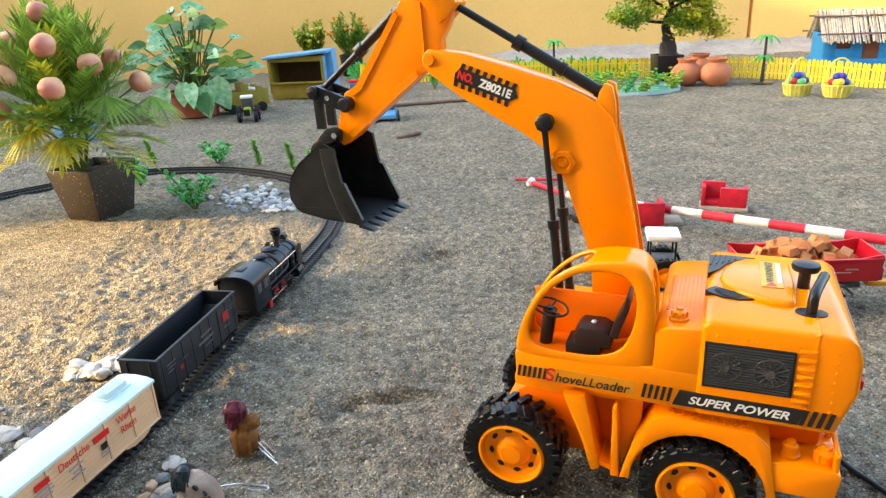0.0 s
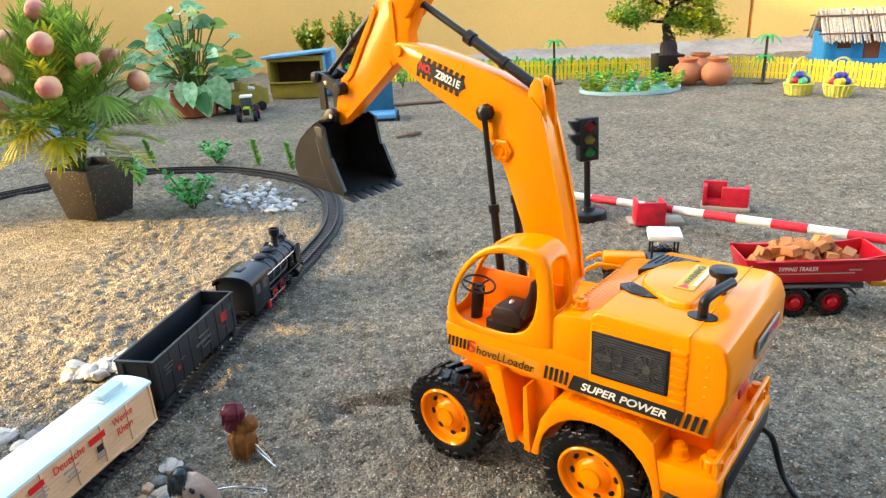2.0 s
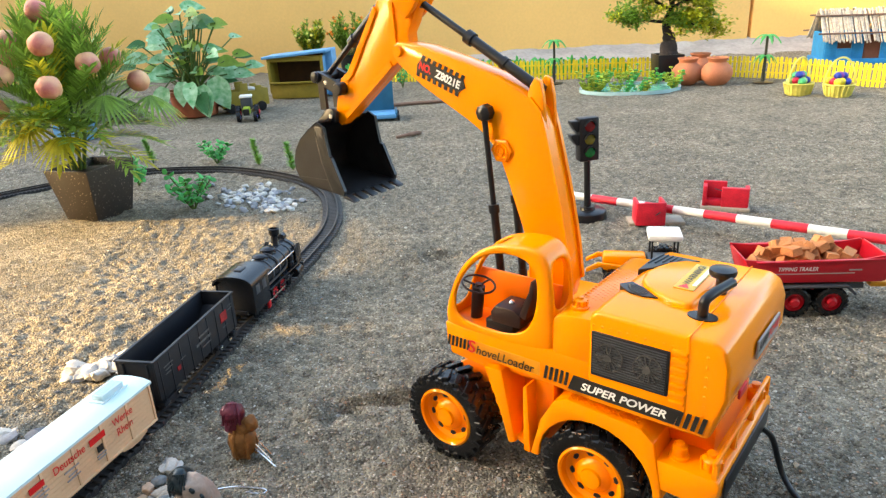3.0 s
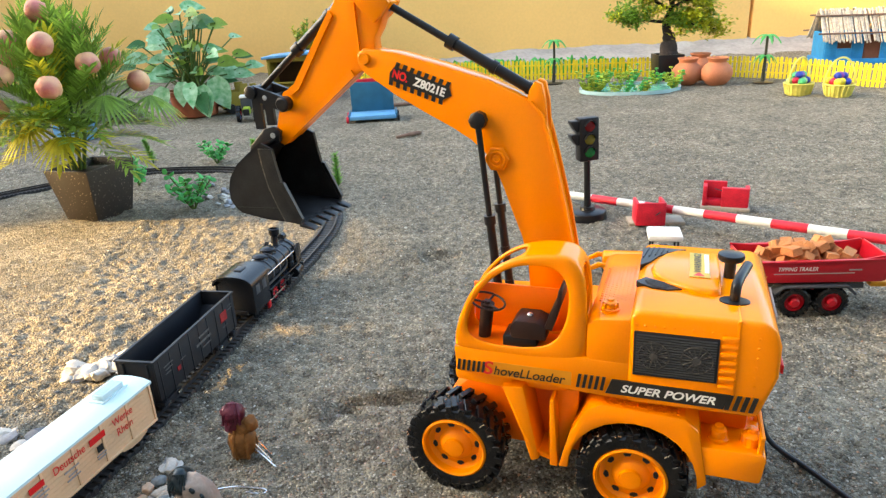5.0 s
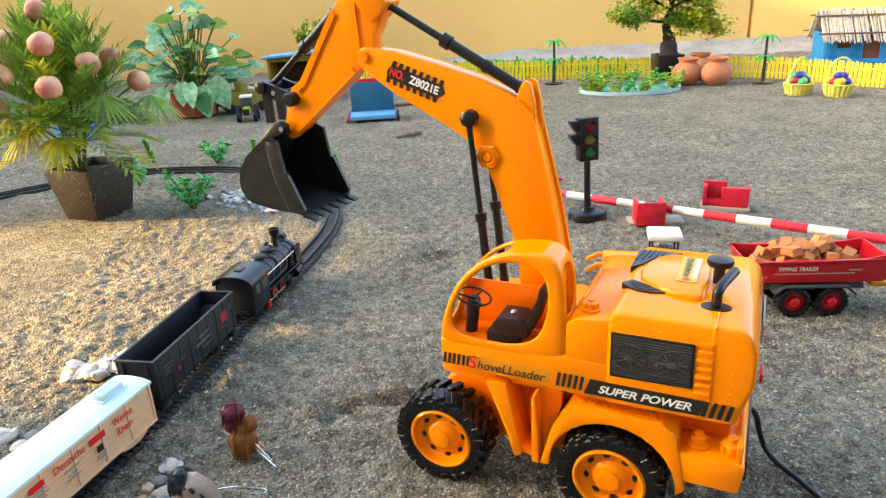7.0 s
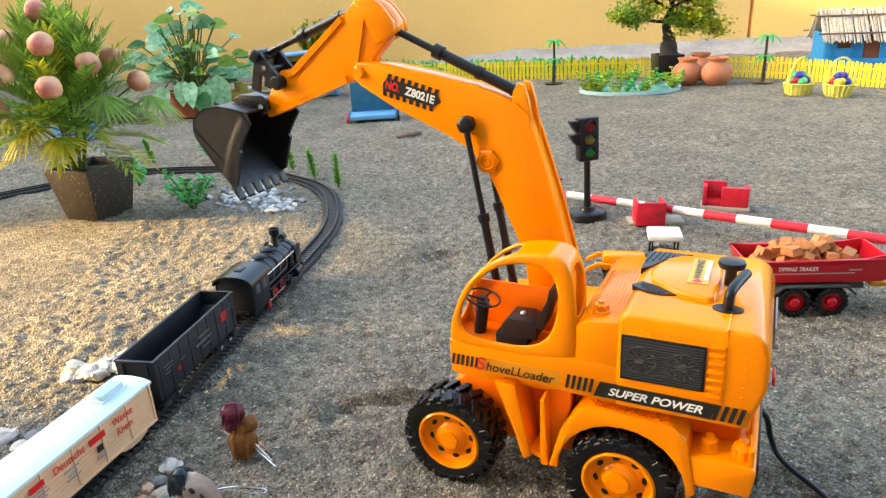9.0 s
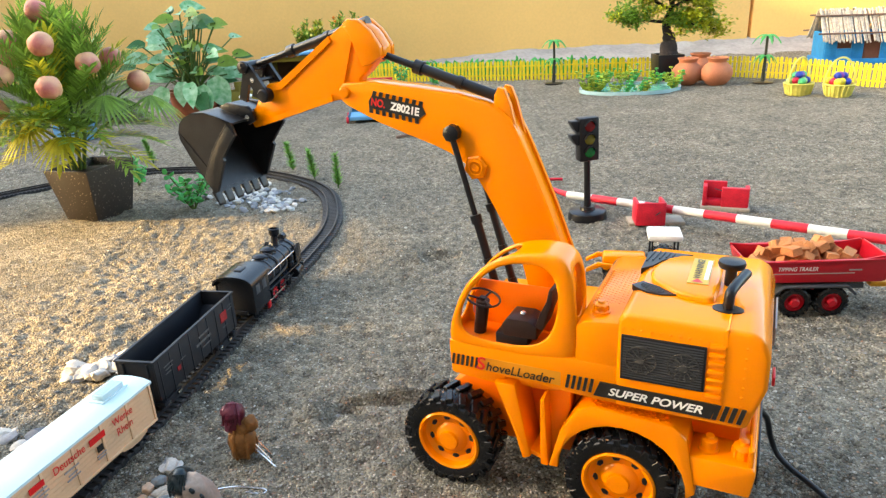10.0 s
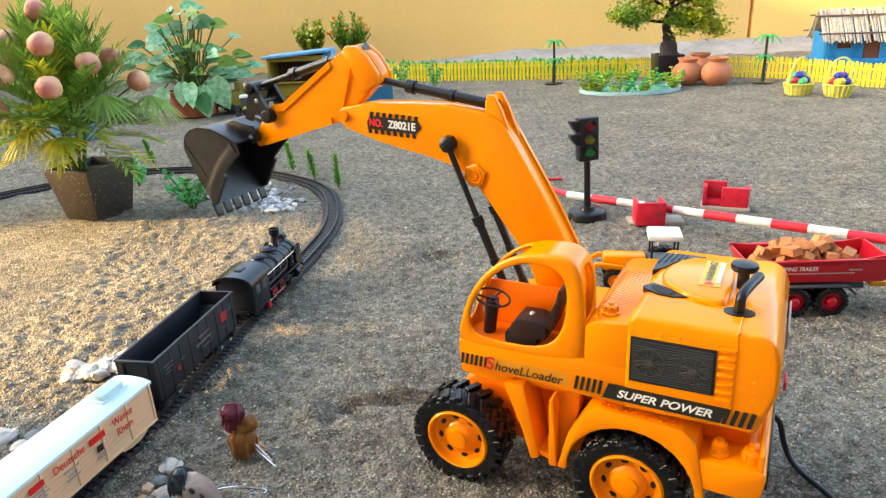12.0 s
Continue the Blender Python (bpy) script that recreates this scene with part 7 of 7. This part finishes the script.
def build_shrub(x, y, h, w, berry, pot_m, label):
    t = thing("potted_shrub", pose(x, y, 0.0), label, "potted shrub", "potted shrubs by the wall")
    part("pot", lathe([(0, 0), (0.042, 0), (0.052, 0.085), (0.055, 0.088), (0.050, 0.092), (0.046, 0.080), (0, 0.080)], 28), pot_m, t)
    rng = random.Random(int(h * 1000))
    for k in range(60):
        az, r = rng.uniform(0, 6.283), w * math.sqrt(rng.random()) * 0.75
        tip = Vector((r * math.cos(az), r * math.sin(az), 0.09 + (h - 0.09) * rng.uniform(0.35, 1.0) * (1 - 0.45 * (r / w) ** 2)))
        root = Vector((0.02 * math.cos(az), 0.02 * math.sin(az), 0.085))
        bl = Blades()
        for j in range(26):
            u = rng.uniform(0.35, 1.02)
            p = root.lerp(tip, u)
            b = rng.uniform(0, 6.283)
            bl.add(p, Vector((math.cos(b), math.sin(b), 0.9)), Vector((0, 0, 1)), rng.uniform(0.016, 0.030), 0.0042, 0.1, 2)
        bl.part("sprig", LEAF if berry or rng.random() < 0.6 else LEAF_YELLOW_SUNLIT, t)
        part("twig", rod(root, tip, 0.0012, 0.0008, 5), STEM, t)
        if k % 3 == 0:
            part("berry" if berry else "bloom", blob(tip + Vector((rng.uniform(-0.01, 0.01), -0.012, 0.004)), (0.0075, 0.0075, 0.0070), 1), FRUIT["orange"] if berry else BASKET, t)


build_shrub(-0.545, 3.18, 0.265, 0.105, False, WHITE, "bushy green shrub with yellow tips in a pale pot")
build_shrub(-0.365, 3.12, 0.272, 0.120, True, BLACK, "bushy green shrub with orange berries in a black pot")


def build_tufts():
    rng = random.Random(31)
    for x, y, h in ((-0.647, 1.515, 0.055), (-0.386, 1.43, 0.058), (-0.302, 1.372, 0.060), (-0.245, 1.295, 0.060), (-0.190, 1.225, 0.062)):
        t = thing("grass_spike", pose(x, y, 0.0), "bright green plastic grass spike stuck in the sand", "plastic grass", "plastic grass spikes")
        lean = Vector((rng.uniform(-0.22, 0.0), rng.uniform(-0.1, 0.1), 1)).normalized()
        part("stem", tube([(0, 0, -0.004), lean * h * 0.5, lean * h], 0.0016, 6), STEM, t)
        bl = Blades()
        for j in range(240):
            u = rng.uniform(0.06, 1.0)
            a = rng.uniform(0, 6.283)
            bl.add(lean * (h * u), Vector((math.cos(a), math.sin(a), 0.75)), Vector((0, 0, 1)), rng.uniform(0.011, 0.018) * (1.15 - 0.45 * u), 0.0013, 0.0, 2)
        bl.part("needles", SPIKE_GREEN, t)
    for x, y, h, n, r in ((-0.494, 1.485, 0.052, 6, 0.030), (-0.600, 1.315, 0.055, 4, 0.014), (-0.430, 1.130, 0.068, 7, 0.036), (0.00, 2.52, 0.10, 5, 0.03), (-0.12, 2.60, 0.10, 5, 0.03)):
        t = thing("plastic_sprout", pose(x, y, 0.0), "bright green plastic leafy sprout stuck in sand", "plastic plant", "plastic sprouts")
        for k in range(n):
            a = 6.283 * k / n + 0.4
            d = Vector((math.cos(a) * r, math.sin(a) * r, h * rng.uniform(0.65, 1.0)))
            part("sprig_stem", tube([(0, 0, -0.003), d * 0.5 + Vector((0, 0, 0.004)), d], 0.0011, 5), STEM, t)
            bm = bmesh.new()
            for j in range(13):
                u = 0.25 + 0.75 * j / 12
                b = j * 2.3
                add_blob(bm, d * u + Vector((math.cos(b) * 0.006, math.sin(b) * 0.006, 0.002)), (0.0064, 0.0052, 0.0018), 1, 0.4, j, Euler((rng.uniform(-0.8, 0.8), rng.uniform(-0.8, 0.8), b)).to_matrix().to_4x4())
            part("sprig_leaves", bm, GREEN_TOY, t)
    # low hedge behind the fence
    bl = Blades()
    line = smooth_path([(-0.34, 2.93, 0), (0.0, 2.81, 0), (0.35, 2.71, 0), (0.72, 2.63, 0)], 10)
    for k in range(900):
        p = line[rng.randrange(len(line))] + Vector((rng.uniform(-0.03, 0.03), rng.uniform(-0.03, 0.03), rng.uniform(0.0, 0.055)))
        clump = 0.5 + 0.8 * abs(noise.noise(p * 9))
        bl.add(p, Vector((rng.uniform(-0.7, 0.7), rng.uniform(-0.5, 0.5), 1)), Vector((0, -1, 0.3)), rng.uniform(0.02, 0.055) * clump, 0.006, 0.2, 3)
    ob = bl.part("plastic_hedge", GREEN_TOY, None)
    tagged(ob, "row of bright green plastic leaves behind the fence", "plastic hedge", kind="stuff")


build_tufts()


# ---- everything that moves
def motions():
    # seconds, x, y, heading of the machine
    drive = [(0.0, 0.118, 0.410, 157.0), (0.2, 0.118, 0.410, 157.0), (0.5, 0.108, 0.410, 158.0), (0.65, 0.104, 0.412, 156.0), (0.9, 0.089, 0.423, 150.4), (1.0, 0.089, 0.423, 150.2),
             (1.6, 0.089, 0.423, 150.2), (1.75, 0.084, 0.430, 145.5), (1.92, 0.079, 0.437, 140.5), (2.0, 0.079, 0.437, 140.5), (3.2, 0.079, 0.437, 140.5),
             (3.6, 0.080, 0.436, 142.0), (4.4, 0.079, 0.429, 158.0), (4.8, 0.078, 0.427, 159.9), (5.0, 0.077, 0.427, 159.8), (5.5, 0.076, 0.428, 159.5), (5.6, 0.074, 0.427, 162.0), (5.75, 0.067, 0.426, 166.7),
             (6.0, 0.067, 0.426, 166.7), (6.2, 0.066, 0.427, 166.0), (6.35, 0.054, 0.441, 157.5), (6.5, 0.046, 0.447, 152.4), (6.65, 0.046, 0.447, 152.4), (6.85, 0.060, 0.437, 153.2), (7.0, 0.071, 0.430, 153.9), (7.2, 0.077, 0.427, 153.5),
             (8.8, 0.077, 0.427, 153.4), (10.5, 0.077, 0.427, 153.4), (10.62, 0.079, 0.426, 152.6), (10.8, 0.084, 0.425, 151.65), (12.0, 0.084, 0.425, 151.65)]
    # seconds, boom, stick, bucket: degrees downwards from the pose in which they are modelled
    arm_rows = [(0.0, 0, 0, 0), (7.2, 0, 0, 0), (7.6, 0.5, -4, -8), (8.4, 3.2, -16, -38), (8.8, 4.0, -17.6, -43), (9.0, 4.5, -18.1, -44), (9.5, 6.25, -19.8, -45.5),
                (10.0, 10.0, -21.6, -50), (10.4, 15.0, -22.0, -55), (10.5, 16.2, -22.0, -56), (12.0, 16.5, -22.0, -56)]
    walk(EXC["ex"], [(t, pose(x, y, 0.003, 0, 0, a)) for t, x, y, a in drive])

    def turn(d, a):
        return (pose(0, 0, 0, 0, a, 0) @ Vector((d[0], 0, d[1])))

    def at_angle(t):
        for a, b in zip(arm_rows, arm_rows[1:]):
            if a[0] <= t <= b[0]:
                k = (t - a[0]) / (b[0] - a[0])
                return [a[i] + (b[i] - a[i]) * k for i in (1, 2, 3)]

    foot = Vector((0.0, 0.0, 0.136))
    rows = {k: [] for k in ("boom", "stick", "bucket", "rocker", "push", "arm0", "arm1", "tip0", "tip1", "l0a", "l0b", "l1a", "l1b")}

    def aim(p, q):
        d = (q - p).normalized()
        y = Vector((0, 1, 0))
        z = d.cross(y).normalized()
        return Matrix.Translation(p) @ Matrix((d, z.cross(d), z)).transposed().to_4x4()
    for t in sorted({r[0] for r in arm_rows} | {7.4, 8.0, 9.25, 9.75, 10.2}):
        ab, as_, ak = at_angle(t)
        tip = foot + turn((0.1265, 0.157), ab)
        hinge = tip + turn((0.0765, -0.052), as_)
        rpin = tip + turn((0.0662, -0.0300), as_)
        lug = hinge + turn((0.0130, 0.0035), ak)
        # rocker end: where a circle round the rocker pin meets one round the lug
        d = lug - rpin
        r1, r2, dd = 0.0255, 0.0270, d.length
        k = max(-1.0, min(1.0, (r1 * r1 + dd * dd - r2 * r2) / (2 * r1 * dd)))
        base = math.atan2(d.z, d.x)
        ang = base + math.acos(k)
        end = rpin + Vector((math.cos(ang), 0, math.sin(ang))) * r1
        rows["boom"].append((t, pose(0, 0, 0.136, 0, ab, 0)))
        rows["stick"].append((t, pose(tip.x, 0, tip.z, 0, as_, 0)))
        rows["bucket"].append((t, pose(hinge.x, 0, hinge.z, 0, ak, 0)))
        rows["rocker"].append((t, aim(rpin, end)))
        rows["push"].append((t, aim(end, lug)))
        p, q = foot + turn((0.0150, 0.1345), ab), tip + turn((-0.0150, 0.0330), as_)
        rows["arm0"].append((t, aim(p, q))), rows["arm1"].append((t, aim(q, q + (q - p))))
        p, q = tip + turn((0.004, 0.0475), as_), end
        rows["tip0"].append((t, aim(p, q))), rows["tip1"].append((t, aim(q, q + (q - p))))
        for i, s in enumerate((1, -1)):
            p = Vector((0.0362, s * 0.0140, 0.128))
            q = foot + turn((0.0490, 0.1180), ab) + Vector((0, s * 0.0140, 0))
            rows[f"l{i}a"].append((t, aim(p, q))), rows[f"l{i}b"].append((t, aim(q, q + (q - p))))
    for key, ob in (("boom", EXC["boom"]), ("stick", EXC["stick"]), ("bucket", EXC["bucket"]), ("rocker", EXC["rocker"]), ("push", EXC["push"]),
                    ("arm0", EXC["arm"][0]), ("arm1", EXC["arm"][1]), ("tip0", EXC["tip"][0]), ("tip1", EXC["tip"][1]),
                    ("l0a", EXC["lifts"][0][0]), ("l0b", EXC["lifts"][0][1]), ("l1a", EXC["lifts"][1][0]), ("l1b", EXC["lifts"][1][1])):
        walk(ob, rows[key])


motions()
